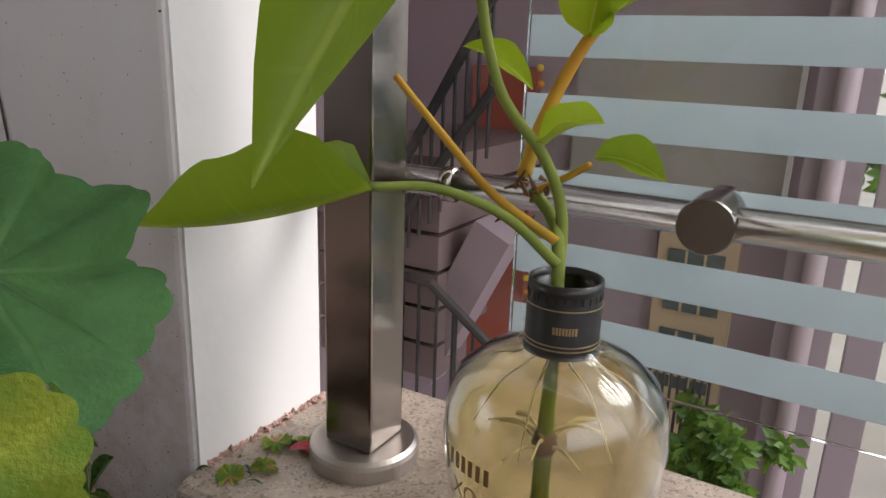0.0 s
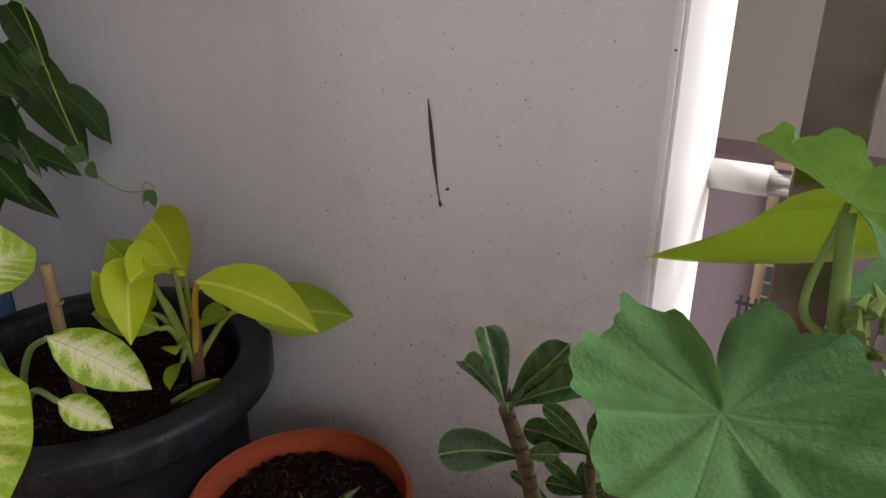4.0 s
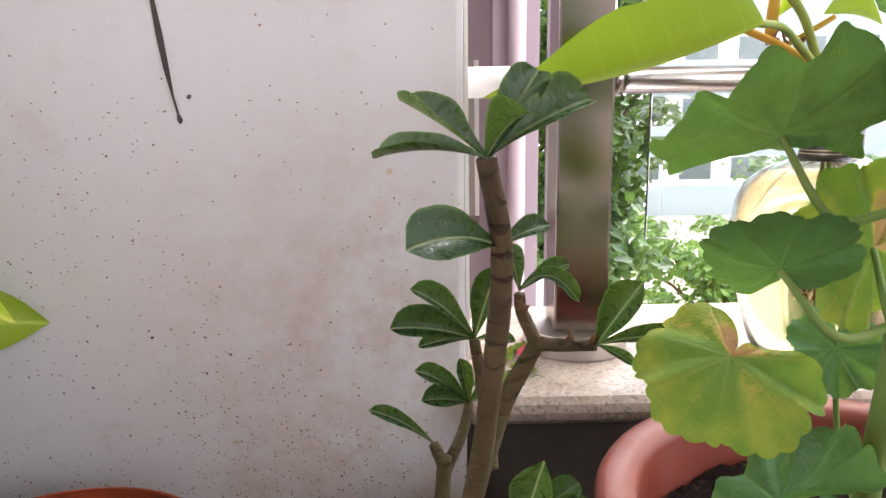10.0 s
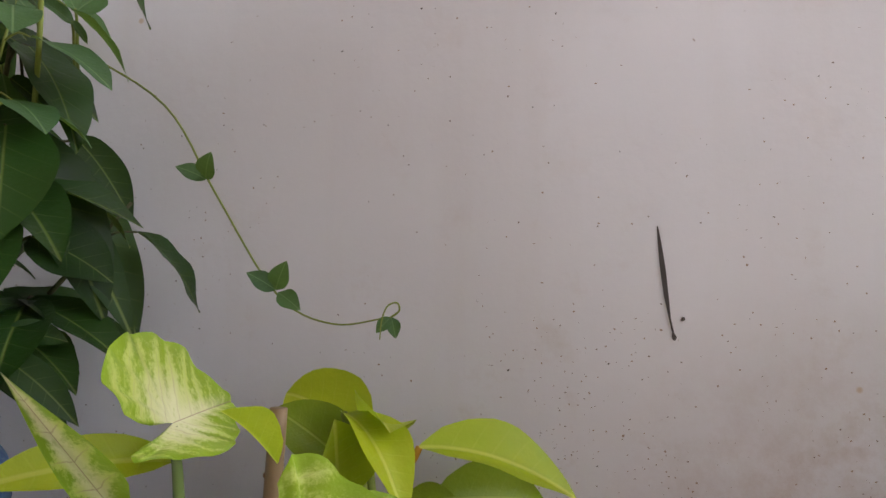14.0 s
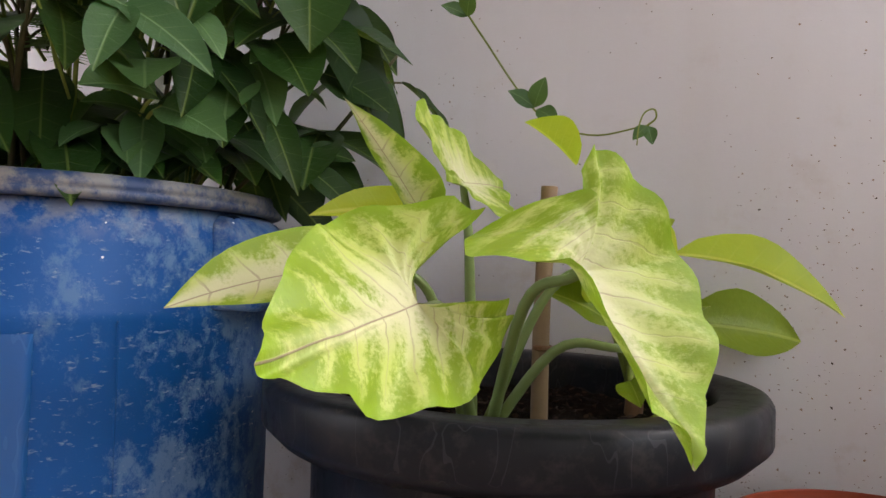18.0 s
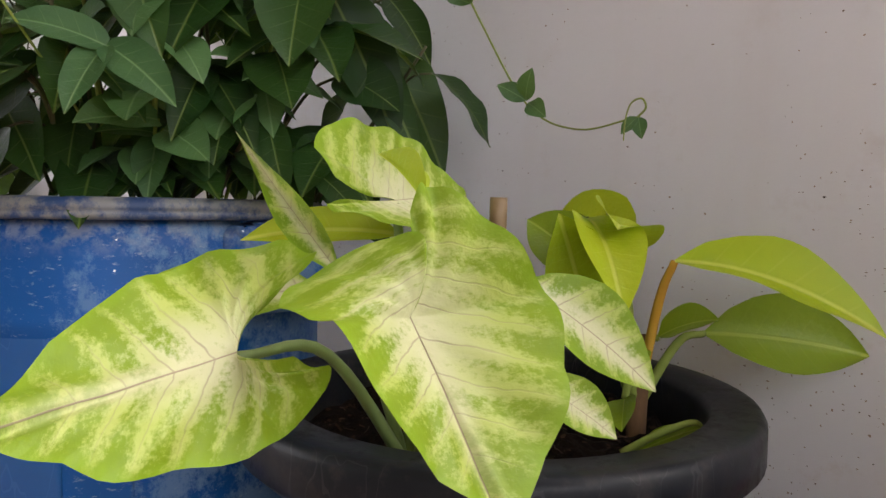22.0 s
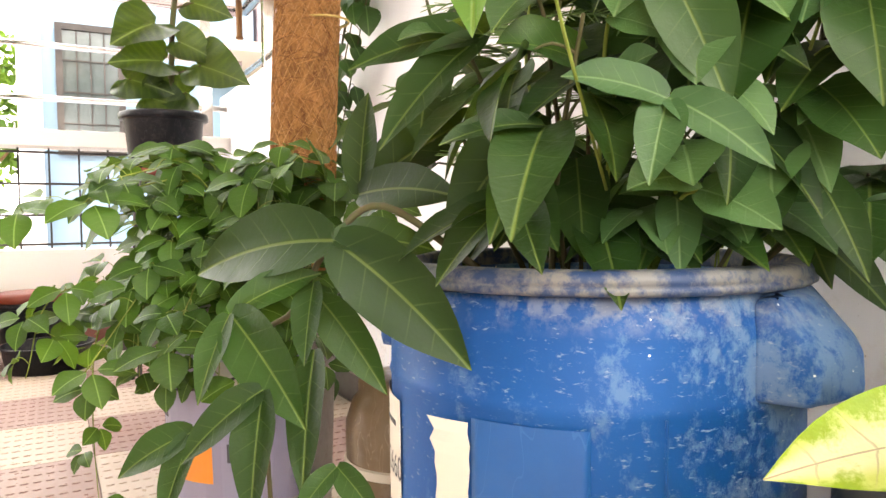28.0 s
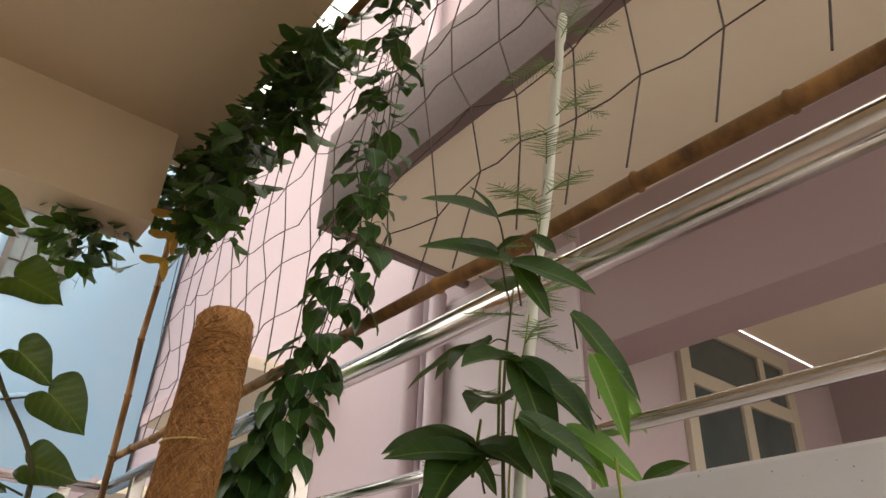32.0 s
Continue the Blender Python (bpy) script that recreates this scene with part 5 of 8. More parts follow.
for c, r, up, tip, old in GER_LEAVES:
    c, tip = Vector(c), Vector(tip).normalized()
    put_leaf(GER_FAN_G if old == 4 else GER_FAN if old == 3 else GER_CURL if old == 2 else (GER_OLD if old else GER_ME)[int(c.x * 1000) % (2 if old else 3)], ger, c, c + tip * r, up)
    root = CROWN.lerp(Vector((-0.312, 0.060, 0.57)), max(0, min(1, (c.z - 0.44) / 0.14))) if c.z > 0.4 else Vector((-0.262, 0.11, 0.27))
    if c.x > -0.18:
        root = Vector((c.x - 0.04, c.y + 0.05, 0.30)) if c.y < 0.06 else Vector((c.x - 0.07, c.y + 0.01, 0.26))
    stalk(ger, [root, root.lerp(c, 0.55) - Vector(up).normalized() * 0.022, c - Vector(up).normalized() * 0.001], 0.0024, 0.0015, M_STEM_GER, "leaf_stalk", 6)
rng = random.Random(31)
for _ in range(30):
    p = Vector((-0.306 + rng.gauss(0, 0.004), 0.056 + rng.gauss(0, 0.005), 0.578 + rng.gauss(0, 0.008)))
    bm = bmesh.new()
    bmesh.ops.create_cone(bm, segments=6, radius1=0.0026, radius2=0.0006, depth=0.010, cap_ends=True, matrix=Matrix.LocRotScale(p, Euler((rng.uniform(-1.2, 1.2), rng.uniform(-1.2, 1.2), 0)), None))
    part("bud", bm, M_STEM_GER, ger)
drys = thing("withered_stalk", "drooping dry brown geranium flower head over the rim", "dead stalk", (-0.355, 0.055, 0.27))
stalk(drys, [(-0.24, 0.05, 0.30), (-0.31, 0.045, 0.305), (-0.352, 0.045, 0.292)], 0.0018, 0.0012, M_TWIG, "stem")
for k in range(8):
    q = Vector((-0.352, 0.045, 0.292))
    e = q + Vector((rng.gauss(-0.006, 0.010), rng.gauss(0, 0.009), -0.014 - 0.036 * rng.random()))
    stalk(drys, [q, q.lerp(e, 0.45) + Vector((rng.gauss(0, 0.004), rng.gauss(0, 0.004), 0.008)), e], 0.0008, 0.0005, M_TWIG, "dry_floret", 5)
    part("dry_capsule", moved(lathe([(0.0003, -0.004), (0.0018, -0.002), (0.0022, 0.001), (0.0005, 0.004)], 8, wobble=0.4, seed=k), *e), M_TWIG, drys)
petal = thing("fallen_petal", "crimson petal fallen on the granite sill", "petal", (-0.40, 0.405, SILL))
put_leaf(strip_leaf("petal_blade", painted("crimson_petal", (0.45, 0.01, 0.05), 0.1, world=False), [(0, 0.1), (0.4, 0.3), (0.8, 0.35), (1, 0.1)], arch=0.1, cup=0.3, droop=0.05), petal, (-0.412, 0.400, SILL + 0.003), (-0.392, 0.412, SILL + 0.004), name="blade")
litter = thing("leaf_litter", "dry crumpled leaf scraps at the foot of the wall end", "leaf litter", (-0.43, 0.37, SILL), kind="stuff")
rng = random.Random(5)
for _ in range(14):
    b = Vector((-0.455 + rng.uniform(0, 0.05), 0.34 + rng.uniform(0, 0.09), SILL + 0.002))
    put_leaf(GER_OLD[0] if rng.random() < 0.4 else AD_ME[2], litter, b, b + Vector((rng.uniform(-0.015, 0.015), rng.uniform(-0.015, 0.015), 0.003)), (0, 0, 1), 0.8, "scrap")

# small things about the pots
fallen = thing("fallen_leaf", "green geranium leaf fallen on the floor between the pots", "leaf", (-0.31, 0.345, FLOOR))
put_leaf(GER_ME[1], fallen, (-0.312, 0.335, FLOOR + 0.012), (-0.318, 0.300, FLOOR + 0.010), (0.1, -0.3, 0.9), name="blade")
pebble = bmesh.new()
bmesh.ops.create_icosphere(pebble, subdivisions=3, radius=0.012, matrix=Matrix.LocRotScale((-0.300, 0.278, FLOOR + 0.012), None, (0.8, 1.0, 1.3)))
single("pebble", pebble, painted("pale_pebble", (0.60, 0.52, 0.42), 0.2, 0.6), "pale smooth pebble on the floor beside the pot", "pebble", smooth=True)
husk = thing("dry_husk", "pale dry husk lying on soil in the geranium pot", "dry husk", (-0.30, 0.285, 0.23))
part("shell", tube(curve_pts([(-0.312, 0.262, 0.229), (-0.300, 0.276, 0.236), (-0.287, 0.288, 0.233)], 5), [0.004, 0.0045, 0.005, 0.005, 0.005, 0.005, 0.0048, 0.0045, 0.004, 0.0035, 0.003][:11], 8, lump=0.15, seed=2), painted("pale_dry_husk", (0.55, 0.42, 0.28), 0.3, 0.9, world=False), husk, smooth=True)
seedling = thing("seedling", "round-leaved green seedling at the edge of the red pot", "seedling", (-0.74, 0.135, 0.18))
stalk(seedling, [(-0.745, 0.13, 0.178), (-0.742, 0.133, 0.192), (-0.748, 0.131, 0.201)], 0.0009, 0.0007, M_STEM_G, "stem")
lobes(seedling, (-0.750, 0.130, 0.201), [(-0.727, 0.140, 0.203)], (0.1, -0.4, 0.9), 0.40, M_AD, SPOON, 0.06, 0.2, 9)

# ---------------------------------------------------------------- bottle with a cutting
BX, BY, BZ = -0.151, 0.378, 0.945
M_BOTTLE = clear_glass("clear_bottle_glass", (0.97, 0.98, 0.95), 0.015, 1.5)
M_WATER = clear_glass("yellowed_water", (0.80, 0.70, 0.40), 0.10, 1.33)
bottle = thing("glass_bottle", "squat clear glass bottle of yellowed water used as a vase", "bottle", (BX, BY, SILL))
outer = [(0.030, 0.004), (0.036, 0.0), (0.045, 0.003), (0.054, 0.018), (0.062, 0.045), (0.069, 0.075), (0.074, 0.105), (0.0755, 0.128), (0.073, 0.150), (0.066, 0.167), (0.052, 0.180), (0.035, 0.188), (0.025, 0.193), (0.0215, 0.200), (0.0212, 0.236)]
outer = [(r, z * BZ) for r, z in outer]
inner = [(max(0.0005, r - 0.0028), z + (0.004 if z < 0.01 else 0.0)) for r, z in outer]
part("glass_body", moved(lathe([(0.0005, 0.006)] + outer + inner[::-1] + [(0.0005, 0.010)], 72), BX, BY, SILL + 0.0005), M_BOTTLE, bottle, "clear glass body", True).visible_shadow = False
water = [(r - 0.0032, z + (0.0045 if z < 0.01 else 0.0)) for r, z in outer if z < 0.172]
part("water", moved(lathe([(0.0005, 0.011)] + water + [(0.0005, water[-1][1])], 64), BX, BY, SILL + 0.0005), M_WATER, bottle, "yellowish cloudy water", True).visible_shadow = False
M_CAP = painted("black_bottle_neck_seal", (0.012, 0.012, 0.014), 0.15, 0.35, world=False)
M_GOLD = metal("pale_gold_print", (0.62, 0.50, 0.28), 0.35)
neck = part("neck_seal", moved(lathe([(r, z * BZ) for r, z in ((0.0222, 0.190), (0.0245, 0.190), (0.0248, 0.196), (0.0242, 0.198), (0.0242, 0.226), (0.0236, 0.228), (0.0236, 0.233), (0.0244, 0.235), (0.0240, 0.241), (0.0222, 0.241), (0.0216, 0.236), (0.0216, 0.19))], 56), BX, BY, SILL), M_CAP, bottle, "black neck seal with thin gold lines", True)
for z in (0.1965 * BZ, 0.1995 * BZ, 0.2245 * BZ):
    part("gold_line", moved(lathe([(0.0243, z), (0.0249, z), (0.0249, z + 0.0007), (0.0243, z + 0.0007)], 48), BX, BY, SILL), M_GOLD, neck)
# small raised teeth round the lip
for k in range(28):
    a = 2 * math.pi * k / 28
    part("lip_ridge", boxes((-0.0012, -0.0006, 0, 0.0012, 0.0008, 0.0045)), M_CAP, neck).matrix_basis = Matrix.Translation((BX + 0.0236 * math.cos(a), BY + 0.0236 * math.sin(a), SILL + 0.2285 * BZ)) @ Matrix.Rotation(a + math.pi / 2, 4, "Z")


def text_on_cylinder(body, size, cx, cy, r, z, angle, mat, parent, name, squash=1.0):
    """Letters bent round an upright cylinder, centred on an angle."""
    cu = bpy.data.curves.new(name, "FONT")
    cu.body, cu.size, cu.align_x, cu.extrude = body, size, "CENTER", 0.0
    tmp = new("letters", cu)
    dg = bpy.context.evaluated_depsgraph_get()
    me = bpy.data.meshes.new_from_object(tmp.evaluated_get(dg))
    bpy.data.objects.remove(tmp)
    for v in me.vertices:
        a = angle + v.co.x * squash / r
        v.co = Vector((cx + r * math.cos(a), cy + r * math.sin(a), z + v.co.y))
    me.materials.clear()
    return part(name, me, mat, parent)


# name on the seal, as plain bars
for k in range(8):
    a = -1.16 + 0.082 * (k - 3.5)
    part("name_bar", boxes((-0.0003, -0.0007, 0, 0.0003, 0.0007, 0.0048)), M_GOLD, neck).matrix_basis = Matrix.Translation((BX + 0.02455 * math.cos(a), BY + 0.02455 * math.sin(a), SILL + 0.2085 * BZ)) @ Matrix.Rotation(a, 4, "Z")
body_ob = bottle
FACE = -2.0
for k in range(7):
    a = FACE + 0.085 * (k - 3)
    part("name_bar", boxes((-0.0002, -0.0018, 0, 0.0002, 0.0018, 0.011)), M_GOLD, bottle).matrix_basis = Matrix.Translation((BX + 0.0765 * math.cos(a), BY + 0.0765 * math.sin(a), SILL + 0.112)) @ Matrix.Rotation(a, 4, "Z")
text_on_cylinder("XO", 0.016, BX, BY, 0.0752, SILL + 0.092, FACE, M_GOLD, bottle, "gold_letters")
text_on_cylinder("OLD PREMIUM", 0.0075, BX, BY, 0.0738, SILL + 0.080, FACE, M_GOLD, bottle, "gold_letters")
text_on_cylinder("BRANDY", 0.0085, BX, BY, 0.0722, SILL + 0.069, FACE, M_GOLD, bottle, "gold_letters")

cut = thing("philodendron_cutting", "lime-green philodendron cutting rooting in a bottle of water", "plant cutting", (BX, BY, SILL + 0.24))
PH_D = [strip_leaf("green_leaf", M_PHIL_D, OVAL, 14, 8, 0.05, 0.5, 0.10, 0.012, 0.2 * (k - 1), 5 + k) for k in range(2)]
NODE = Vector((-0.197, 0.405, 0.548))
stalk(cut, [(BX - 0.004, BY, 0.33), (BX - 0.004, BY - 0.002, 0.43), (BX - 0.006, BY - 0.002, 0.505), (-0.172, 0.398, 0.525), (-0.190, 0.404, 0.540)], 0.0044, 0.0040, M_STEM_G, "main_stem", 10)
stalk(cut, [(BX - 0.004, BY - 0.004, 0.490), (-0.163, 0.392, 0.530), (-0.178, 0.392, 0.565), (-0.212, 0.388, 0.610), (-0.222, 0.375, 0.690), (-0.190, 0.345, 0.78), (-0.11, 0.27, 0.83), (-0.085, 0.255, 0.80)], 0.0040, 0.0032, M_STEM_G, "leaf_stalk", 9)
stalk(cut, [NODE, (-0.190, 0.415, 0.585), (-0.172, 0.425, 0.63), (-0.150, 0.430, 0.665), (-0.12, 0.43, 0.72)], 0.0052, 0.0034, M_STEM_O, "leaf_stalk", 9)
stalk(cut, [(BX - 0.004, BY - 0.008, 0.502), (-0.188, 0.360, 0.530), (-0.222, 0.332, 0.548), (-0.254, 0.305, 0.549)], 0.0036, 0.0028, M_STEM_G, "leaf_stalk", 9)
stalk(cut, [(BX - 0.008, BY - 0.002, 0.515), (-0.205, 0.375, 0.540), (-0.255, 0.400, 0.568), (-0.307, 0.412, 0.609)], 0.0034, 0.0028, M_STEM_O, "cut_stalk", 8)
stalk(cut, [(-0.186, 0.402, 0.540), (-0.165, 0.400, 0.552), (-0.148, 0.396, 0.563)], 0.0028, 0.0022, M_STEM_O, "leaf_stalk", 7)
# the half-rolled leaf, the large hanging one, and the small ones round the node
HEARTY = [(0, 0.02), (0.025, 0.11), (0.06, 0.18), (0.14, 0.25), (0.3, 0.27), (0.5, 0.23), (0.7, 0.15), (0.86, 0.07), (0.95, 0.03), (1, 0.003)]
lobes(cut, (-0.250, 0.303, 0.548), [(-0.452, 0.282, 0.499)], (0.08, 0.12, 0.98), 0.155, M_PHIL_D, HEARTY, -0.07, 1.5, 3, ripple=0.16)
lobes(cut, (-0.085, 0.255, 0.80), [(-0.236, 0.193, 0.567)], (-0.45, -0.85, -0.1), 0.22, M_PHIL_D, OVAL, 0.10, 0.35, 5, ripple=0.03)
for b, tip, up, half, m in (((-0.166, 0.425, 0.640), (-0.148, 0.400, 0.690), (0.1, -0.9, 0.3), 0.40, M_PHIL), ((-0.158, 0.425, 0.648), (-0.105, 0.405, 0.672), (-0.2, -0.8, 0.55), 0.34, M_PHIL),
                            ((-0.196, 0.408, 0.606), (-0.245, 0.400, 0.632), (0.3, -0.6, 0.7), 0.20, M_PHIL), ((-0.190, 0.408, 0.565), (-0.138, 0.386, 0.590), (-0.1, -0.6, 0.8), 0.26, M_PHIL),
                            ((-0.150, 0.410, 0.566), (-0.102, 0.404, 0.556), (0, -0.7, 0.7), 0.30, M_PHIL_D), ((-0.200, 0.400, 0.70), (-0.255, 0.370, 0.715), (0, -0.6, 0.8), 0.30, M_PHIL)):
    lobes(cut, b, [tip], up, half, m, OVAL, 0.16, 0.8, int(tip[2] * 1000), ripple=0.15)
rng = random.Random(23)
for _ in range(16):
    p = Vector((NODE.x + 0.006 + rng.gauss(0, 0.007), NODE.y - 0.006 + rng.gauss(0, 0.004), 0.540 + rng.gauss(0, 0.009)))
    part("dry_sheath", tube([p, p + Vector((rng.uniform(-0.012, 0.012), rng.uniform(-0.008, 0.004), rng.uniform(-0.008, 0.014)))], [0.0022, 0.0006], 5), M_TWIG, cut)
M_ROOT = painted("pale_roots", (0.68, 0.58, 0.36), 0.3, 0.6, world=False)
# two whorls of short roots on the sunk stem, and a few long fibres near the neck
for z0, count, reach, thick in ((0.375, 9, 0.030, 0.0011), (0.335, 8, 0.012, 0.0022)):
    for k in range(count):
        a = k * 2.4 + z0 * 40
        b = Vector((BX - 0.004, BY, z0 + 0.004 * math.sin(3 * k)))
        e = b + Vector((reach * math.cos(a), reach * math.sin(a), rng.uniform(-0.010, 0.006)))
        stalk(cut, [b, b.lerp(e, 0.5) + Vector((0, 0, 0.004)), e], thick, thick * 0.5, M_ROOT, "root", 5)
    part("root_node", moved(lathe([(0.0005, -0.006), (0.006, -0.004), (0.0075, 0), (0.006, 0.005), (0.0005, 0.007)], 12, wobble=0.2, seed=int(z0 * 1000)), BX - 0.004, BY, z0), M_TWIG, cut, "brown knobbly root node", True)
for k in range(9):
    a = k * 2.4
    b = Vector((BX - 0.004 + 0.004 * math.cos(a), BY + 0.004 * math.sin(a), 0.447))
    e = b + Vector((0.055 * math.cos(a), 0.055 * math.sin(a), -0.030 - 0.012 * (k % 3)))
    stalk(cut, [b, b.lerp(e, 0.5) + Vector((0, 0, 0.006)), e], 0.0011, 0.0005, M_ROOT, "root_fibre", 5)

# ---------------------------------------------------------------- planter: marbled arrowhead vine and lime philodendron
syn = thing("arrowhead_vine", "arrowhead vine with cream-marbled green leaves in the black planter", "potted plant", (PL[0], PL[1] - 0.08, 0.262))
SY_ROLL = strip_leaf("rolled_arrowhead_leaf", M_SYN, LANCE, 14, 8, 0.03, 2.4, 0.1, 0.02, 1.1, 3)


def arrow_leaf(parent, j, tip, halves, seed, wave=0.022, droop=0.05, cup=0.06, name="leaf", label=""):
    """An arrowhead blade: halves gives, for each side, a place on its front edge and one on its back lobe, with where they lie on the outline."""
    bm = polar_leaf("arrowhead_leaf", M_SYN, ARROW, 11, cup, droop, wave, 9, seed, 5, quilt=0.055, ribs=18, keep=True)
    j, along = Vector(j), Vector(tip) - Vector(j)
    ways = []
    for edge, (ex, ey), outer, inner in halves:
        side = (Vector(edge) - j - along * ey) / ex
        # the back lobe bends away through a place on its outer and one on its inner shoulder
        q1, q2 = (Vector(outer) - j - side * 0.49) / 0.32, (Vector(inner) - j - side * 0.28) / 0.56
        bend = (q1 - q2) / 0.21
        ways.append((side, q2 - bend * 0.28, bend))
    nor = (ways[0][0].cross(along) - ways[1][0].cross(along)).normalized() * along.length
    for v in bm.verts:
        x, y, z = v.co
        side, back, bend = ways[0] if x > 0 else ways[1]
        v.co = j + (along * y if y > 0 else (back + bend * abs(x)) * -y) + side * abs(x) + nor * z
    return part(name, bm, M_SYN, parent, label, True)


M_SYSTALK = painted("arrowhead_stalk", (0.11, 0.19, 0.03), 0.3, 0.5, world=False)
SROOT = Vector((-0.99, 0.03, 0.262))
for seed, j, tip, halves in ((31, (-0.957, -0.114, 0.369), (-0.959, -0.223, 0.350), (((-0.932, -0.178, 0.336), (0.34, 0.50), (-0.923, -0.094, 0.349), (-0.916, -0.100, 0.370)), ((-0.986, -0.165, 0.392), (0.34, 0.48), (-0.955, -0.092, 0.423), (-0.946, -0.084, 0.407)))),
                             (42, (-0.900, -0.058, 0.386), (-0.838, -0.057, 0.301), (((-0.862, -0.092, 0.343), (0.32, 0.53), (-0.939, -0.104, 0.388), (-0.927, -0.072, 0.414)), ((-0.847, -0.008, 0.369), (0.45, 0.25), (-0.878, -0.030, 0.428), (-0.897, -0.059, 0.444)))),
                             (53, (-1.000, 0.024, 0.442), (-0.995, 0.090, 0.448), (((-0.985, 0.075, 0.428), (0.36, 0.45), (-0.982, 0.000, 0.426), (-0.980, -0.047, 0.437)), ((-1.034, 0.045, 0.491), (0.47, 0.10), (-1.020, -0.010, 0.488), (-1.000, -0.035, 0.462))))):
    arrow_leaf(syn, j, tip, halves, seed)
    j = Vector(j)
    stalk(syn, [SROOT + Vector((rng.uniform(-0.02, 0.02), rng.uniform(-0.01, 0.02), 0)), SROOT.lerp(j, 0.55) + Vector((0, 0, 0.035)), j + Vector((0, 0, -0.002))], 0.0042, 0.0026, M_SYSTALK, "leaf_stalk", 8)
lobes(syn, (-0.905, -0.046, 0.440), [(-0.932, -0.050, 0.463)], (0.2, 0.5, 0.6), 0.30, M_PHIL, LANCE, 0.10, 1.0, 77, ripple=0.1)
for j, tip, half, mat in (((-0.916, 0.045, 0.394), (-0.856, 0.100, 0.331), 0.26, M_SYN), ((-0.895, 0.032, 0.341), (-0.856, 0.056, 0.313), 0.30, M_SYN), ((-1.020, -0.020, 0.386), (-1.096, -0.132, 0.360), 0.20, M_SYN), ((-1.000, 0.030, 0.420), (-1.073, -0.044, 0.415), 0.16, M_PHIL)):
    lobes(syn, j, [tip], (0.48, -0.58, 0.65), half, mat, OVAL, 0.08, 0.4, int(tip[2] * 1000))
    stalk(syn, [SROOT, SROOT.lerp(Vector(j), 0.55) + Vector((0, 0, 0.03)), j], 0.004, 0.0026, M_SYSTALK, "leaf_stalk", 8)
put_leaf(SY_ROLL, syn, (-0.990, -0.030, 0.400), (-1.024, -0.077, 0.479), (0.6, -0.7, 0.2), 0.66)
stalk(syn, [(-0.965, 0.09, 0.262), (-0.962, 0.08, 0.36), (-0.958, 0.077, 0.445)], 0.0062, 0.0058, painted("brown_cut_cane", (0.20, 0.13, 0.06), 0.3, 0.6, world=False), "cut_cane", 12)
for z in (0.33, 0.40):
    part("cane_ring", moved(lathe([(0.0058, 0), (0.0072, 0.001), (0.0072, 0.003), (0.0058, 0.004)], 14), -0.9605, 0.080, z), M_TWIG, syn)

phil = thing("lime_philodendron", "lime-yellow philodendron with long smooth leaves in the black planter", "potted plant", (-0.921, 0.195, 0.262))
PR = Vector((-0.920, 0.197, 0.258))
stalk(phil, [PR, (-0.918, 0.198, 0.30), (-0.915, 0.200, 0.345)], 0.008, 0.006, M_TWIG, "main_stem", 10)
for b, tip, up, half, mat, m, sag in (((-0.889, 0.190, 0.402), (-0.767, 0.238, 0.357), (0.15, -0.50, 0.85), 0.22, M_PHIL, M_STEM_O, 0.14), ((-0.893, 0.253, 0.343), (-0.796, 0.328, 0.329), (0.30, -0.80, 0.45), 0.27, M_PHIL_D, M_STEM_G, 0.06),
                                ((-0.942, 0.214, 0.386), (-1.020, 0.236, 0.432), (0.40, -0.75, 0.45), 0.42, M_PHIL, M_STEM_G, 0.22), ((-0.935, 0.195, 0.405), (-0.895, 0.120, 0.425), (0.55, -0.35, 0.75), 0.32, M_PHIL, M_STEM_G, 0.20), ((-0.938, 0.150, 0.432), (-0.878, 0.100, 0.372), (0.60, -0.35, 0.75), 0.26, M_PHIL, M_STEM_G, 0.22),
                                ((-0.945, 0.165, 0.360), (-0.930, 0.105, 0.435), (0.65, -0.70, 0.2), 0.30, M_PHIL, M_STEM_G, 0.05), ((-0.935, 0.170, 0.385), (-1.000, 0.165, 0.430), (0.45, -0.75, 0.45), 0.34, M_PHIL_D, M_STEM_G, 0.08),
                                ((-0.930, 0.165, 0.345), (-0.975, 0.120, 0.370), (0.3, -0.7, 0.6), 0.30, M_PHIL_D, M_STEM_G, 0.10), ((-0.905, 0.200, 0.345), (-0.862, 0.205, 0.362), (0.2, -0.6, 0.8), 0.34, M_PHIL_D, M_STEM_G, 0.12),
                                ((-0.922, 0.180, 0.320), (-0.892, 0.155, 0.330), (0.3, -0.5, 0.8), 0.40, M_PHIL, M_STEM_G, 0.15), ((-0.920, 0.180, 0.300), (-0.905, 0.150, 0.285), (0, -0.8, 0.5), 0.38, M_PHIL_D, M_STEM_G, 0.1)):
    lobes(phil, b, [tip], up, half, mat, OVAL, sag, 0.45, int(tip[0] * -1000))
    b = Vector(b)
    stalk(phil, [PR + Vector((0, 0, 0.03)), (PR + Vector((0, 0, 0.07))).lerp(b, 0.6), b], 0.0042, 0.0028, m, "leaf_stalk", 7)
stalk(phil, [(-0.905, 0.150, 0.27), (-0.885, 0.165, 0.285), (-0.868, 0.185, 0.292), (-0.862, 0.190, 0.278)], 0.003, 0.002, M_STEM_G, "curled_sheath", 7)
put_leaf(PH_D[1], phil, (-0.862, 0.188, 0.290), (-0.905, 0.155, 0.268), (0, -0.7, 0.7), 0.5)

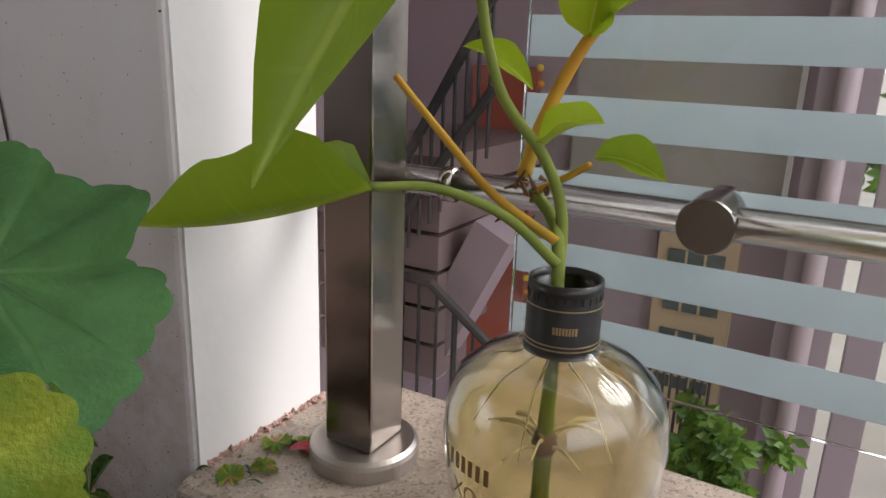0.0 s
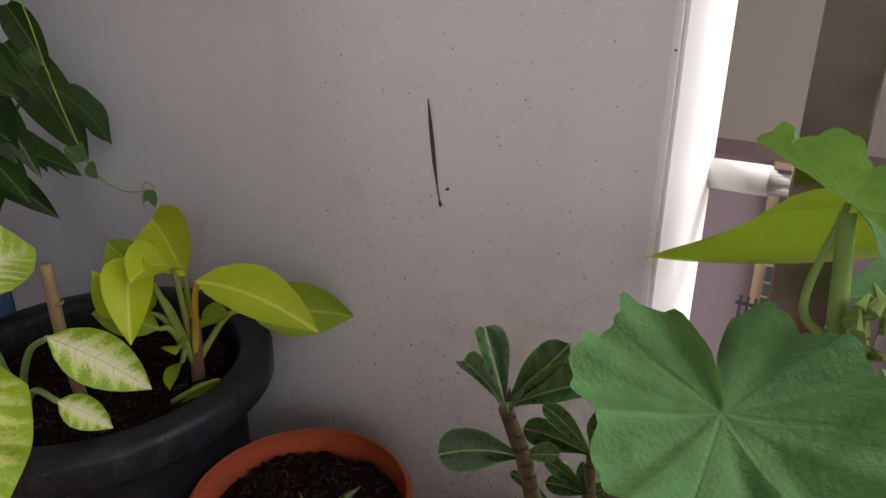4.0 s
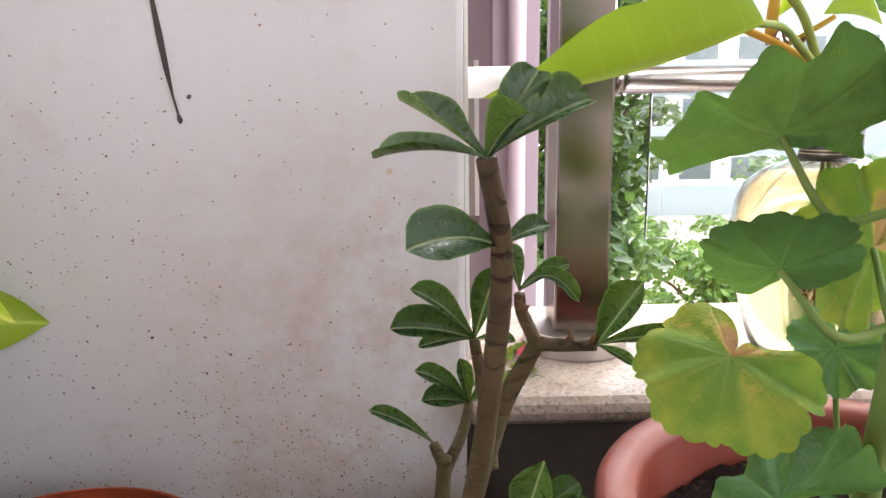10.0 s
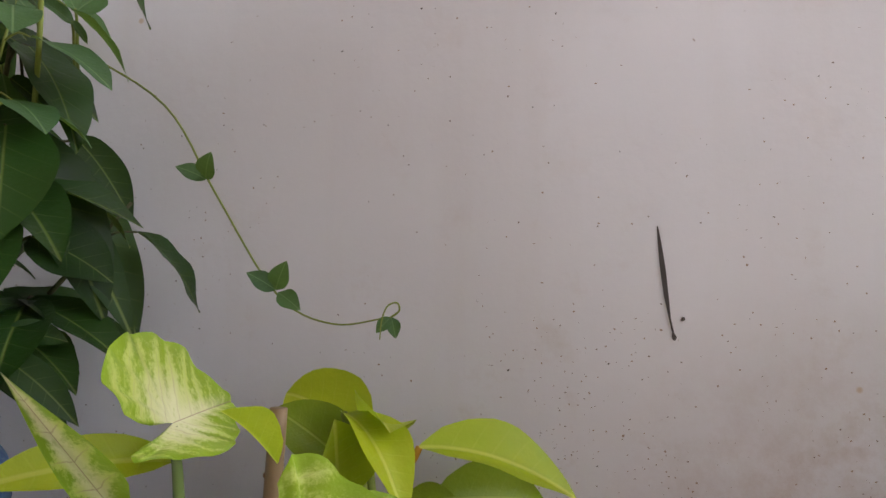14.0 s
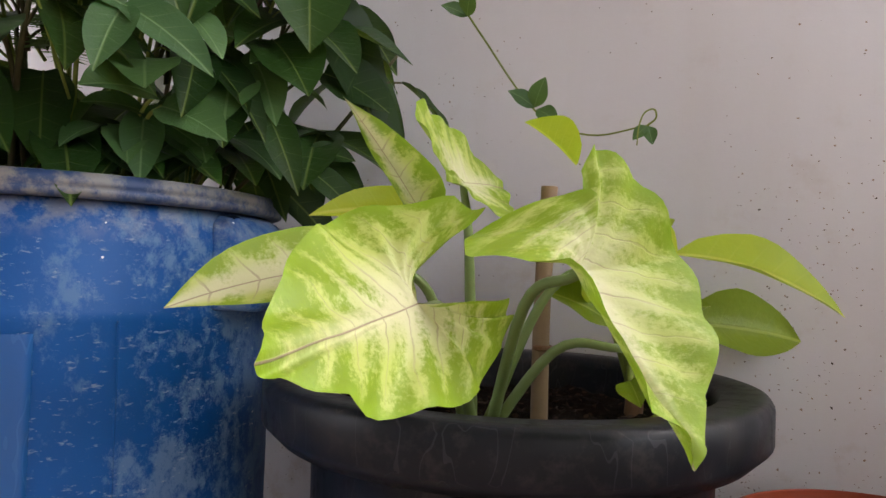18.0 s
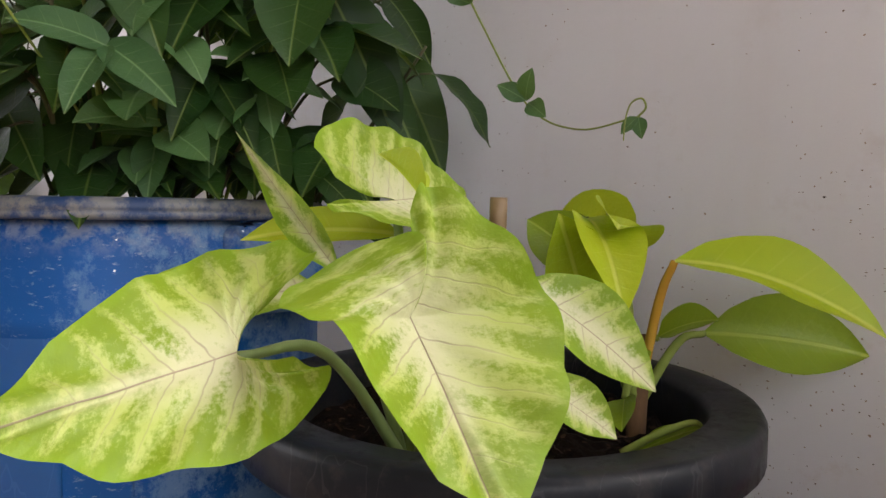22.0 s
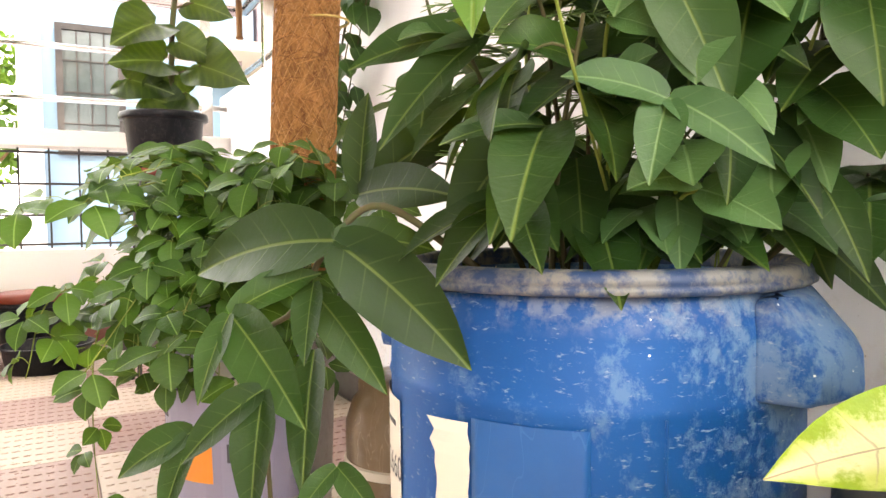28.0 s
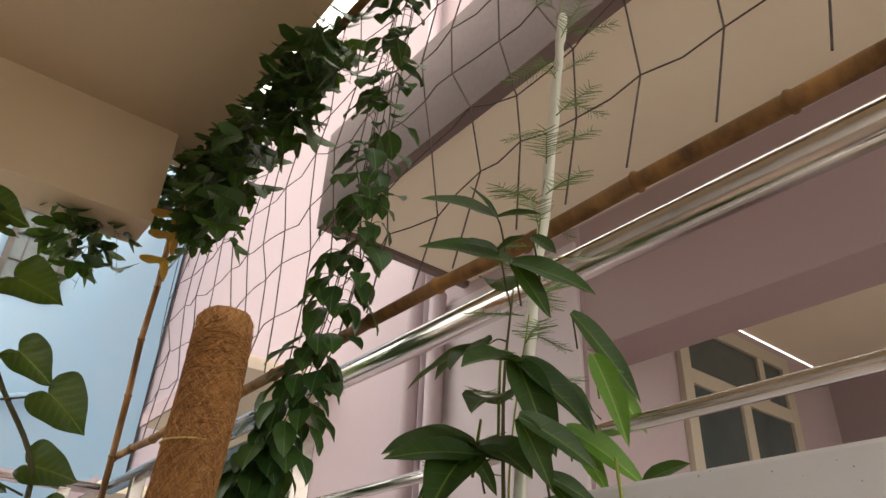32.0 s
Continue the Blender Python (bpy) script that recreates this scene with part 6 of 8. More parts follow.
# ---------------------------------------------------------------- blue drum
DX, DY, DR, DTOP = -1.403, 0.028, 0.186, 0.444
nd = Nodes("scratched_blue_drum_plastic")
dv = nd.coords(world=True)
dx_, dy_, dz_ = nd.xyz(dv)
dc = nd.mix(nd.ramp(nd.noise(dv, 5, 4), 0.3, 0.7), (0.003, 0.055, 0.215), (0.005, 0.088, 0.31))
streak = nd.noise(nd.coords((1, 1, 0.8), True), 30, 9, 0.78)
side = nd.ramp(dy_, -0.16, 0.06, -0.05, 0.10)
worn = nd.ramp(nd.math("ADD", streak, side), 0.53, 0.63, 0, 0.85)
dc = nd.mix(nd.math("MULTIPLY", worn, nd.ramp(dy_, -0.20, 0.02, 0.35, 0.95)), dc, (0.13, 0.225, 0.37))
fine = nd.ramp(nd.noise(nd.coords((1, 1, 3.0), True), 90, 5, 0.7), 0.60, 0.68, 0, 0.55)
dc = nd.mix(fine, dc, (0.32, 0.37, 0.43))
topw = nd.math("MULTIPLY", nd.ramp(dz_, 0.395, 0.415), nd.ramp(nd.noise(dv, 60, 5, 0.7), 0.45, 0.6))
dc = nd.mix(nd.math("MULTIPLY", topw, nd.ramp(nd.noise(dv, 7, 3), 0.40, 0.62, 0.05, 0.5)), dc, (0.30, 0.31, 0.33))
speck = nd.cells(dv, 75)
dc = nd.mix(nd.math("MULTIPLY", nd.math("LESS_THAN", speck.outputs["Distance"], 0.075), nd.math("LESS_THAN", nd.xyz(speck.outputs["Color"])[0], 0.16)), dc, (0.75, 0.76, 0.76))
nd.bump(nd.noise(dv, 120, 4), 0.2, 0.001)
M_DRUM = nd.done(dc, nd.ramp(worn, 0, 0.85, 0.42, 0.65), 0, 0.22)
drum = thing("blue_drum", "scratched blue plastic drum used as a planter, with torn labels", "drum", (DX, DY, FLOOR))
prof = [(0.0005, 0.004), (0.165, 0.004), (0.172, 0.0), (0.181, 0.012), (0.184, 0.05), (DR, 0.12), (DR + 0.001, 0.25), (DR, 0.388), (DR + 0.0015, 0.392), (DR, 0.396), (0.1855, 0.445), (0.183, 0.460), (0.179, 0.468), (0.178, 0.474), (0.170, 0.474), (0.168, 0.44), (0.168, 0.03), (0.0005, 0.03)]
part("body", moved(lathe(prof, 96), DX, DY, FLOOR + 0.001), M_DRUM, drum, "scuffed blue body", True)
nr = Nodes("worn_rim_plastic")
rv = nr.coords(world=True)
M_RIM = nr.done(nr.mix(nr.ramp(nr.noise(rv, 45, 6, 0.7), 0.42, 0.58), (0.014, 0.040, 0.115), nr.mix(nr.noise(rv, 9), (0.26, 0.22, 0.15), (0.06, 0.10, 0.17))), 0.55)
rim = [(0.1785, 0.0), (0.190, 0.0), (0.1935, 0.002), (0.1935, 0.0055), (0.1915, 0.007), (0.1935, 0.0085), (0.1925, 0.013), (0.1905, 0.017), (0.182, 0.0185), (0.172, 0.018), (0.169, 0.015), (0.1695, 0.0)]
part("rim", moved(lathe(rim, 96), DX, DY, DTOP - 0.0185), M_RIM, drum, "worn grey-blue ribbed rim", True)
part("soil", moved(soil_disc(0.1675, 0.395, seed=21), DX, DY, 0), M_SOIL, drum, "dark soil", True)
bm = bmesh.new()
for a, r, z in ((-1.5, 0.184, 0.424), (-1.8, 0.184, 0.346), (44, 0.184, 0.424), (45, 0.184, 0.346), (5, 0.190, 0.420), (40, 0.190, 0.420), (5, 0.222, 0.379), (37, 0.222, 0.380), (4, 0.220, 0.345), (38, 0.224, 0.345), (21, 0.194, 0.422), (21, 0.228, 0.380), (21, 0.230, 0.346)):
    bm.verts.new((DX + r * math.cos(radians(a)), DY + r * math.sin(radians(a)), z))
bmesh.ops.convex_hull(bm, input=bm.verts[:])
bmesh.ops.bevel(bm, geom=bm.edges[:], offset=0.005, segments=3, affect="EDGES", profile=0.6)
handle = part("handle", bm, M_DRUM, drum, "moulded blue carrying handle", True)
h2 = part("handle", handle.data, None, drum, "moulded blue carrying handle")
h2.matrix_basis = Matrix.Translation((DX, DY, 0)) @ Matrix.Rotation(math.pi, 4, "Z") @ Matrix.Translation((-DX, -DY, 0))
for a in (-24, 60, 150):
    pts = [(DX + (DR + 0.0005) * math.cos(radians(a)), DY + (DR + 0.0005) * math.sin(radians(a)), z) for z in (0.0, 0.12, 0.24, 0.34)]
    part("mould_seam", tube(pts, 0.0012, 5), M_DRUM, drum)


def cyl_patch(a0, a1, z0, z1, r, cx, cy, jag=0.0, seed=0, na=14, nz=12, curl=0.0):
    """A thin sheet lying round a cylinder, with edges that can be torn."""
    rng = random.Random(seed)
    bm = bmesh.new()
    rows = []
    for i in range(nz + 1):
        z = z0 + (z1 - z0) * i / nz
        l = a0 + jag * rng.uniform(0, 1)
        rgt = a1 - jag * 0.25 * rng.uniform(0, 1)
        row = []
        for lay in (0, 1):
            for k in range(na + 1):
                a = radians(l + (rgt - l) * k / na)
                rr = r + 0.0006 * lay + curl * (i / nz) ** 3 * (1 - k / na)
                row.append(bm.verts.new((cx + rr * math.cos(a), cy + rr * math.sin(a), z)))
        rows.append(row)
    m = na + 1
    for a, b in zip(rows, rows[1:]):
        for k in range(na):
            bm.faces.new((a[m + k], a[m + k + 1], b[m + k + 1], b[m + k]))
        bm.faces.new((a[0], a[m], b[m], b[0]))
        bm.faces.new((a[m - 1], b[m - 1], b[2 * m - 1], a[2 * m - 1]))
    return bm


M_CLEANBLUE = plastic("clean_blue_patch", (0.004, 0.078, 0.27), (0.006, 0.10, 0.31), 0.4, 0.05, 0.1)
M_PAPER = painted("torn_label_paper", (0.66, 0.62, 0.54), 0.35, 0.8, 70, 0.2, (0.45, 0.36, 0.26), False)
M_PRINT = painted("dark_label_print", (0.04, 0.04, 0.05), 0.1, 0.7, world=False)
RB2 = DR + 0.0018
part("cleaner_patch", cyl_patch(-67.5, -40, 0.02, 0.332, RB2 - 0.0006, DX, DY), M_CLEANBLUE, drum, "unfaded blue rectangle where a label sat", True)
part("torn_paper", cyl_patch(-80, -67.8, 0.02, 0.328, RB2, DX, DY, 3.2, 3, 8, 34, 0.006), M_PAPER, drum, "torn strip of cream paper")
lab = part("label", cyl_patch(-142, -97, 0.03, 0.325, RB2 - 0.0002, DX, DY, 1.5, 5, 16, 16), M_PAPER, drum, "large cream paper label with print")
text_on_cylinder("2660", 0.030, DX, DY, RB2 + 0.0008, 0.255, radians(-103), M_PRINT, lab, "label_print", 0.8)
text_on_cylinder("VA", 0.020, DX, DY, RB2 + 0.0008, 0.170, radians(-101), M_PRINT, lab, "label_print", 0.8)
for k, (z, a0, a1) in enumerate(((0.300, -122, -101), (0.222, -125, -103), (0.205, -125, -99), (0.192, -120, -103), (0.150, -125, -100), (0.138, -124, -106), (0.124, -126, -101), (0.108, -122, -104), (0.094, -125, -102))):
    part("print_line", cyl_patch(a0, a1, z, z + 0.005, RB2 + 0.0005, DX, DY, 0, 0, 10, 1), M_PRINT, lab)

# ---------------------------------------------------------------- vines in the drum
vine = thing("passion_vine", "passion vine with dark three-lobed leaves growing in the drum", "climbing plant", (DX, DY, 0.41))
PA_S = [strip_leaf("narrow_vine_leaf", M_PASS, LEAFLET, 12, 6, 0.05, 0.5, 0.16, 0.02, 0.25 * (k - 1), 6 + k) for k in range(3)]
PEA = [strip_leaf("pea_leaflet", M_PEA, OVAL, 10, 6, 0.05, 0.5, 0.12, 0.015, 0.2 * (k - 1), 11 + k) for k in range(3)]
# large lobed leaves over the rim: base, lobe tips, upper side, half width
for k, (b, tips, up, half) in enumerate((((-1.396, -0.227, 0.464), ((-1.329, -0.146, 0.368), (-1.532, -0.303, 0.432), (-1.390, -0.142, 0.454)), (0.55, -0.75, 0.35), 0.22),
                        ((-1.432, -0.297, 0.409), ((-1.355, -0.264, 0.335), (-1.417, -0.229, 0.438), (-1.417, -0.325, 0.346)), (0.55, -0.75, 0.35), 0.22),
                        ((-1.383, -0.286, 0.360), ((-1.358, -0.303, 0.275), (-1.408, -0.339, 0.308)), (0.55, -0.75, 0.35), 0.21),
                        ((-1.426, -0.326, 0.325), ((-1.422, -0.351, 0.263), (-1.463, -0.376, 0.287)), (0.55, -0.75, 0.35), 0.22),
                        ((-1.369, -0.237, 0.300), ((-1.330, -0.219, 0.267), (-1.372, -0.270, 0.263)), (0.55, -0.75, 0.35), 0.22),
                        ((-1.436, -0.225, 0.416), ((-1.391, -0.186, 0.341),), (0.55, -0.75, 0.35), 0.20),
                        ((-1.415, -0.237, 0.379), ((-1.380, -0.260, 0.276),), (0.55, -0.75, 0.35), 0.16),
                        ((-1.420, -0.235, 0.431), ((-1.398, -0.251, 0.370),), (0.55, -0.75, 0.35), 0.22),
                        ((-1.492, -0.166, 0.502), ((-1.481, -0.160, 0.594), (-1.471, -0.030, 0.584), (-1.374, -0.126, 0.496)), (0.60, -0.75, 0.30), 0.20),
                        ((-1.291, -0.107, 0.545), ((-1.208, -0.194, 0.467), (-1.289, -0.194, 0.527)), (0.50, -0.45, 0.75), 0.19),
                        ((-1.230, -0.060, 0.650), ((-1.189, -0.041, 0.548),), (0.70, -0.65, 0.25), 0.24), ((-1.268, 0.109, 0.515), ((-1.218, 0.114, 0.422),), (0.80, -0.50, 0.30), 0.20),
                        ((-1.30, 0.17, 0.48), ((-1.238, 0.242, 0.387),), (0.80, -0.50, 0.35), 0.16), ((-1.24, 0.22, 0.62), ((-1.19, 0.27, 0.47),), (0.80, -0.50, 0.35), 0.20),
                        ((-1.20, 0.12, 0.64), ((-1.15, 0.165, 0.49), (-1.14, 0.07, 0.60)), (0.75, -0.50, 0.45), 0.20), ((-1.33, -0.08, 0.56), ((-1.36, -0.15, 0.46),), (0.5, -0.8, 0.3), 0.24),
                        ((-1.35, -0.12, 0.62), ((-1.43, -0.20, 0.60), (-1.37, -0.20, 0.53), (-1.30, -0.18, 0.61)), (0.5, -0.7, 0.5), 0.2))):
    lobes(vine, b, tips, up, half, M_PASS, None, 0.10, 0.30, 20 + k)
# leaves up the stake and on the right-hand shoots
for k, (b, tips, up, half, m) in enumerate((((-1.519, 0.179, 1.113), ((-1.554, 0.056, 1.083), (-1.459, 0.060, 1.002), (-1.394, 0.156, 1.047)), (0.55, -0.45, 0.70), 0.22, M_PASS),
                        ((-1.414, 0.151, 1.191), ((-1.384, 0.040, 1.145), (-1.355, 0.146, 1.061), (-1.343, 0.207, 1.096)), (0.55, -0.40, 0.72), 0.20, M_PASS), ((-1.30, 0.16, 1.17), ((-1.264, 0.163, 1.06),), (0.75, -0.50, 0.40), 0.14, M_PASS_L),
                        ((-1.182, 0.042, 0.943), ((-1.192, -0.004, 0.930), (-1.157, 0.027, 0.863), (-1.136, 0.062, 0.910)), (0.60, -0.50, 0.62), 0.22, M_PASS), ((-1.185, 0.029, 0.877), ((-1.174, 0.150, 0.821), (-1.210, 0.209, 0.881), (-1.190, -0.025, 0.870), (-1.15, 0.03, 0.83)), (0.65, -0.45, 0.62), 0.15, M_PASS),
                        ((-1.185, 0.05, 0.91), ((-1.101, 0.117, 0.882),), (0.6, -0.5, 0.65), 0.15, M_PASS), ((-1.569, -0.020, 0.953), ((-1.623, -0.125, 0.930), (-1.675, -0.097, 1.014), (-1.60, -0.09, 0.90)), (0.5, -0.6, 0.6), 0.19, M_PASS_L),
                        ((-1.512, 0.015, 0.925), ((-1.441, -0.056, 0.886), (-1.54, -0.05, 0.91)), (0.5, -0.5, 0.7), 0.22, M_PASS), ((-1.330, -0.045, 0.762), ((-1.374, -0.107, 0.732), (-1.392, -0.142, 0.741), (-1.366, -0.122, 0.790)), (0.45, -0.55, 0.70), 0.24, M_PASS),
                        ((-1.311, -0.031, 0.803), ((-1.305, 0.013, 0.724), (-1.336, -0.067, 0.786), (-1.319, -0.055, 0.830)), (0.55, -0.60, 0.58), 0.26, M_PASS), ((-1.302, 0.022, 0.740), ((-1.345, -0.040, 0.670),), (0.55, -0.65, 0.50), 0.34, M_PASS),
                        ((-1.253, 0.090, 0.770), ((-1.221, 0.145, 0.777), (-1.21, 0.13, 0.72)), (0.6, -0.6, 0.5), 0.24, M_PASS), ((-1.239, 0.138, 0.730), ((-1.205, 0.215, 0.674),), (0.65, -0.55, 0.5), 0.22, M_PASS),
                        ((-1.285, -0.018, 0.863), ((-1.289, -0.008, 0.826), (-1.300, -0.035, 0.865), (-1.268, 0.012, 0.858)), (0.55, -0.6, 0.58), 0.30, M_PASS_L), ((-1.275, 0.020, 0.801), ((-1.275, 0.042, 0.765), (-1.301, -0.014, 0.803), (-1.262, 0.048, 0.807), (-1.304, -0.007, 0.775)), (0.55, -0.6, 0.58), 0.28, M_PASS_L),
                        ((-1.295, 0.025, 0.717), ((-1.306, 0.033, 0.665), (-1.312, -0.004, 0.739), (-1.280, 0.064, 0.700)), (0.55, -0.6, 0.58), 0.28, M_PASS_L), ((-1.278, 0.033, 0.762), ((-1.285, 0.040, 0.720),), (0.6, -0.65, 0.45), 0.36, M_PASS_L))):
    lobes(vine, b, tips, up, half, m, None, 0.10, 0.35, 140 + k)
for pts in ([(-1.55, 0.20, 1.08), (-1.50, 0.17, 1.14), (-1.519, 0.179, 1.113)], [(-1.50, 0.2, 1.1), (-1.45, 0.16, 1.21), (-1.414, 0.151, 1.191)], [(-1.20, 0.13, 0.60), (-1.17, 0.09, 0.78), (-1.185, 0.029, 0.877), (-1.182, 0.042, 0.943), (-1.20, 0.06, 1.02)],
            [(-1.40, 0.05, 0.80), (-1.48, 0.03, 0.86), (-1.569, -0.020, 0.953)], [(-1.29, 0.03, 0.60), (-1.295, 0.025, 0.717), (-1.278, 0.025, 0.80), (-1.285, -0.018, 0.863)]):
    stalk(vine, pts, 0.0022, 0.0014, M_STEM_G, "stem", 6)
# fresh leaves on the near runner
lobes(vine, (-1.104, -0.277, 0.631), [(-1.105, -0.281, 0.545), (-1.094, -0.256, 0.612), (-1.118, -0.302, 0.634)], (0.45, -0.80, 0.35), 0.23, M_PASS_L, None, 0.05, 0.35, 60)
lobes(vine, (-1.100, -0.268, 0.655), [(-1.110, -0.284, 0.668), (-1.088, -0.258, 0.650)], (0.2, -0.7, 0.7), 0.26, M_PASS_L, None, 0.1, 0.4, 61)
stalk(vine, [(-1.36, -0.12, 0.44), (-1.385, -0.19, 0.49), (-1.409, -0.224, 0.462), (-1.44, -0.245, 0.408), (-1.475, -0.262, 0.374), (-1.46, -0.262, 0.25)], 0.0032, 0.002, M_STEM_D, "stem", 7)
stalk(vine, [(-1.28, -0.06, 0.50), (-1.21, -0.16, 0.60), (-1.15, -0.225, 0.648), (-1.100, -0.268, 0.660), (-1.104, -0.277, 0.632)], 0.0012, 0.0007, M_STEM_G, "runner", 6)
STAKE = [(-1.50, 0.21, 0.40), (-1.51, 0.235, 0.90), (-1.53, 0.30, 1.35), (-1.55, 0.356, 1.56), (-1.50, 0.352, 1.84), (-1.47, 0.345, 2.0)]
part("support_pole", tube(curve_pts(STAKE, 8), 0.009, 10, lump=0.25), painted("pale_string_wrapped_stake", (0.62, 0.63, 0.55), 0.3, 0.9, 120, 0.6, world=False), vine, "stake wrapped in pale string", True)
rng = random.Random(41)
EYE_WAY = Vector((0.62, -0.72, 0.25))


def shoot(parent, pts, meshes, every, size, spread, seed, stem_mat, r=0.003, hang=0.6, out=EYE_WAY, wide=(0.85, 1.15), low=-9.0):
    """A stem with leaves left and right of it, tips out and down."""
    rg = random.Random(seed)
    line = curve_pts(pts, 12)
    stalk(parent, pts, r, r * 0.5, stem_mat, "stem", 6, 8)
    length = sum((b - a).length for a, b in zip(line, line[1:]))
    n = max(2, int(length / every))
    for i in range(n):
        f = (i + rg.uniform(0.1, 0.9)) / n
        p = line[min(len(line) - 1, int(f * (len(line) - 1)))]
        a = 2.4 * i + rg.uniform(-0.5, 0.5)
        d = Vector((math.cos(a), math.sin(a), 0)) * 0.8 + Vector(out) * rg.uniform(0.1, 0.9)
        d.z = 0
        d.normalize()
        s = rg.uniform(*size)
        b = p + d * spread * rg.uniform(0.5, 1.1) + Vector((0, 0, rg.uniform(-0.2, 0.6) * spread))
        dirn = (d * rg.uniform(0.5, 1.0) + Vector((0, 0, -hang * rg.uniform(0.4, 1.4)))).normalized()
        if b.z + dirn.z * s < low:
            b.z = max(b.z, low + 0.03)
            dirn.z = max(dirn.z, (low - b.z) / s)
        up = Vector((d.x, d.y, 0.55)) + Vector(out) * 0.35
        put_leaf(meshes[rg.randrange(len(meshes))], parent, b, b + dirn * s, up, rg.uniform(*wide))
        if spread > 0.02:
            stalk(parent, [p, p.lerp(b, 0.5) + Vector((0, 0, spread * 0.15)), b], r * 0.5, r * 0.35, stem_mat, "leaf_stalk", 5, 3)


BUNCH = []
for k in range(3):
    bm = bmesh.new()
    bm.loops.layers.uv.new("blade")
    bm.loops.layers.uv.new("ring")
    for q, (tx, ty) in enumerate(((0, 1), (0.62, 0.62 + 0.1 * k), (-0.66, 0.58))):
        blade_into(bm, (0, 0, 0.004 * q), (tx, ty, -0.12 - 0.06 * k), (0, 0, 1), 0.21, LEAFLET, 0.10, 0.35, 10, 6, 0.08, 30 + 3 * k + q)
    BUNCH.append(leaf_from(bm, "lobed_vine_leaf", M_PASS))
MIX = PA_S + BUNCH
for k, pts in enumerate(([(-1.42, 0.02, 0.40), (-1.40, -0.02, 0.60), (-1.42, 0.04, 0.78)], [(-1.33, 0.03, 0.40), (-1.28, 0.02, 0.58), (-1.27, 0.06, 0.80)], [(-1.40, 0.10, 0.40), (-1.42, 0.16, 0.62), (-1.47, 0.20, 0.84)],
                         [(-1.47, 0.06, 0.40), (-1.54, 0.06, 0.62), (-1.56, 0.10, 0.84)], [(-1.30, 0.10, 0.40), (-1.24, 0.13, 0.62), (-1.26, 0.18, 0.90)], [(-1.36, -0.05, 0.40), (-1.31, -0.08, 0.52), (-1.27, -0.09, 0.62)],
                         [(-1.30, 0.14, 0.40), (-1.22, 0.19, 0.52), (-1.17, 0.22, 0.60)], [(-1.46, 0.0, 0.42), (-1.50, -0.05, 0.56), (-1.52, -0.08, 0.70)])):
    shoot(vine, pts, MIX, 0.042, (0.085, 0.13), 0.045, 50 + k, M_STEM_D, low=0.455)
for k, pts in enumerate(([(-1.42, 0.14, 0.66), (-1.40, 0.13, 0.80), (-1.38, 0.13, 0.94)], [(-1.33, 0.15, 0.66), (-1.30, 0.14, 0.78), (-1.29, 0.14, 0.90)], [(-1.46, 0.08, 0.62), (-1.46, 0.09, 0.74), (-1.45, 0.10, 0.84)])):
    shoot(vine, pts, MIX, 0.030, (0.07, 0.115), 0.035, 210 + k, M_STEM_D, 0.0022)
shoot(vine, [(-1.50, 0.21, 1.0), (-1.51, 0.22, 1.2), (-1.51, 0.24, 1.36)], PA_S + BUNCH[:1], 0.055, (0.10, 0.14), 0.04, 71, M_STEM_D, hang=0.5)
pea = thing("butterfly_pea", "soft green twining vine with rounded leaflets in the blue drum", "climbing plant", (-1.25, 0.0, 0.41))
for k, (b, tips) in enumerate((((-1.209, -0.074, 0.554), ((-1.245, -0.13, 0.569), (-1.189, -0.11, 0.498), (-1.152, -0.048, 0.507))), ((-1.257, -0.014, 0.498), ((-1.234, -0.034, 0.439), (-1.219, 0.023, 0.466), (-1.266, -0.062, 0.496))),
                                ((-1.215, 0.060, 0.560), ((-1.180, 0.050, 0.495), (-1.185, 0.105, 0.535), (-1.205, 0.005, 0.560))), ((-1.225, 0.02, 0.640), ((-1.165, -0.02, 0.600), (-1.180, 0.06, 0.610), (-1.225, -0.05, 0.650))), ((-1.29, -0.02, 0.66), ((-1.24, -0.09, 0.61), (-1.23, -0.01, 0.64), (-1.30, -0.10, 0.67))))):
    lobes(pea, b, tips, (0.60, -0.55, 0.60), 0.25, M_PEA, None, 0.10, 0.30, 80 + k)
for k, (b, tips) in enumerate((((-1.246, 0.092, 0.785), ((-1.249, 0.068, 0.815), (-1.223, 0.111, 0.828))), ((-1.240, 0.104, 0.779), ((-1.221, 0.153, 0.747), (-1.238, 0.10, 0.735))), ((-1.231, 0.078, 0.863), ((-1.249, 0.040, 0.869), (-1.222, 0.098, 0.85))), ((-1.20, 0.17, 0.76), ((-1.195, 0.20, 0.79), (-1.195, 0.215, 0.75))))):
    lobes(pea, b, tips, (0.60, -0.60, 0.50), 0.36, M_PEA, None, 0.06, 0.25, 180 + k)
for k, pts in enumerate(([(-1.30, 0.0, 0.41), (-1.24, -0.02, 0.58), (-1.23, -0.01, 0.70)], [(-1.28, 0.05, 0.41), (-1.21, 0.08, 0.62), (-1.19, 0.10, 0.76)])):
    shoot(pea, pts, PEA, 0.018, (0.048, 0.075), 0.032, 90 + k, M_STEM_G, 0.0018, 0.5, wide=(1.0, 1.5), low=0.46)
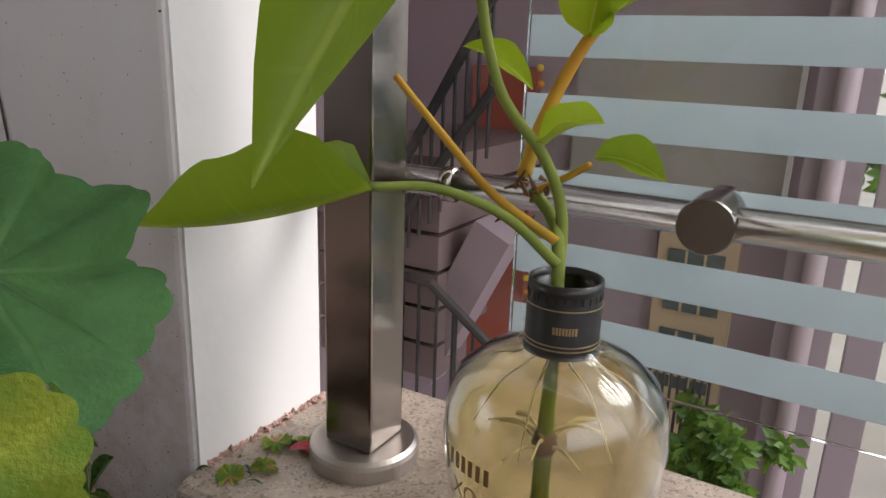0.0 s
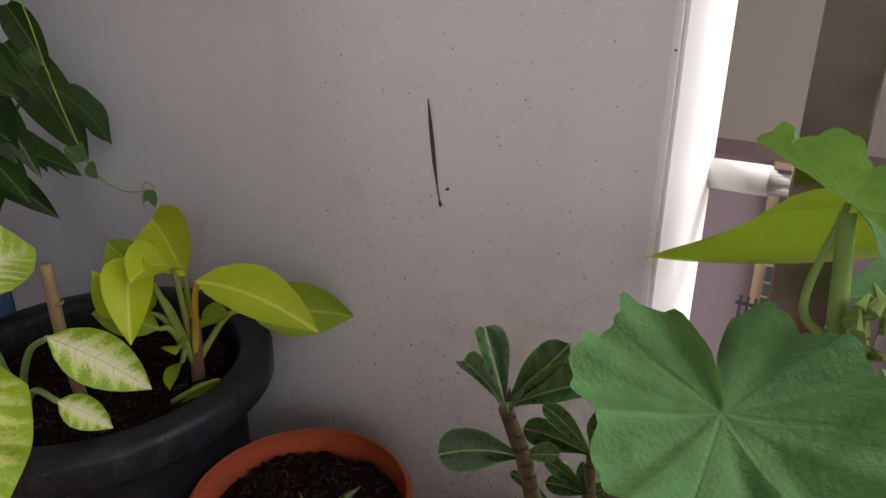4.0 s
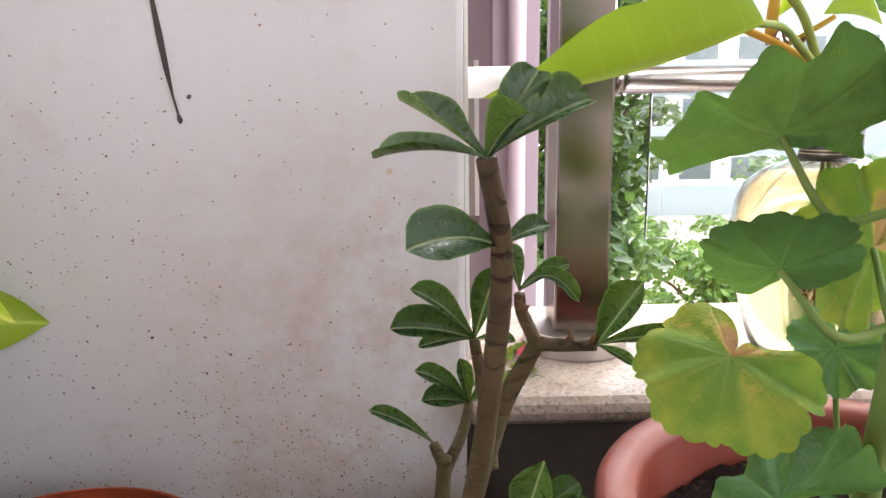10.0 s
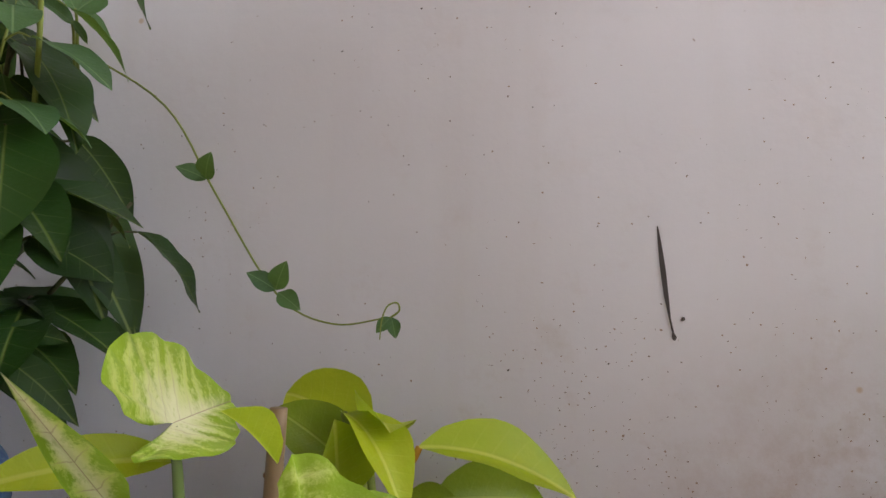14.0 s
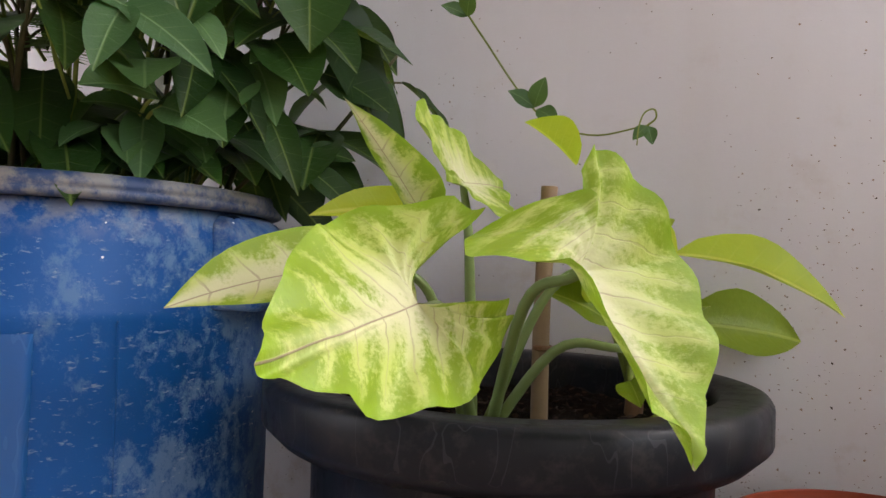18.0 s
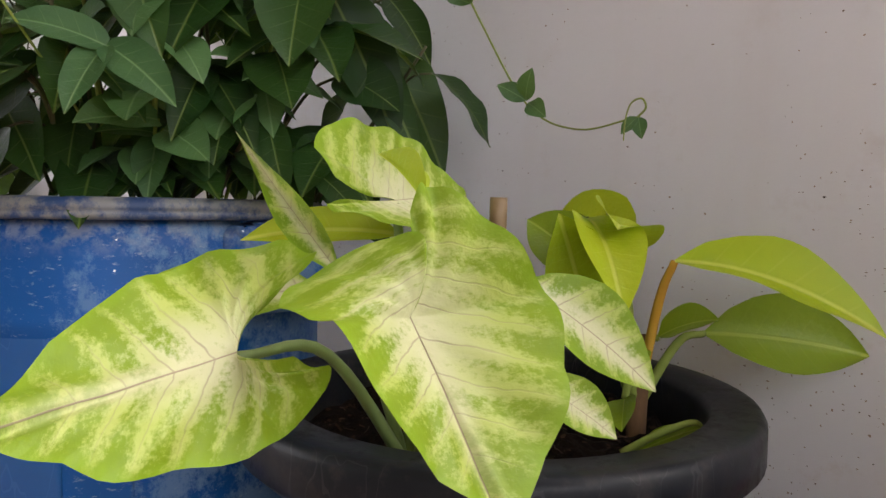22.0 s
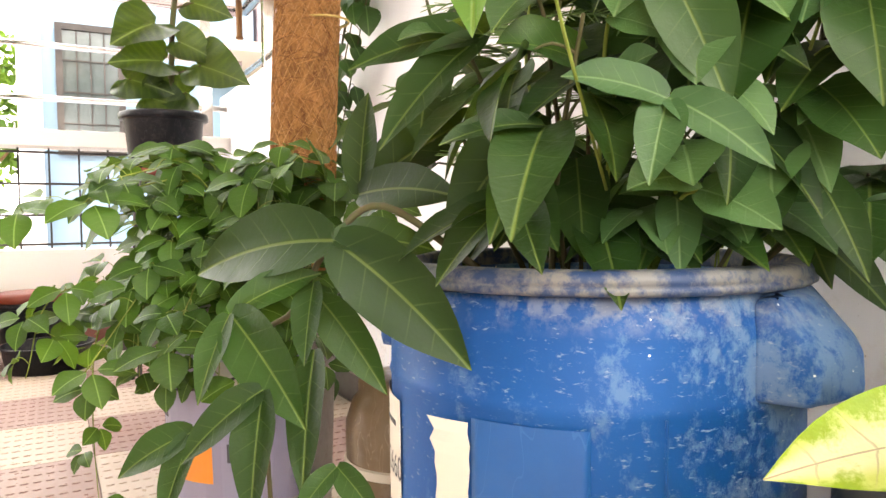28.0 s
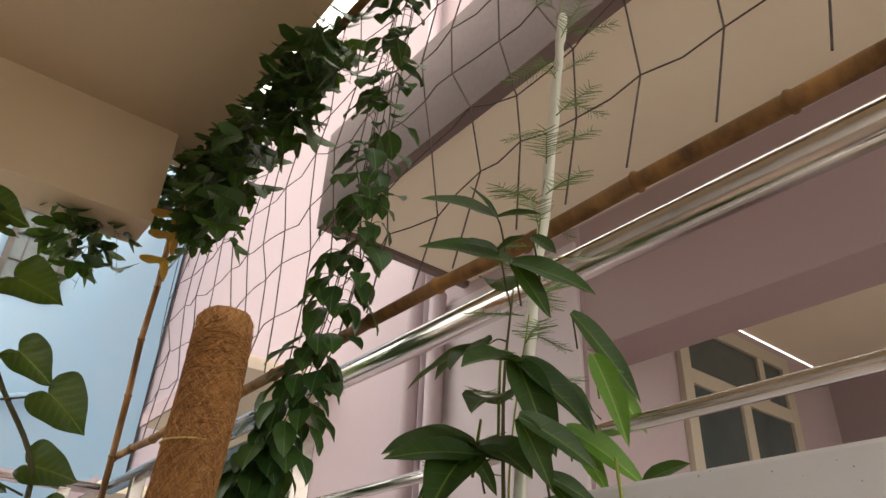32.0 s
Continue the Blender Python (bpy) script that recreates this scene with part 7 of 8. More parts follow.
# leaves over the wall, from the joint to the lobe tips: kind 0 lobed vine, 1 soft twining vine, 2 fresh growth
HIGH_LEAVES = (((-1.195, -0.076, 0.718), ((-1.203, -0.097, 0.733), (-1.182, -0.046, 0.703), (-1.203, -0.071, 0.681)), 0.27, 2),
               ((-1.260, 0.013, 0.768), ((-1.267, 0.024, 0.722),), 0.36, 2),
               ((-1.272, 0.011, 0.775), ((-1.292, -0.026, 0.776),), 0.25, 2),
               ((-1.295, 0.007, 0.865), ((-1.308, -0.020, 0.875), (-1.303, 0.008, 0.834), (-1.269, 0.056, 0.860)), 0.26, 2),
               ((-1.286, 0.029, 0.896), ((-1.296, 0.002, 0.913), (-1.271, 0.054, 0.896), (-1.279, 0.030, 0.917)), 0.26, 2),
               ((-1.217, 0.042, 0.780), ((-1.190, 0.070, 0.816), (-1.230, 0.014, 0.789)), 0.36, 1),
               ((-1.211, 0.054, 0.775), ((-1.199, 0.131, 0.745),), 0.24, 1),
               ((-1.212, 0.056, 0.768), ((-1.215, 0.070, 0.732),), 0.30, 1),
               ((-1.239, 0.043, 0.866), ((-1.228, 0.075, 0.839), (-1.252, 0.018, 0.869)), 0.36, 1),
               ((-1.175, 0.136, 0.736), ((-1.189, 0.107, 0.747), (-1.171, 0.151, 0.723)), 0.28, 1),
               ((-1.172, 0.135, 0.747), ((-1.179, 0.110, 0.776),), 0.30, 1),
               ((-1.254, 0.145, 0.858), ((-1.250, 0.182, 0.797), (-1.235, 0.176, 0.863)), 0.24, 0),
               ((-1.295, -0.085, 0.763), ((-1.306, -0.150, 0.727), (-1.319, -0.177, 0.735), (-1.294, -0.156, 0.779)), 0.19, 0),
               ((-1.250, -0.036, 0.736), ((-1.270, -0.083, 0.678),), 0.30, 0),
               ((-1.321, -0.021, 0.750), ((-1.340, -0.038, 0.716),), 0.28, 0),
               ((-1.395, 0.039, 0.824), ((-1.366, 0.077, 0.727), (-1.404, -0.023, 0.794), (-1.385, -0.010, 0.836)), 0.20, 0),
               ((-1.427, 0.069, 0.906), ((-1.473, -0.003, 0.886),), 0.22, 0),
               ((-1.464, 0.056, 0.884), ((-1.496, 0.009, 0.864),), 0.26, 0),
               ((-1.330, -0.082, 0.715), ((-1.350, -0.152, 0.662), (-1.323, -0.103, 0.659), (-1.310, -0.080, 0.659)), 0.14, 0),
               ((-1.227, 0.055, 0.718), ((-1.218, 0.092, 0.675),), 0.26, 0),
               ((-1.278, 0.059, 0.739), ((-1.275, 0.082, 0.704),), 0.28, 0),
               ((-1.217, 0.008, 0.681), ((-1.208, 0.034, 0.659),), 0.28, 2),
               ((-1.202, 0.036, 0.677), ((-1.195, 0.058, 0.657), (-1.211, 0.030, 0.659)), 0.30, 1),
               ((-1.477, 0.139, 1.086), ((-1.534, 0.046, 1.072), (-1.521, 0.090, 1.030), (-1.471, 0.172, 1.041), (-1.439, 0.209, 1.079)), 0.19, 0),
               ((-1.284, 0.029, 1.066), ((-1.280, 0.067, 1.005), (-1.254, 0.103, 1.024)), 0.19, 0),
               ((-1.296, 0.071, 1.023), ((-1.273, 0.126, 0.995), (-1.284, 0.112, 0.983)), 0.17, 0),
               ((-1.326, 0.100, 0.861), ((-1.313, 0.140, 0.828), (-1.333, 0.115, 0.808)), 0.25, 0),
               ((-1.444, 0.149, 1.013), ((-1.435, 0.181, 0.982), (-1.474, 0.107, 0.995)), 0.24, 0),
               ((-1.384, 0.102, 0.905), ((-1.376, 0.143, 0.850), (-1.415, 0.068, 0.866)), 0.25, 0),
               ((-1.253, 0.166, 0.736), ((-1.238, 0.206, 0.708), (-1.269, 0.154, 0.704)), 0.26, 0),
               ((-1.306, 0.122, 0.805), ((-1.297, 0.162, 0.757), (-1.328, 0.105, 0.762)), 0.26, 0),
               ((-1.205, 0.111, 0.682), ((-1.192, 0.146, 0.658),), 0.25, 0),
               ((-1.387, 0.120, 1.308), ((-1.324, 0.204, 1.268), (-1.439, 0.010, 1.310), (-1.370, 0.170, 1.240)), 0.20, 0),
               ((-1.393, 0.101, 1.320), ((-1.352, 0.110, 1.326), (-1.404, 0.050, 1.317)), 0.30, 0),
               ((-1.377, 0.086, 1.357), ((-1.415, -0.008, 1.362), (-1.328, 0.117, 1.351), (-1.372, 0.034, 1.378)), 0.18, 0),
               ((-1.359, 0.128, 1.337), ((-1.336, 0.148, 1.310),), 0.30, 0),
               ((-1.413, 0.155, 1.192), ((-1.414, 0.217, 1.086), (-1.438, 0.088, 1.186), (-1.371, 0.246, 1.115)), 0.20, 0),
               ((-1.462, 0.312, 1.326), ((-1.435, 0.425, 1.207),), 0.13, 0),
               ((-1.470, 0.365, 1.261), ((-1.447, 0.448, 1.168), (-1.434, 0.390, 1.245)), 0.17, 2),
               ((-1.532, 0.365, 1.176), ((-1.477, 0.475, 1.100), (-1.515, 0.437, 1.087)), 0.18, 2),
               ((-1.489, 0.486, 1.111), ((-1.423, 0.512, 1.134),), 0.22, 0))
for k, (b, tips, half, kind) in enumerate(HIGH_LEAVES):
    owner = pea if kind == 1 else vine
    lobes(owner, b, tips, (0.55, -0.62, 0.50), half, (M_PASS, M_PEA, M_PASS_L)[kind], None, 0.08, 0.30, 500 + k)
    b = Vector(b)
    foot = Vector((b.x - 0.03, b.y + 0.045, b.z - 0.035))
    stalk(owner, [foot, foot.lerp(b, 0.6) + Vector((0, 0, 0.01)), b], 0.0016, 0.0011, M_STEM_D if kind == 0 else M_STEM_G, "leaf_stalk", 5)
for pts in ([(-1.42, 0.10, 0.60), (-1.40, 0.07, 0.74), (-1.37, 0.06, 0.90)], [(-1.34, 0.08, 0.55), (-1.30, 0.05, 0.70), (-1.29, 0.06, 0.88), (-1.25, 0.09, 0.98)], [(-1.30, 0.10, 0.6), (-1.24, 0.11, 0.75), (-1.22, 0.12, 0.9)]):
    stalk(vine, pts, 0.0022, 0.0014, M_STEM_D, "stem", 6)
# leaves that face out over the drum's rim: base, tip, half width, kind (0 lobed vine, 1 soft twining vine)
OVER_RIM = (((-1.175, 0.077, 0.636), (-1.14, 0.038, 0.547), 0.34, 0),
               ((-1.234, 0.043, 0.658), (-1.196, -0.033, 0.549), 0.25, 0),
               ((-1.193, 0.128, 0.56), (-1.137, 0.154, 0.525), 0.40, 0),
               ((-1.204, 0.158, 0.602), (-1.13, 0.176, 0.476), 0.13, 0),
               ((-1.199, 0.064, 0.572), (-1.144, 0.044, 0.515), 0.38, 0),
               ((-1.223, 0.033, 0.526), (-1.188, 0.0, 0.469), 0.30, 0),
               ((-1.232, -0.025, 0.507), (-1.225, -0.093, 0.497), 0.30, 1),
               ((-1.229, -0.022, 0.499), (-1.172, -0.012, 0.471), 0.32, 1),
               ((-1.297, -0.104, 0.545), (-1.29, -0.193, 0.528), 0.14, 0),
               ((-1.296, -0.104, 0.541), (-1.259, -0.175, 0.463), 0.17, 0),
               ((-1.197, 0.054, 0.513), (-1.148, 0.041, 0.437), 0.17, 0),
               ((-1.187, 0.099, 0.469), (-1.133, 0.118, 0.417), 0.18, 0),
               ((-1.194, 0.111, 0.484), (-1.157, 0.132, 0.478), 0.28, 0),
               ((-1.239, 0.231, 0.663), (-1.178, 0.235, 0.584), 0.20, 0),
               ((-1.308, -0.053, 0.596), (-1.303, -0.14, 0.601), 0.32, 0),
               ((-1.221, -0.021, 0.618), (-1.205, -0.043, 0.575), 0.30, 1),
               ((-1.256, -0.08, 0.616), (-1.217, -0.058, 0.594), 0.30, 1),
               ((-1.249, -0.077, 0.576), (-1.222, -0.069, 0.586), 0.42, 1),
               ((-1.355, -0.106, 0.527), (-1.291, -0.095, 0.455), 0.24, 0),
               ((-1.322, -0.053, 0.526), (-1.281, -0.08, 0.448), 0.26, 0),
               ((-1.384, -0.133, 0.628), (-1.367, -0.185, 0.612), 0.20, 0),
               ((-1.309, -0.102, 0.645), (-1.279, -0.159, 0.601), 0.26, 0),
               ((-1.237, 0.188, 0.633), (-1.177, 0.199, 0.585), 0.16, 0),
               ((-1.190, 0.075, 0.555), (-1.188, 0.025, 0.540), 0.34, 1))
for k, (b, tip, half, soft) in enumerate(OVER_RIM):
    lobes(pea if soft else vine, b, [tip], (0.62, -0.62, 0.48), half, M_PEA if soft else M_PASS, None, 0.10, 0.30, 240 + k)
    b = Vector(b)
    inward = Vector((DX + 0.6 * (b.x - DX), DY + 0.6 * (b.y - DY), max(0.42, b.z - 0.10)))
    stalk(pea if soft else vine, [inward, inward.lerp(b, 0.6) + Vector((0, 0, 0.02)), b], 0.0020, 0.0014, M_STEM_G if soft else M_STEM_D, "leaf_stalk", 5)
# curled tendril across the wall
tend = thing("tendril", "thin green tendril with three small leaves hanging before the wall", "climbing plant", (-1.05, 0.18, 0.6))
stalk(tend, [(-1.22, 0.20, 0.74), (-1.12, 0.185, 0.68), (-1.06, 0.17, 0.60), (-1.0, 0.160, 0.520), (-0.955, 0.163, 0.497), (-0.909, 0.169, 0.503)], 0.0011, 0.0007, M_STEM_G, "stem", 5)
stalk(tend, [(-0.909, 0.169, 0.503), (-0.902, 0.166, 0.508), (-0.903, 0.162, 0.514), (-0.910, 0.160, 0.511), (-0.914, 0.160, 0.500), (-0.915, 0.160, 0.486)], 0.0009, 0.0005, M_STEM_G, "curl", 5)
for b, d in (((-1.0, 0.160, 0.522), (0.012, -0.012, 0.022)), ((-1.0, 0.160, 0.522), (-0.018, -0.015, 0.014)), ((-0.998, 0.160, 0.520), (0.022, -0.008, -0.012)), ((-0.909, 0.169, 0.503), (0.006, -0.006, -0.016)), ((-0.909, 0.169, 0.503), (-0.010, -0.008, -0.012)), ((-1.07, 0.172, 0.612), (0.012, -0.02, 0.018)), ((-1.07, 0.172, 0.612), (-0.02, -0.015, 0.01))):
    put_leaf(PEA[0], tend, b, Vector(b) + Vector(d) * 0.95, (0.3, -0.9, 0.4), 1.2)
# feathery cypress vine
M_FERN = painted("feathery_vine_green", (0.10, 0.19, 0.04), 0.2, 0.7, world=False)
fern = thing("cypress_vine", "feathery cypress vine twining up the string-wrapped stake", "climbing plant", (-1.5, 0.22, 0.5))


def feather(seed):
    rg = random.Random(seed)
    bm = bmesh.new()
    tube([(0, 0, 0), (0, 0.5, 0.03), (0, 1, -0.05)], [0.012, 0.010, 0.004], 4, bm)
    for k in range(13):
        y = 0.12 + 0.068 * k
        l = 0.34 * math.sin(math.pi * (0.12 + 0.85 * k / 13)) + 0.04
        for s in (-1, 1):
            tube([(0, y, 0.02), (s * l, y + 0.16, 0.02 + rg.uniform(-0.05, 0.05))], [0.010, 0.004], 3, bm, False)
    me = as_mesh(bm, "feather_leaf", False)
    me.materials.append(M_FERN)
    return me


FE = [feather(1), feather(2)]
for k, pts in enumerate(([(-1.48, 0.17, 0.45), (-1.56, 0.12, 0.60), (-1.60, 0.16, 0.72), (-1.54, 0.20, 0.84)], [(-1.51, 0.23, 0.85), (-1.52, 0.24, 1.1), (-1.53, 0.30, 1.38)], [(-1.53, 0.30, 1.36), (-1.55, 0.35, 1.58), (-1.50, 0.35, 1.82), (-1.47, 0.345, 2.05)], [(-1.36, -0.02, 0.46), (-1.42, -0.03, 0.62), (-1.45, 0.02, 0.78)], [(-1.55, 0.10, 0.60), (-1.60, 0.06, 0.70), (-1.58, 0.02, 0.80)], [(-1.53, 0.12, 0.55), (-1.55, 0.02, 0.62), (-1.54, -0.02, 0.72)])):
    shoot(fern, pts, FE, 0.032, (0.07, 0.11), 0.012, 110 + k, M_STEM_G, 0.002, 0.1)

# ---------------------------------------------------------------- paint bucket with coir pole and trailing plant
KX, KY, KR, KTOP = -2.12, -0.115, 0.150, 0.365
bucket = thing("paint_bucket", "white plastic paint bucket with a lavender and orange label", "bucket", (KX, KY, FLOOR))
M_BUCKET = plastic("white_bucket_plastic", (0.34, 0.32, 0.29), (0.26, 0.24, 0.20), 0.45, 0.3, 0.1)
kh = KTOP - FLOOR
part("body", moved(lathe([(0.0005, 0.004), (0.125, 0.004), (0.130, 0.0), (0.133, 0.004), (0.147, kh - 0.07), (0.153, kh - 0.068), (0.153, kh - 0.052), (0.148, kh - 0.05), (0.148, kh - 0.02), (0.155, kh - 0.018), (0.156, kh - 0.003), (0.150, kh), (0.144, kh - 0.004), (0.130, 0.02), (0.0005, 0.02)], 64), KX, KY, FLOOR + 0.001), M_BUCKET, bucket, "white tub with a ribbed rim", True)
part("soil", moved(soil_disc(0.143, KTOP - 0.03, seed=33), KX, KY, 0), M_SOIL, bucket, "dark soil", True)
M_LAV = painted("lavender_label", (0.25, 0.23, 0.33), 0.2, 0.5, world=False)
M_VIOLET = painted("dark_violet_label", (0.07, 0.045, 0.13), 0.15, 0.5, world=False)
M_ORANGE = painted("orange_label_print", (0.75, 0.24, 0.02), 0.15, 0.5, world=False)


def cone_patch(a0, a1, z0, z1, dr):
    bm = cyl_patch(a0, a1, z0, z1, 1.0, 0, 0, 0, 0, 12, 6)
    for v in bm.verts:
        a = math.atan2(v.co.y, v.co.x)
        lift = dr + (0.0005 if math.hypot(v.co.x, v.co.y) > 1.0003 else 0)
        rr = 0.133 + 0.014 * (v.co.z - FLOOR) / (kh - 0.07) + lift
        v.co.x, v.co.y = KX + rr * math.cos(a), KY + rr * math.sin(a)
    return bm


klab = part("label", cone_patch(-110, 20, 0.03, 0.285, 0.0012), M_LAV, bucket, "lavender printed label")
part("dark_band", cone_patch(-118, -102, 0.0, 0.285, 0.0022), M_VIOLET, klab)
part("orange_field", cone_patch(-92, -40, 0.065, 0.135, 0.0022), M_ORANGE, klab, "orange picture area")
for a0, a1, z0, z1, m in ((-99, -86, 0.262, 0.272, M_PRINT), (-99, -92, 0.222, 0.250, M_VIOLET), (-90, -85, 0.222, 0.250, M_VIOLET), (-83, -78, 0.222, 0.250, M_VIOLET), (-76, -68, 0.222, 0.250, M_VIOLET), (-99, -80, 0.206, 0.212, M_PRINT), (-99, -74, 0.194, 0.200, M_PRINT),
                          (-98, -90, 0.160, 0.184, M_PRINT), (-88, -80, 0.160, 0.184, M_PRINT), (-35, -5, 0.16, 0.26, M_BUCKET), (-30, -22, 0.10, 0.13, M_PRINT), (-18, -10, 0.10, 0.13, M_PRINT)):
    part("print_bar", cone_patch(a0, a1, z0, z1, 0.0030), m, klab)
part("bail_handle", tube(curve_pts([(KX + 0.157 * math.cos(a), KY + 0.157 * math.sin(a), KTOP - 0.04 - 0.11 * math.sin(math.pi * i / 8)) for i, a in enumerate([radians(-150 + 22.5 * i) for i in range(9)])], 4), 0.002, 6), M_BLACKPAINT, bucket, "thin wire handle")

coir = thing("coir_pole", "tall brown coir moss pole wrapped in cord mesh", "moss pole", (-2.08, -0.02, 0.34))
nc = Nodes("brown_coir_fibre")
cv = nc.coords((1, 1, 1), True)
fib = nc.noise(nc.coords((1, 1, 0.4), True), 70, 6, 0.75)
cc = nc.mix(nc.ramp(fib, 0.35, 0.65), (0.17, 0.070, 0.020), (0.47, 0.235, 0.080))
nc.bump(fib, 1.0, 0.008)
M_COIR = nc.done(cc, 0.95)
AX = [(-2.075, -0.035, 0.33), (-2.085, -0.025, 0.62), (-2.095, -0.005, 0.95), (-2.085, 0.01, 1.25), (-2.085, 0.013, 1.425)]
line = curve_pts(AX, 10)
part("core", tube(line + [line[-1] + Vector((0, 0, 0.012)), line[-1] + Vector((0, 0, 0.018))], [0.054] * len(line) + [0.046, 0.02], 24, lump=0.03, seed=3), M_COIR, coir, "coir fibre column", True)
M_CORD = painted("tan_cord_mesh", (0.50, 0.27, 0.11), 0.3, 0.9, world=False)
for turn in (1, -1):
    for s in range(18):
        pts = []
        for i in range(len(line)):
            a = turn * i * 0.30 + s * 2 * math.pi / 18
            pts.append(line[i] + Vector((math.cos(a), math.sin(a), 0)) * 0.0555)
        part("cord", tube(curve_pts(pts, 2), 0.0005, 4), M_CORD, coir)
rng = random.Random(41)
fv, ff = [], []
for _ in range(5200):
    i0 = rng.uniform(6, len(line) - 3)
    a0, da, di = rng.uniform(0, 6.283), rng.choice((-1, 1)) * rng.uniform(0.25, 0.8), rng.uniform(-1.6, 1.6)
    w = rng.uniform(0.0003, 0.0007)
    base = len(fv)
    for k in range(4):
        f = min(max(i0 + di * k / 3, 0), len(line) - 1.001)
        c0 = line[int(f)].lerp(line[int(f) + 1], f - int(f))
        a = a0 + da * k / 3
        out = Vector((math.cos(a), math.sin(a), 0))
        p = c0 + out * (0.0555 + 0.0012 * math.sin(math.pi * k / 3))
        fv += [p + Vector((0, 0, w)), p + out * w * 1.4, p - Vector((0, 0, w))]
        if k:
            b = base + 3 * (k - 1)
            for q in range(3):
                ff.append((b + q, b + (q + 1) % 3, b + 3 + (q + 1) % 3, b + 3 + q))
fm = bmesh.new()
fvs = [fm.verts.new(p) for p in fv]
for f in ff:
    fm.faces.new([fvs[q] for q in f])
nf = Nodes("loose_coir_fibres")
M_FIBRE = nf.done(nf.mix(nf.island(), (0.16, 0.062, 0.016), (0.52, 0.26, 0.09)), 0.9)
part("fibre_wrap", fm, M_FIBRE, coir, "loose crossing coir fibres")
for z, r in ((1.18, 0.0575), (0.82, 0.0575)):
    part("tie", moved(rot_x(lathe([(r - 0.002, 0), (r, 0.001), (r, 0.003), (r - 0.002, 0.004)], 28), 0.06), -2.09, 0.004, z), painted("straw_tie", (0.5, 0.36, 0.10), 0.2, world=False), coir, "straw-coloured string tie")

trail = thing("trailing_plant", "bushy trailing plant with three-part leaves spilling from a bucket", "potted plant", (KX, KY, KTOP))
TRI_ME = []
for k in range(3):
    bm = bmesh.new()
    me0 = strip_leaf("leaflet", M_TRI, OVAL, 8, 4, 0.05, 0.5, 0.15, 0.02, 0.1, 60 + k)
    for a in (0.0, 1.15, -1.15):
        b = bmesh.new()
        b.from_mesh(me0)
        bmesh.ops.scale(b, verts=b.verts, vec=(0.95, 0.66, 0.62))
        bmesh.ops.translate(b, verts=b.verts, vec=(0, 0.10, 0))
        bmesh.ops.rotate(b, verts=b.verts, cent=(0, 0, 0), matrix=Matrix.Rotation(a, 3, "Z"))
        bmesh.ops.rotate(b, verts=b.verts, cent=(0, 0, 0), matrix=Matrix.Rotation(-0.25 if a == 0 else 0.12, 3, "X"))
        tmp = bpy.data.meshes.new("tmp")
        b.to_mesh(tmp)
        b.free()
        bm.from_mesh(tmp)
        bpy.data.meshes.remove(tmp)
    TRI_ME.append(leaf_from(bm, "three_part_leaf", M_TRI))
rng = random.Random(77)
for k in range(40):
    a = rng.uniform(-2.9, 0.9)
    reach = rng.uniform(0.10, 0.33)
    e = Vector((KX + reach * math.cos(a), KY + reach * math.sin(a) - 0.03, KTOP + rng.uniform(-0.12, 0.22)))
    mid = Vector((KX + 0.4 * reach * math.cos(a), KY + 0.4 * reach * math.sin(a), KTOP + 0.10 + 0.5 * max(0, e.z - KTOP)))
    shoot(trail, [(KX + rng.uniform(-0.06, 0.06), KY + rng.uniform(-0.06, 0.06), KTOP - 0.03), mid, e], TRI_ME, 0.048, (0.065, 0.10), 0.035, 300 + k, M_STEM_G, 0.0018, 0.5, (0.75, -0.5, 0.3))
shoot(trail, [(KX - 0.02, KY - 0.16, KTOP + 0.02), (KX - 0.04, KY - 0.235, KTOP - 0.06), (KX - 0.03, KY - 0.25, KTOP - 0.20), (KX - 0.02, KY - 0.245, KTOP - 0.36)], TRI_ME, 0.045, (0.05, 0.075), 0.02, 340, M_STEM_G, 0.0014, 0.8, (0.75, -0.5, 0.1))
shoot(trail, [(KX, KY - 0.17, KTOP + 0.02), (KX + 0.02, KY - 0.30, KTOP + 0.0), (KX + 0.02, KY - 0.34, KTOP - 0.12)], TRI_ME, 0.032, (0.055, 0.08), 0.03, 341, M_STEM_G, 0.0014, 0.7, (0.75, -0.5, 0.1))

for k in range(12):
    a = -1.5 + 0.17 * k
    r0 = 0.165 + 0.015 * (k % 3)
    q = Vector((KX + r0 * math.cos(a), KY + r0 * math.sin(a), KTOP + 0.02))
    shoot(trail, [(KX + 0.08 * math.cos(a), KY + 0.08 * math.sin(a), KTOP), q, q + Vector((0.012, -0.012, -0.09 - 0.03 * (k % 4)))], TRI_ME, 0.03, (0.055, 0.085), 0.03, 360 + k, M_STEM_G, 0.0015, 0.7, (0.75, -0.5, 0.1))

# brown jar between bucket and drum
jar = thing("plastic_jar", "dusty brown translucent plastic jar standing behind the drum", "jar", (-1.86, 0.06, FLOOR))
part("body", moved(lathe([(0.0005, 0.003), (0.085, 0.003), (0.092, 0.0), (0.095, 0.01), (0.095, 0.10), (0.098, 0.105), (0.098, 0.125), (0.095, 0.13), (0.095, 0.22), (0.085, 0.25), (0.075, 0.262), (0.075, 0.285), (0.0005, 0.286)], 48), -1.86, 0.06, FLOOR + 0.001), plastic("dusty_brown_plastic", (0.16, 0.11, 0.06), (0.28, 0.22, 0.14), 0.35, 0.4, 0.2), jar, smooth=True)
part("band", moved(lathe([(0.0952, 0), (0.0985, 0.002), (0.0985, 0.014), (0.0952, 0.016)], 48), -1.86, 0.06, FLOOR + 0.15), M_PAPER, jar, "pale paper band")

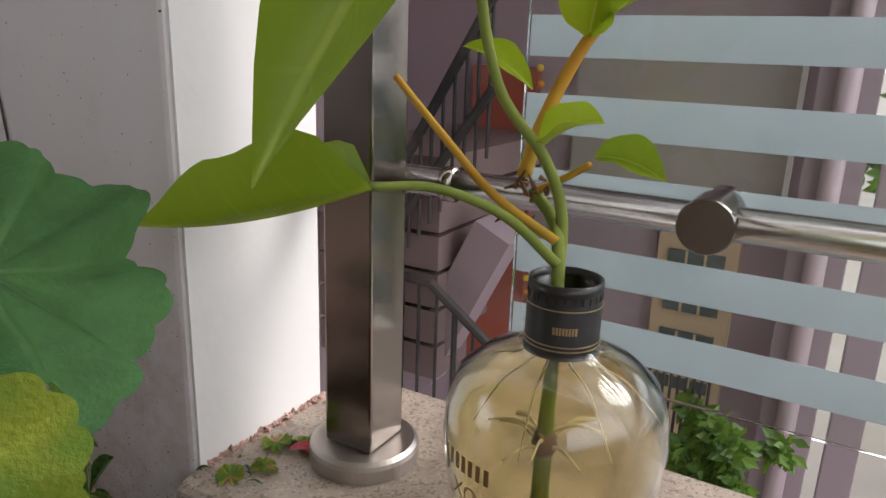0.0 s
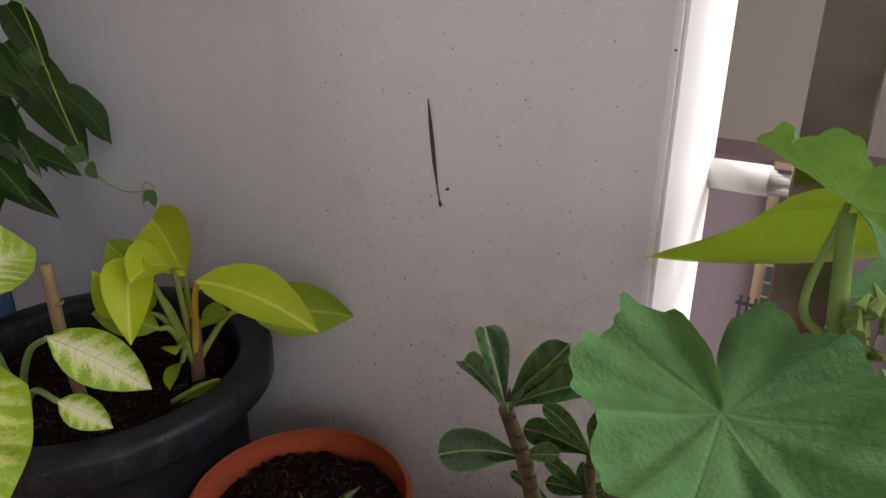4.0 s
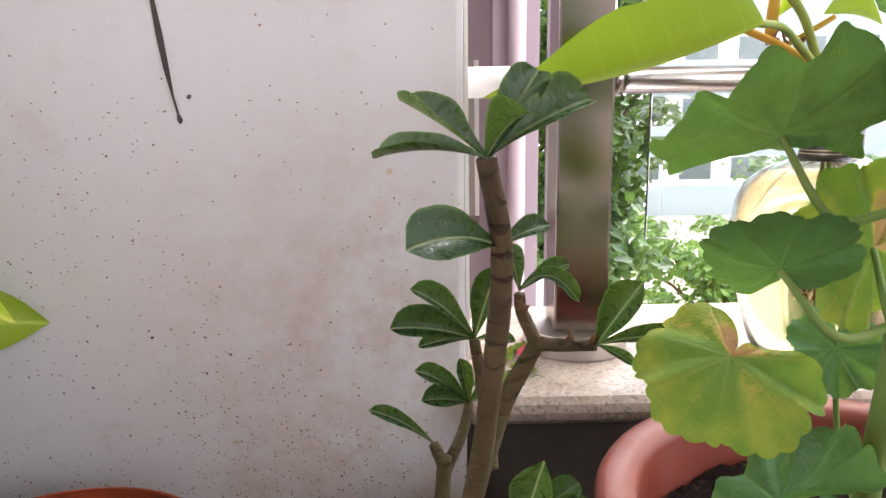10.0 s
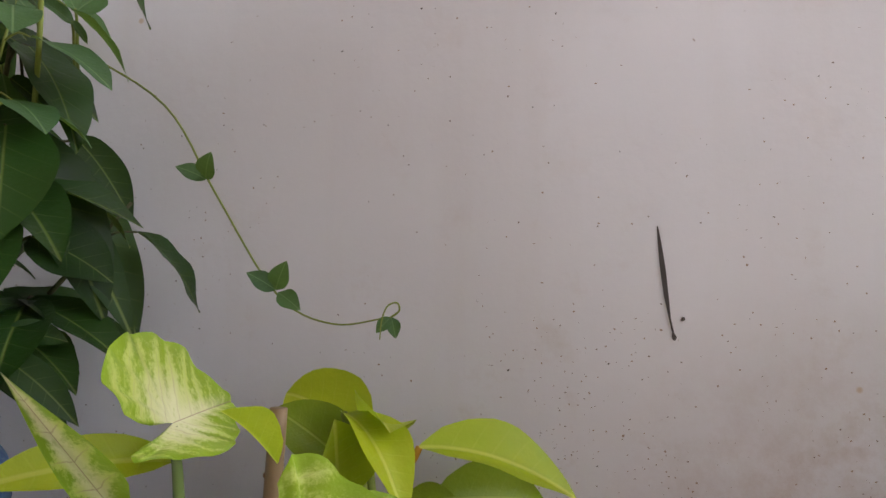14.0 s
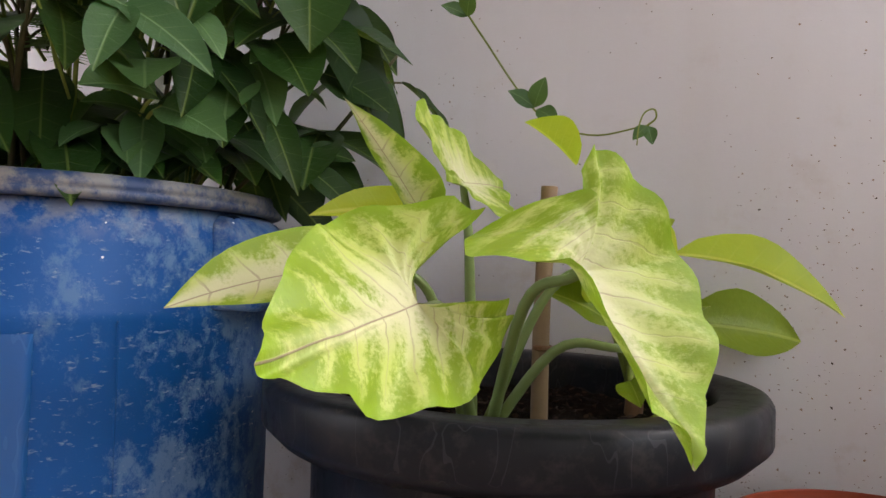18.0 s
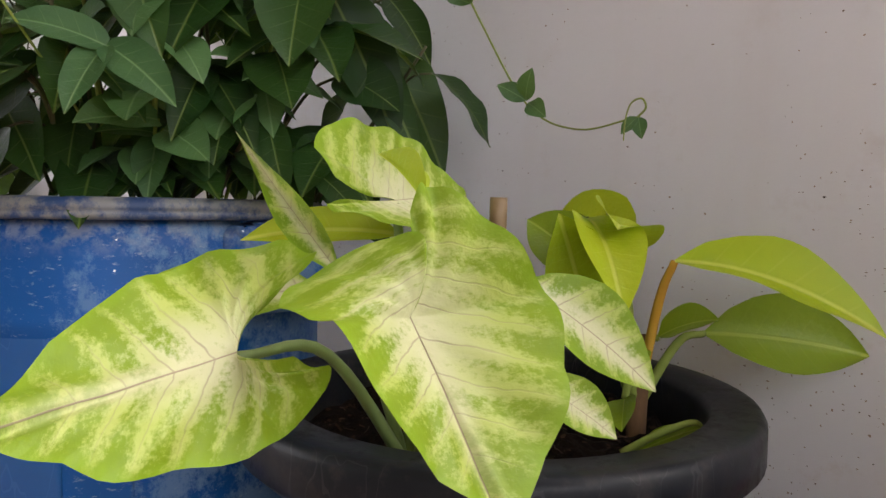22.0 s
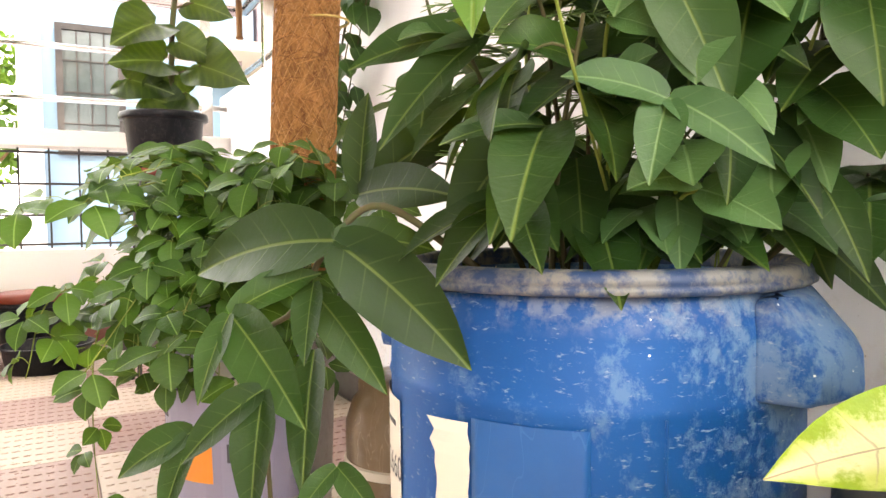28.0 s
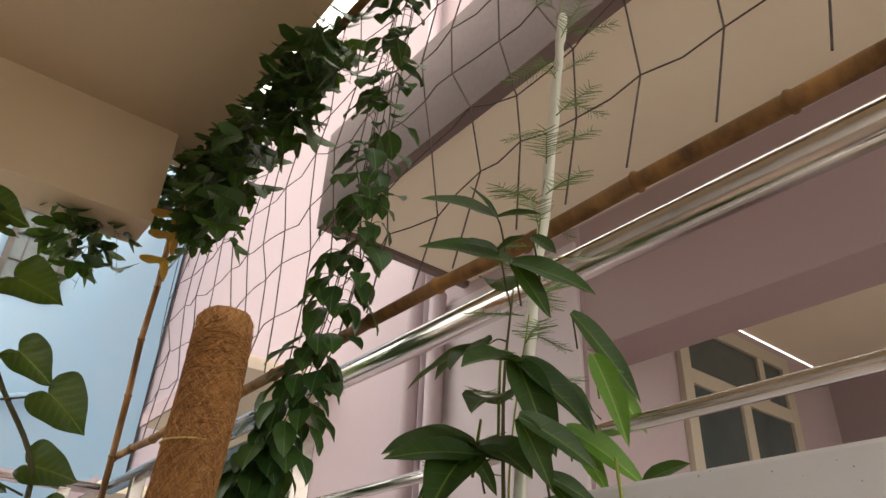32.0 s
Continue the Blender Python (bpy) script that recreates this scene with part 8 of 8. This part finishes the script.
# ---------------------------------------------------------------- dark climber up the parapet
ivy = thing("dark_climber", "dark-leaved climber trained up a string in front of the parapet", "climbing plant", (-2.75, 0.28, FLOOR))
IV = [strip_leaf("climber_leaf", M_IVY, OVAL, 8, 4, 0.05, 0.5, 0.15, 0.02, 0.2 * (k - 1), 80 + k) for k in range(3)]
ILINE = [(-2.88, 0.25, -0.04), (-2.86, 0.27, 0.35), (-2.755, 0.29, 0.716), (-2.48, 0.295, 1.17), (-2.36, 0.30, 1.30), (-2.18, 0.31, 1.55), (-2.10, 0.32, 1.92), (-2.04, 0.33, 2.45), (-2.0, 0.35, 2.88)]
for k in range(4):
    o = [Vector((0.03 * math.cos(1.6 * k), 0.0 - 0.012 * k, 0.02 * math.sin(1.6 * k)))] * len(ILINE)
    shoot(ivy, [Vector(p) + q for p, q in zip(ILINE, o)], IV, 0.030, (0.065, 0.10), 0.040, 400 + k, M_STEM_D, 0.0022, 0.9, (0.6, -0.75, 0.1), (1.0, 1.5))

# hanging foliage along the slab edge
hang = thing("hanging_creeper", "mass of dark creeper leaves hanging from the slab edge", "climbing plant", (-3.2, 0.33, 2.88))
HG = [polar_leaf("creeper_leaf", M_IVY, LOBED, 2, 0.3, 0.2, 0.03, 7, 90 + k, 1) for k in range(2)]
rng = random.Random(91)
for k in range(30):
    f = rng.random()
    x = -3.85 + 1.35 * f
    drop = rng.uniform(0.25, 0.75) * (0.55 + 0.45 * (1 - f))
    y = 0.30 + rng.uniform(-0.10, 0.10)
    shoot(hang, [(x, 0.36, 2.89), (x + rng.uniform(-0.08, 0.08), y, 2.86 - 0.4 * drop), (x + rng.uniform(-0.14, 0.14), y + rng.uniform(-0.06, 0.06), 2.88 - drop)], HG, 0.05, (0.09, 0.14), 0.04, 500 + k, M_STEM_D, 0.002, 0.9, (0.6, -0.7, -0.2), (0.9, 1.2))
for k in range(16):
    y = -0.16 + 0.028 * k
    drop = rng.uniform(0.45, 0.68) * (0.7 + 0.3 * math.sin(0.4 * k))
    x = -3.88 + rng.uniform(-0.08, 0.06)
    shoot(hang, [(x, y, 2.62 + 0.02 * k), (x + rng.uniform(-0.05, 0.05), y + rng.uniform(-0.05, 0.05), 2.62 + 0.02 * k - 0.4 * drop), (x + rng.uniform(-0.1, 0.1), y + rng.uniform(-0.08, 0.08), 2.70 + 0.012 * k - drop)], HG, 0.055, (0.09, 0.13), 0.04, 560 + k, M_STEM_D, 0.002, 0.9, (0.6, -0.7, -0.2), (0.9, 1.2))
M_DEAD = leaf_mat("withered_orange_leaf", (0.40, 0.16, 0.04), (0.50, 0.24, 0.08), (0.3, 0.12, 0.05), 7, 0.8, gloss=0.7, glow=0.3)
dead_me = polar_leaf("withered_leaf", M_DEAD, LOBED, 3, 0.9, 0.5, 0.08, 5, 3, 2)
for p in ((-3.62, 0.24, 2.42), (-3.75, 0.26, 2.36), (-3.58, 0.22, 2.50)):
    put_leaf(dead_me, hang, p, Vector(p) + Vector((0.02, -0.02, -0.10)), (0.6, -0.7, 0.1), 1.0, "withered_leaf")

# ---------------------------------------------------------------- pothos on a stand
pst = thing("plant_stand", "black iron stand carrying a potted plant by the corner", "plant stand", (-3.3, -0.09, FLOOR))
for k in range(4):
    a = math.pi / 4 + k * math.pi / 2
    part("leg", tube([(-3.3 + 0.15 * math.cos(a), -0.09 + 0.15 * math.sin(a), FLOOR), (-3.3 + 0.115 * math.cos(a), -0.09 + 0.115 * math.sin(a), 0.60)], 0.007, 8), M_BLACKPAINT, pst)
for z, r in ((0.60, 0.115), (0.25, 0.138)):
    part("ring", tube([(-3.3 + r * math.cos(2 * math.pi * i / 24), -0.09 + r * math.sin(2 * math.pi * i / 24), z) for i in range(25)], 0.006, 6), M_BLACKPAINT, pst)
sau = single("plant_saucer", moved(lathe([(0.0005, 0.0), (0.112, 0.0), (0.125, 0.03), (0.119, 0.03), (0.108, 0.006), (0.0005, 0.006)], 32), -3.3, -0.09, 0.607), M_REDPOT2, "terracotta-red plastic saucer on the iron stand", "saucer", smooth=True)
pp = thing("plant_pot", "black plastic pot on the iron stand, holding a pothos", "plant pot", (-3.3, -0.09, 0.614))
part("pot", moved(lathe(pot_body(0.135, 0.20), 48), -3.3, -0.09, 0.614), M_BLACKPOT, pp, smooth=True)
part("soil", moved(soil_disc(0.115, 0.785, seed=44), -3.3, -0.09, 0), M_SOIL, pp, "dark soil", True)
poth = thing("pothos", "tall pothos with yellow-green marbled heart-shaped leaves", "potted plant", (-3.3, -0.08, 0.79))
PO = [polar_leaf("heart_leaf", M_POTHOS, HEART, 4, 0.4, 0.18, 0.03, 7, 70 + k, 3) for k in range(3)]
stalk(poth, [(-3.3, -0.074, 0.79), (-3.3, -0.06, 1.06), (-3.3, -0.06, 1.319), (-3.3, -0.242, 1.583), (-3.3, -0.392, 1.891), (-3.3, -0.487, 2.07)], 0.010, 0.006, M_STEM_D, "stem", 8)
rng = random.Random(6)
for y, z in ((-0.46, 1.84), (-0.28, 1.87), (-0.38, 2.03), (-0.20, 1.64), (-0.08, 1.53), (-0.17, 1.27), (-0.06, 1.33), (0.01, 1.18), (-0.12, 1.09), (-0.04, 1.04), (0.02, 0.97), (-0.19, 0.92), (-0.10, 0.98), (-0.02, 0.89), (-0.13, 0.86), (-0.45, 2.10)):
    way = Vector((rng.uniform(0.0, 0.5), rng.choice((-1, 1)) * rng.uniform(0.6, 1.0), rng.uniform(-0.5, 0.15))).normalized()
    b = Vector((-3.3 + rng.uniform(-0.02, 0.06), y, z))
    put_leaf(PO[rng.randrange(3)], poth, b, b + way * rng.uniform(0.12, 0.165), (0.85, -0.3, 0.45), rng.uniform(1.15, 1.4))
    sy = float(np.interp(z, [0.79, 1.32, 1.583, 1.891, 2.07], [-0.07, -0.06, -0.24, -0.39, -0.487]))
    stalk(poth, [(-3.3, sy, z - 0.03), b], 0.004, 0.003, M_STEM_D, "leaf_stalk", 5)

# ---------------------------------------------------------------- clutter at the far end
tray = single("black_tray", moved(lathe([(0.0005, 0.002), (0.125, 0.002), (0.130, 0.0), (0.145, 0.085), (0.155, 0.087), (0.155, 0.092), (0.142, 0.092), (0.126, 0.01), (0.0005, 0.01)], 48), -3.75, -0.44, FLOOR), M_BLACKPOT, "shallow black plastic bowl on the floor", "bowl", smooth=True)
bp = thing("plant_pot", "empty black plastic pot topped with an upturned terracotta dish", "plant pot", (-4.02, -0.50, FLOOR))
part("pot", moved(lathe(pot_body(0.125, 0.22), 40), -4.02, -0.50, FLOOR + 0.001), M_BLACKPOT, bp, smooth=True)
part("dish", moved(lathe([(0.0005, 0.035), (0.10, 0.035), (0.125, 0.03), (0.13, 0.0), (0.125, 0.0), (0.0005, 0.02)], 36), -4.02, -0.50, FLOOR + 0.2215), M_REDPOT2, bp, "terracotta dish", True)
basin = single("plastic_basin", moved(lathe([(0.0005, 0.0), (0.15, 0.0), (0.165, 0.02), (0.155, 0.04), (0.168, 0.06), (0.158, 0.08), (0.170, 0.10), (0.160, 0.12), (0.172, 0.15), (0.160, 0.15), (0.14, 0.02), (0.0005, 0.02)], 40), -3.96, -0.80, FLOOR), plastic("muddy_grey_plastic", (0.10, 0.085, 0.075), (0.2, 0.17, 0.14), 0.5, 0.5), "ribbed muddy grey tub holding a plastic bag", "tub", smooth=True)
bm = bmesh.new()
bmesh.ops.create_icosphere(bm, subdivisions=4, radius=0.14)
noise.seed_set(5)
for v in bm.verts:
    v.co *= 1 + 0.28 * noise.noise(v.co * 14) + 0.15 * noise.noise(v.co * 30)
    v.co.z *= 1.15
bag = single("plastic_bag", moved(bm, -3.96, -0.78, 0.20), painted("crumpled_orange_plastic", (0.75, 0.38, 0.05), 0.5, 0.3, 30, 0.3, (0.7, 0.6, 0.4)), "crumpled orange and cream plastic bag", "bag", smooth=True)
cr = thing("plastic_crate", "red plastic crate on a dark base by the end wall", "crate", (-4.05, -0.05, FLOOR))
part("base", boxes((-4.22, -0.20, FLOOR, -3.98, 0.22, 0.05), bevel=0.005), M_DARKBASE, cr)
for k in range(8):
    part("slat", boxes((-4.20, -0.19 + 0.05 * k, 0.052, -4.0, -0.19 + 0.05 * k + 0.044, 0.26), bevel=0.006), M_REDPOT, cr)

# ---------------------------------------------------------------- details of the neighbour's house
M_REDDOOR = painted("red_brown_door", (0.30, 0.06, 0.03), 0.25, 0.5)
M_WOODF = painted("tan_door_frame", (0.46, 0.33, 0.20), 0.2, 0.6)
rd = part("door", boxes((-1.95, 3.63, -1.3, -1.55, 3.6995, 0.55), bevel=0.005), M_REDDOOR, house, "red-brown door")
for k in range(16):
    part("marigold", moved(lathe([(0.0005, -0.02), (0.018, -0.012), (0.022, 0.0), (0.018, 0.012), (0.0005, 0.02)], 8), -1.52 + 0.01 * (k % 2), 3.60, 0.55 - 0.085 * k), M_ORANGE if k % 2 else painted("yellow_marigold", (0.8, 0.5, 0.03), 0.1, world=False), rd)
gd = part("door", boxes((-0.80, 3.64, -2.3, -0.40, 3.6995, -0.20), bevel=0.004), M_WOODF, house, "tan door with two barred windows")
for z in (-0.66, -1.10):
    part("pane", boxes((-0.74, 3.62, z, -0.46, 3.6395, z + 0.33)), M_DARKGLASS, gd)
    for k in range(1, 3):
        part("bar", boxes((-0.74 + 0.093 * k - 0.006, 3.612, z, -0.74 + 0.093 * k + 0.006, 3.6195, z + 0.33)), M_WOODF, gd)
    for k in range(1, 4):
        part("bar", boxes((-0.74, 3.604, z + 0.083 * k - 0.005, -0.46, 3.6115, z + 0.083 * k + 0.005)), M_WOODF, gd)
part("wall_panel", boxes((-1.33, 3.66, -0.12, -0.26, 3.6985, 0.72)), painted("dull_beige_panel", (0.31, 0.275, 0.245), 0.15), house, "beige panel on the porch wall")
part("panel_edge", boxes((-0.258, 3.65, -0.12, -0.235, 3.6985, 0.72)), M_WHITE, house)
part("skirting_band", boxes((-2.4, 3.65, -0.20, -0.235, 3.6987, -0.121)), M_BROWN, house, "dark brown band")
st = thing("black_stair_railing", "black iron stair railing on the neighbour's porch", "stair railing", (-1.4, 2.4, -0.9))
for a, b in (((-1.66, 2.4, 0.07), (-1.20, 2.4, 0.86)), ((-1.66, 2.4, -0.32), (-1.455, 2.4, -0.33)), ((-1.455, 2.4, -0.33), (-1.0, 2.4, -0.66)), ((-1.66, 2.4, -0.14), (-1.20, 2.4, 0.50))):
    part("rail", tube([a, b], 0.022, 8), M_BLACKPAINT, st)
for k in range(9):
    x = -1.62 + 0.05 * k
    part("baluster", tube([(x, 2.4, 0.07 + 1.717 * (x + 1.66)), (x, 2.4, -0.30 + 1.2 * (x + 1.66))], 0.008, 6), M_BLACKPAINT, st)
for k in range(7):
    x = -1.60 + 0.09 * k
    z = -0.33 if x < -1.455 else -0.33 - 0.725 * (x + 1.455)
    part("baluster", tube([(x, 2.4, z), (x, 2.4, z - 0.75)], 0.014 if k % 3 == 0 else 0.008, 6), M_BLACKPAINT, st)
bm = boxes((-0.42, -0.08, -0.09, 0.42, 0.08, 0.09))
bmesh.ops.rotate(bm, verts=bm.verts, cent=(0, 0, 0), matrix=Matrix.Rotation(-radians(64), 3, "Y"))
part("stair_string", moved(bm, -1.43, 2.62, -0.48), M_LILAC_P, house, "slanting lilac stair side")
for k in range(6):
    part("stair_step", boxes((-2.1 + 0.0 * k, 2.45 + 0.0, 0.05 - 0.17 * k, -1.45, 2.75 + 0.2 * (5 - k), 0.2 - 0.17 * k)), M_BROWN, house)
for x, w in ((-0.18, 0.10), (-0.04, 0.10), (0.12, 0.14)):
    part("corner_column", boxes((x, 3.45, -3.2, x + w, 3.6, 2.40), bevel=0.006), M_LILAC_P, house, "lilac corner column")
part("drain_pipe", tube([(-0.06, 3.40, -3.2), (-0.06, 3.40, 2.4)], 0.045, 14), M_LILAC, house, "painted drain pipe", True)
gate = thing("iron_gate", "dark iron bars by the neighbour's plants", "gate", (-0.7, 3.2, -1.9))
for k in range(12):
    part("bar", tube([(-0.78 + 0.035 * k, 3.2, -1.95), (-0.78 + 0.035 * k, 3.2, -0.78)], 0.008, 6), M_BLACKPAINT, gate)
part("bar", tube([(-0.80, 3.2, -0.82), (-0.38, 3.2, -0.82)], 0.010, 6), M_BLACKPAINT, gate)


def bush(name, label, centre, size, count, leaf, mat, seed, trunk=None, category="shrub", stretch=(1, 1, 1)):
    """A trunk with limbs, and a crown of many small folded leaves in uneven clumps."""
    rg = random.Random(seed)
    t = thing(name, label, category, (centre[0], centre[1], -3.2))
    c = Vector(centre)
    hubs = [c + Vector((rg.gauss(0, 0.42) * size[0], rg.gauss(0, 0.42) * size[1], rg.uniform(-0.9, 0.9) * size[2])) for _ in range(max(8, count // 90))]
    foot = Vector((c.x, c.y, -3.2))
    if trunk:
        mid = foot.lerp(c, 0.6)
        part("trunk", tube(curve_pts([foot, mid + Vector((0.1, 0, 0)), c], 6), [trunk * (1 - 0.045 * i) for i in range(13)], 10, lump=0.06), M_TWIG, t, smooth=True)
        for h in hubs[:10]:
            part("limb", tube([mid, mid.lerp(h, 0.5) + Vector((0, 0, 0.15)), h], [trunk * 0.45, trunk * 0.25, trunk * 0.1], 6), M_TWIG, t)
    verts, faces = [], []
    for _ in range(count):
        h = hubs[rg.randrange(len(hubs))]
        p = h + Vector((rg.gauss(0, 0.22), rg.gauss(0, 0.22), rg.gauss(0, 0.2))) * min(size) * 0.75
        d = Vector((rg.gauss(0, 1), rg.gauss(0, 1), rg.gauss(-0.3, 0.7))).normalized()
        s = d.orthogonal().normalized()
        n = d.cross(s)
        l = leaf * rg.uniform(0.6, 1.3)
        k = len(verts)
        verts += [p, p + d * l * 0.5 + s * l * 0.28 + n * l * 0.06, p + d * l, p + d * l * 0.5 - s * l * 0.28 + n * l * 0.06]
        faces += [(k, k + 1, k + 2), (k, k + 2, k + 3)]
    me = bpy.data.meshes.new("crown")
    me.from_pydata(verts, [], faces)
    part("crown", me, mat, t)
    return t


def crown_mat(name, a, b):
    n = Nodes(name)
    c = n.mix(n.island(), a, b)
    n.done(c, 0.55)
    t = n.node("ShaderNodeBsdfTranslucent")
    n.put(t.inputs[0], n.mix(0.4, c, (0.4, 0.6, 0.05)))
    s = n.node("ShaderNodeMixShader")
    s.inputs[0].default_value = 0.3
    n.put(s.inputs[1], n.bsdf.outputs[0])
    n.put(s.inputs[2], t.outputs[0])
    n.put(n.out.inputs[0], s.outputs[0])
    return n.mat


M_CROWN = crown_mat("tree_crown", (0.008, 0.03, 0.008), (0.055, 0.12, 0.02))
M_CROWN_L = crown_mat("light_tree_crown", (0.04, 0.10, 0.015), (0.15, 0.26, 0.04))
bush("tree", "leafy dark green tree beside the neighbouring house", (1.20, 7.6, 0.9), (0.75, 0.8, 2.4), 14000, 0.17, M_CROWN, 1, 0.09, "tree")
bush("tree", "light green garden tree below the balcony", (3.0, 8.0, -1.6), (1.7, 0.9, 0.8), 5000, 0.13, M_CROWN_L, 2, 0.08, "tree")
bush("tree", "green garden tree below the balcony", (6.0, 10.5, -1.3), (2.2, 1.0, 1.0), 4500, 0.16, M_CROWN, 3, 0.1, "tree")
bush("tree", "leafy tree close beside the pale blue house", (-11.3, -1.85, 2.0), (1.0, 1.05, 2.9), 7000, 0.16, M_CROWN_L, 14, 0.12, "tree")
bush("tree", "leafy tree beyond the end railing", (-12.6, -2.6, 0.9), (1.2, 1.0, 1.6), 5000, 0.2, M_CROWN_L, 4, 0.14, "tree")
bush("tree", "leafy tree beyond the end railing", (-13.5, -4.0, 2.2), (1.5, 1.6, 2.2), 4500, 0.22, M_CROWN, 5, 0.15, "tree")
bush("shrub", "potted garden shrubs on the neighbour's ground floor", (-0.25, 3.0, -1.15), (0.30, 0.15, 0.28), 1600, 0.075, M_CROWN_L, 6)
bush("hanging_vine", "green vine hanging on the lilac corner column", (-0.22, 3.35, 1.75), (0.10, 0.08, 0.45), 900, 0.08, M_CROWN_L, 7)
# distant tree line
bush("tree_line", "hazy line of trees behind the far building", (9.0, 34, 2.5), (9.0, 1.5, 2.0), 5000, 0.7, M_CROWN, 8, None, "trees")

# ---------------------------------------------------------------- floor tiles, each with raised bars
TS = 0.333
bm = boxes((-TS / 2 + 0.0015, -TS / 2 + 0.0015, -0.006, TS / 2 - 0.0015, TS / 2 - 0.0015, 0.0))
for i in range(7):
    for j in range(14):
        x, y = -TS / 2 + 0.027 + 0.0465 * i, -TS / 2 + 0.018 + 0.0228 * j
        ring = []
        for k in range(8):
            a = 2 * math.pi * k / 8
            ring.append((x + 0.005 * math.cos(a), y + 0.009 * math.sin(a) * (1.0), 0.0005))
        lo = [bm.verts.new((px, py, 0.0002)) for px, py, pz in ring]
        hi = [bm.verts.new((x + (px - x) * 0.6, y + (py - y) * 0.6, 0.0022)) for px, py, pz in ring]
        for k in range(8):
            bm.faces.new((lo[k], lo[(k + 1) % 8], hi[(k + 1) % 8], hi[k]))
        bm.faces.new(hi)
tile_a = as_mesh(bm, "floor_tile", False)
tile_b = tile_a.copy()
tile_a.materials.append(M_TILE_A)
tile_b.materials.append(M_TILE_B)
for i in range(11):
    for j in range(7):
        t = part("floor_tile", tile_b if (i + j) % 2 else tile_a, None, floor)
        t.matrix_basis = pose(FAR_X + TS * (i + 0.5), WALL_Y - 0.013 - TS * (j + 0.5), FLOOR, 0, 0, 0)
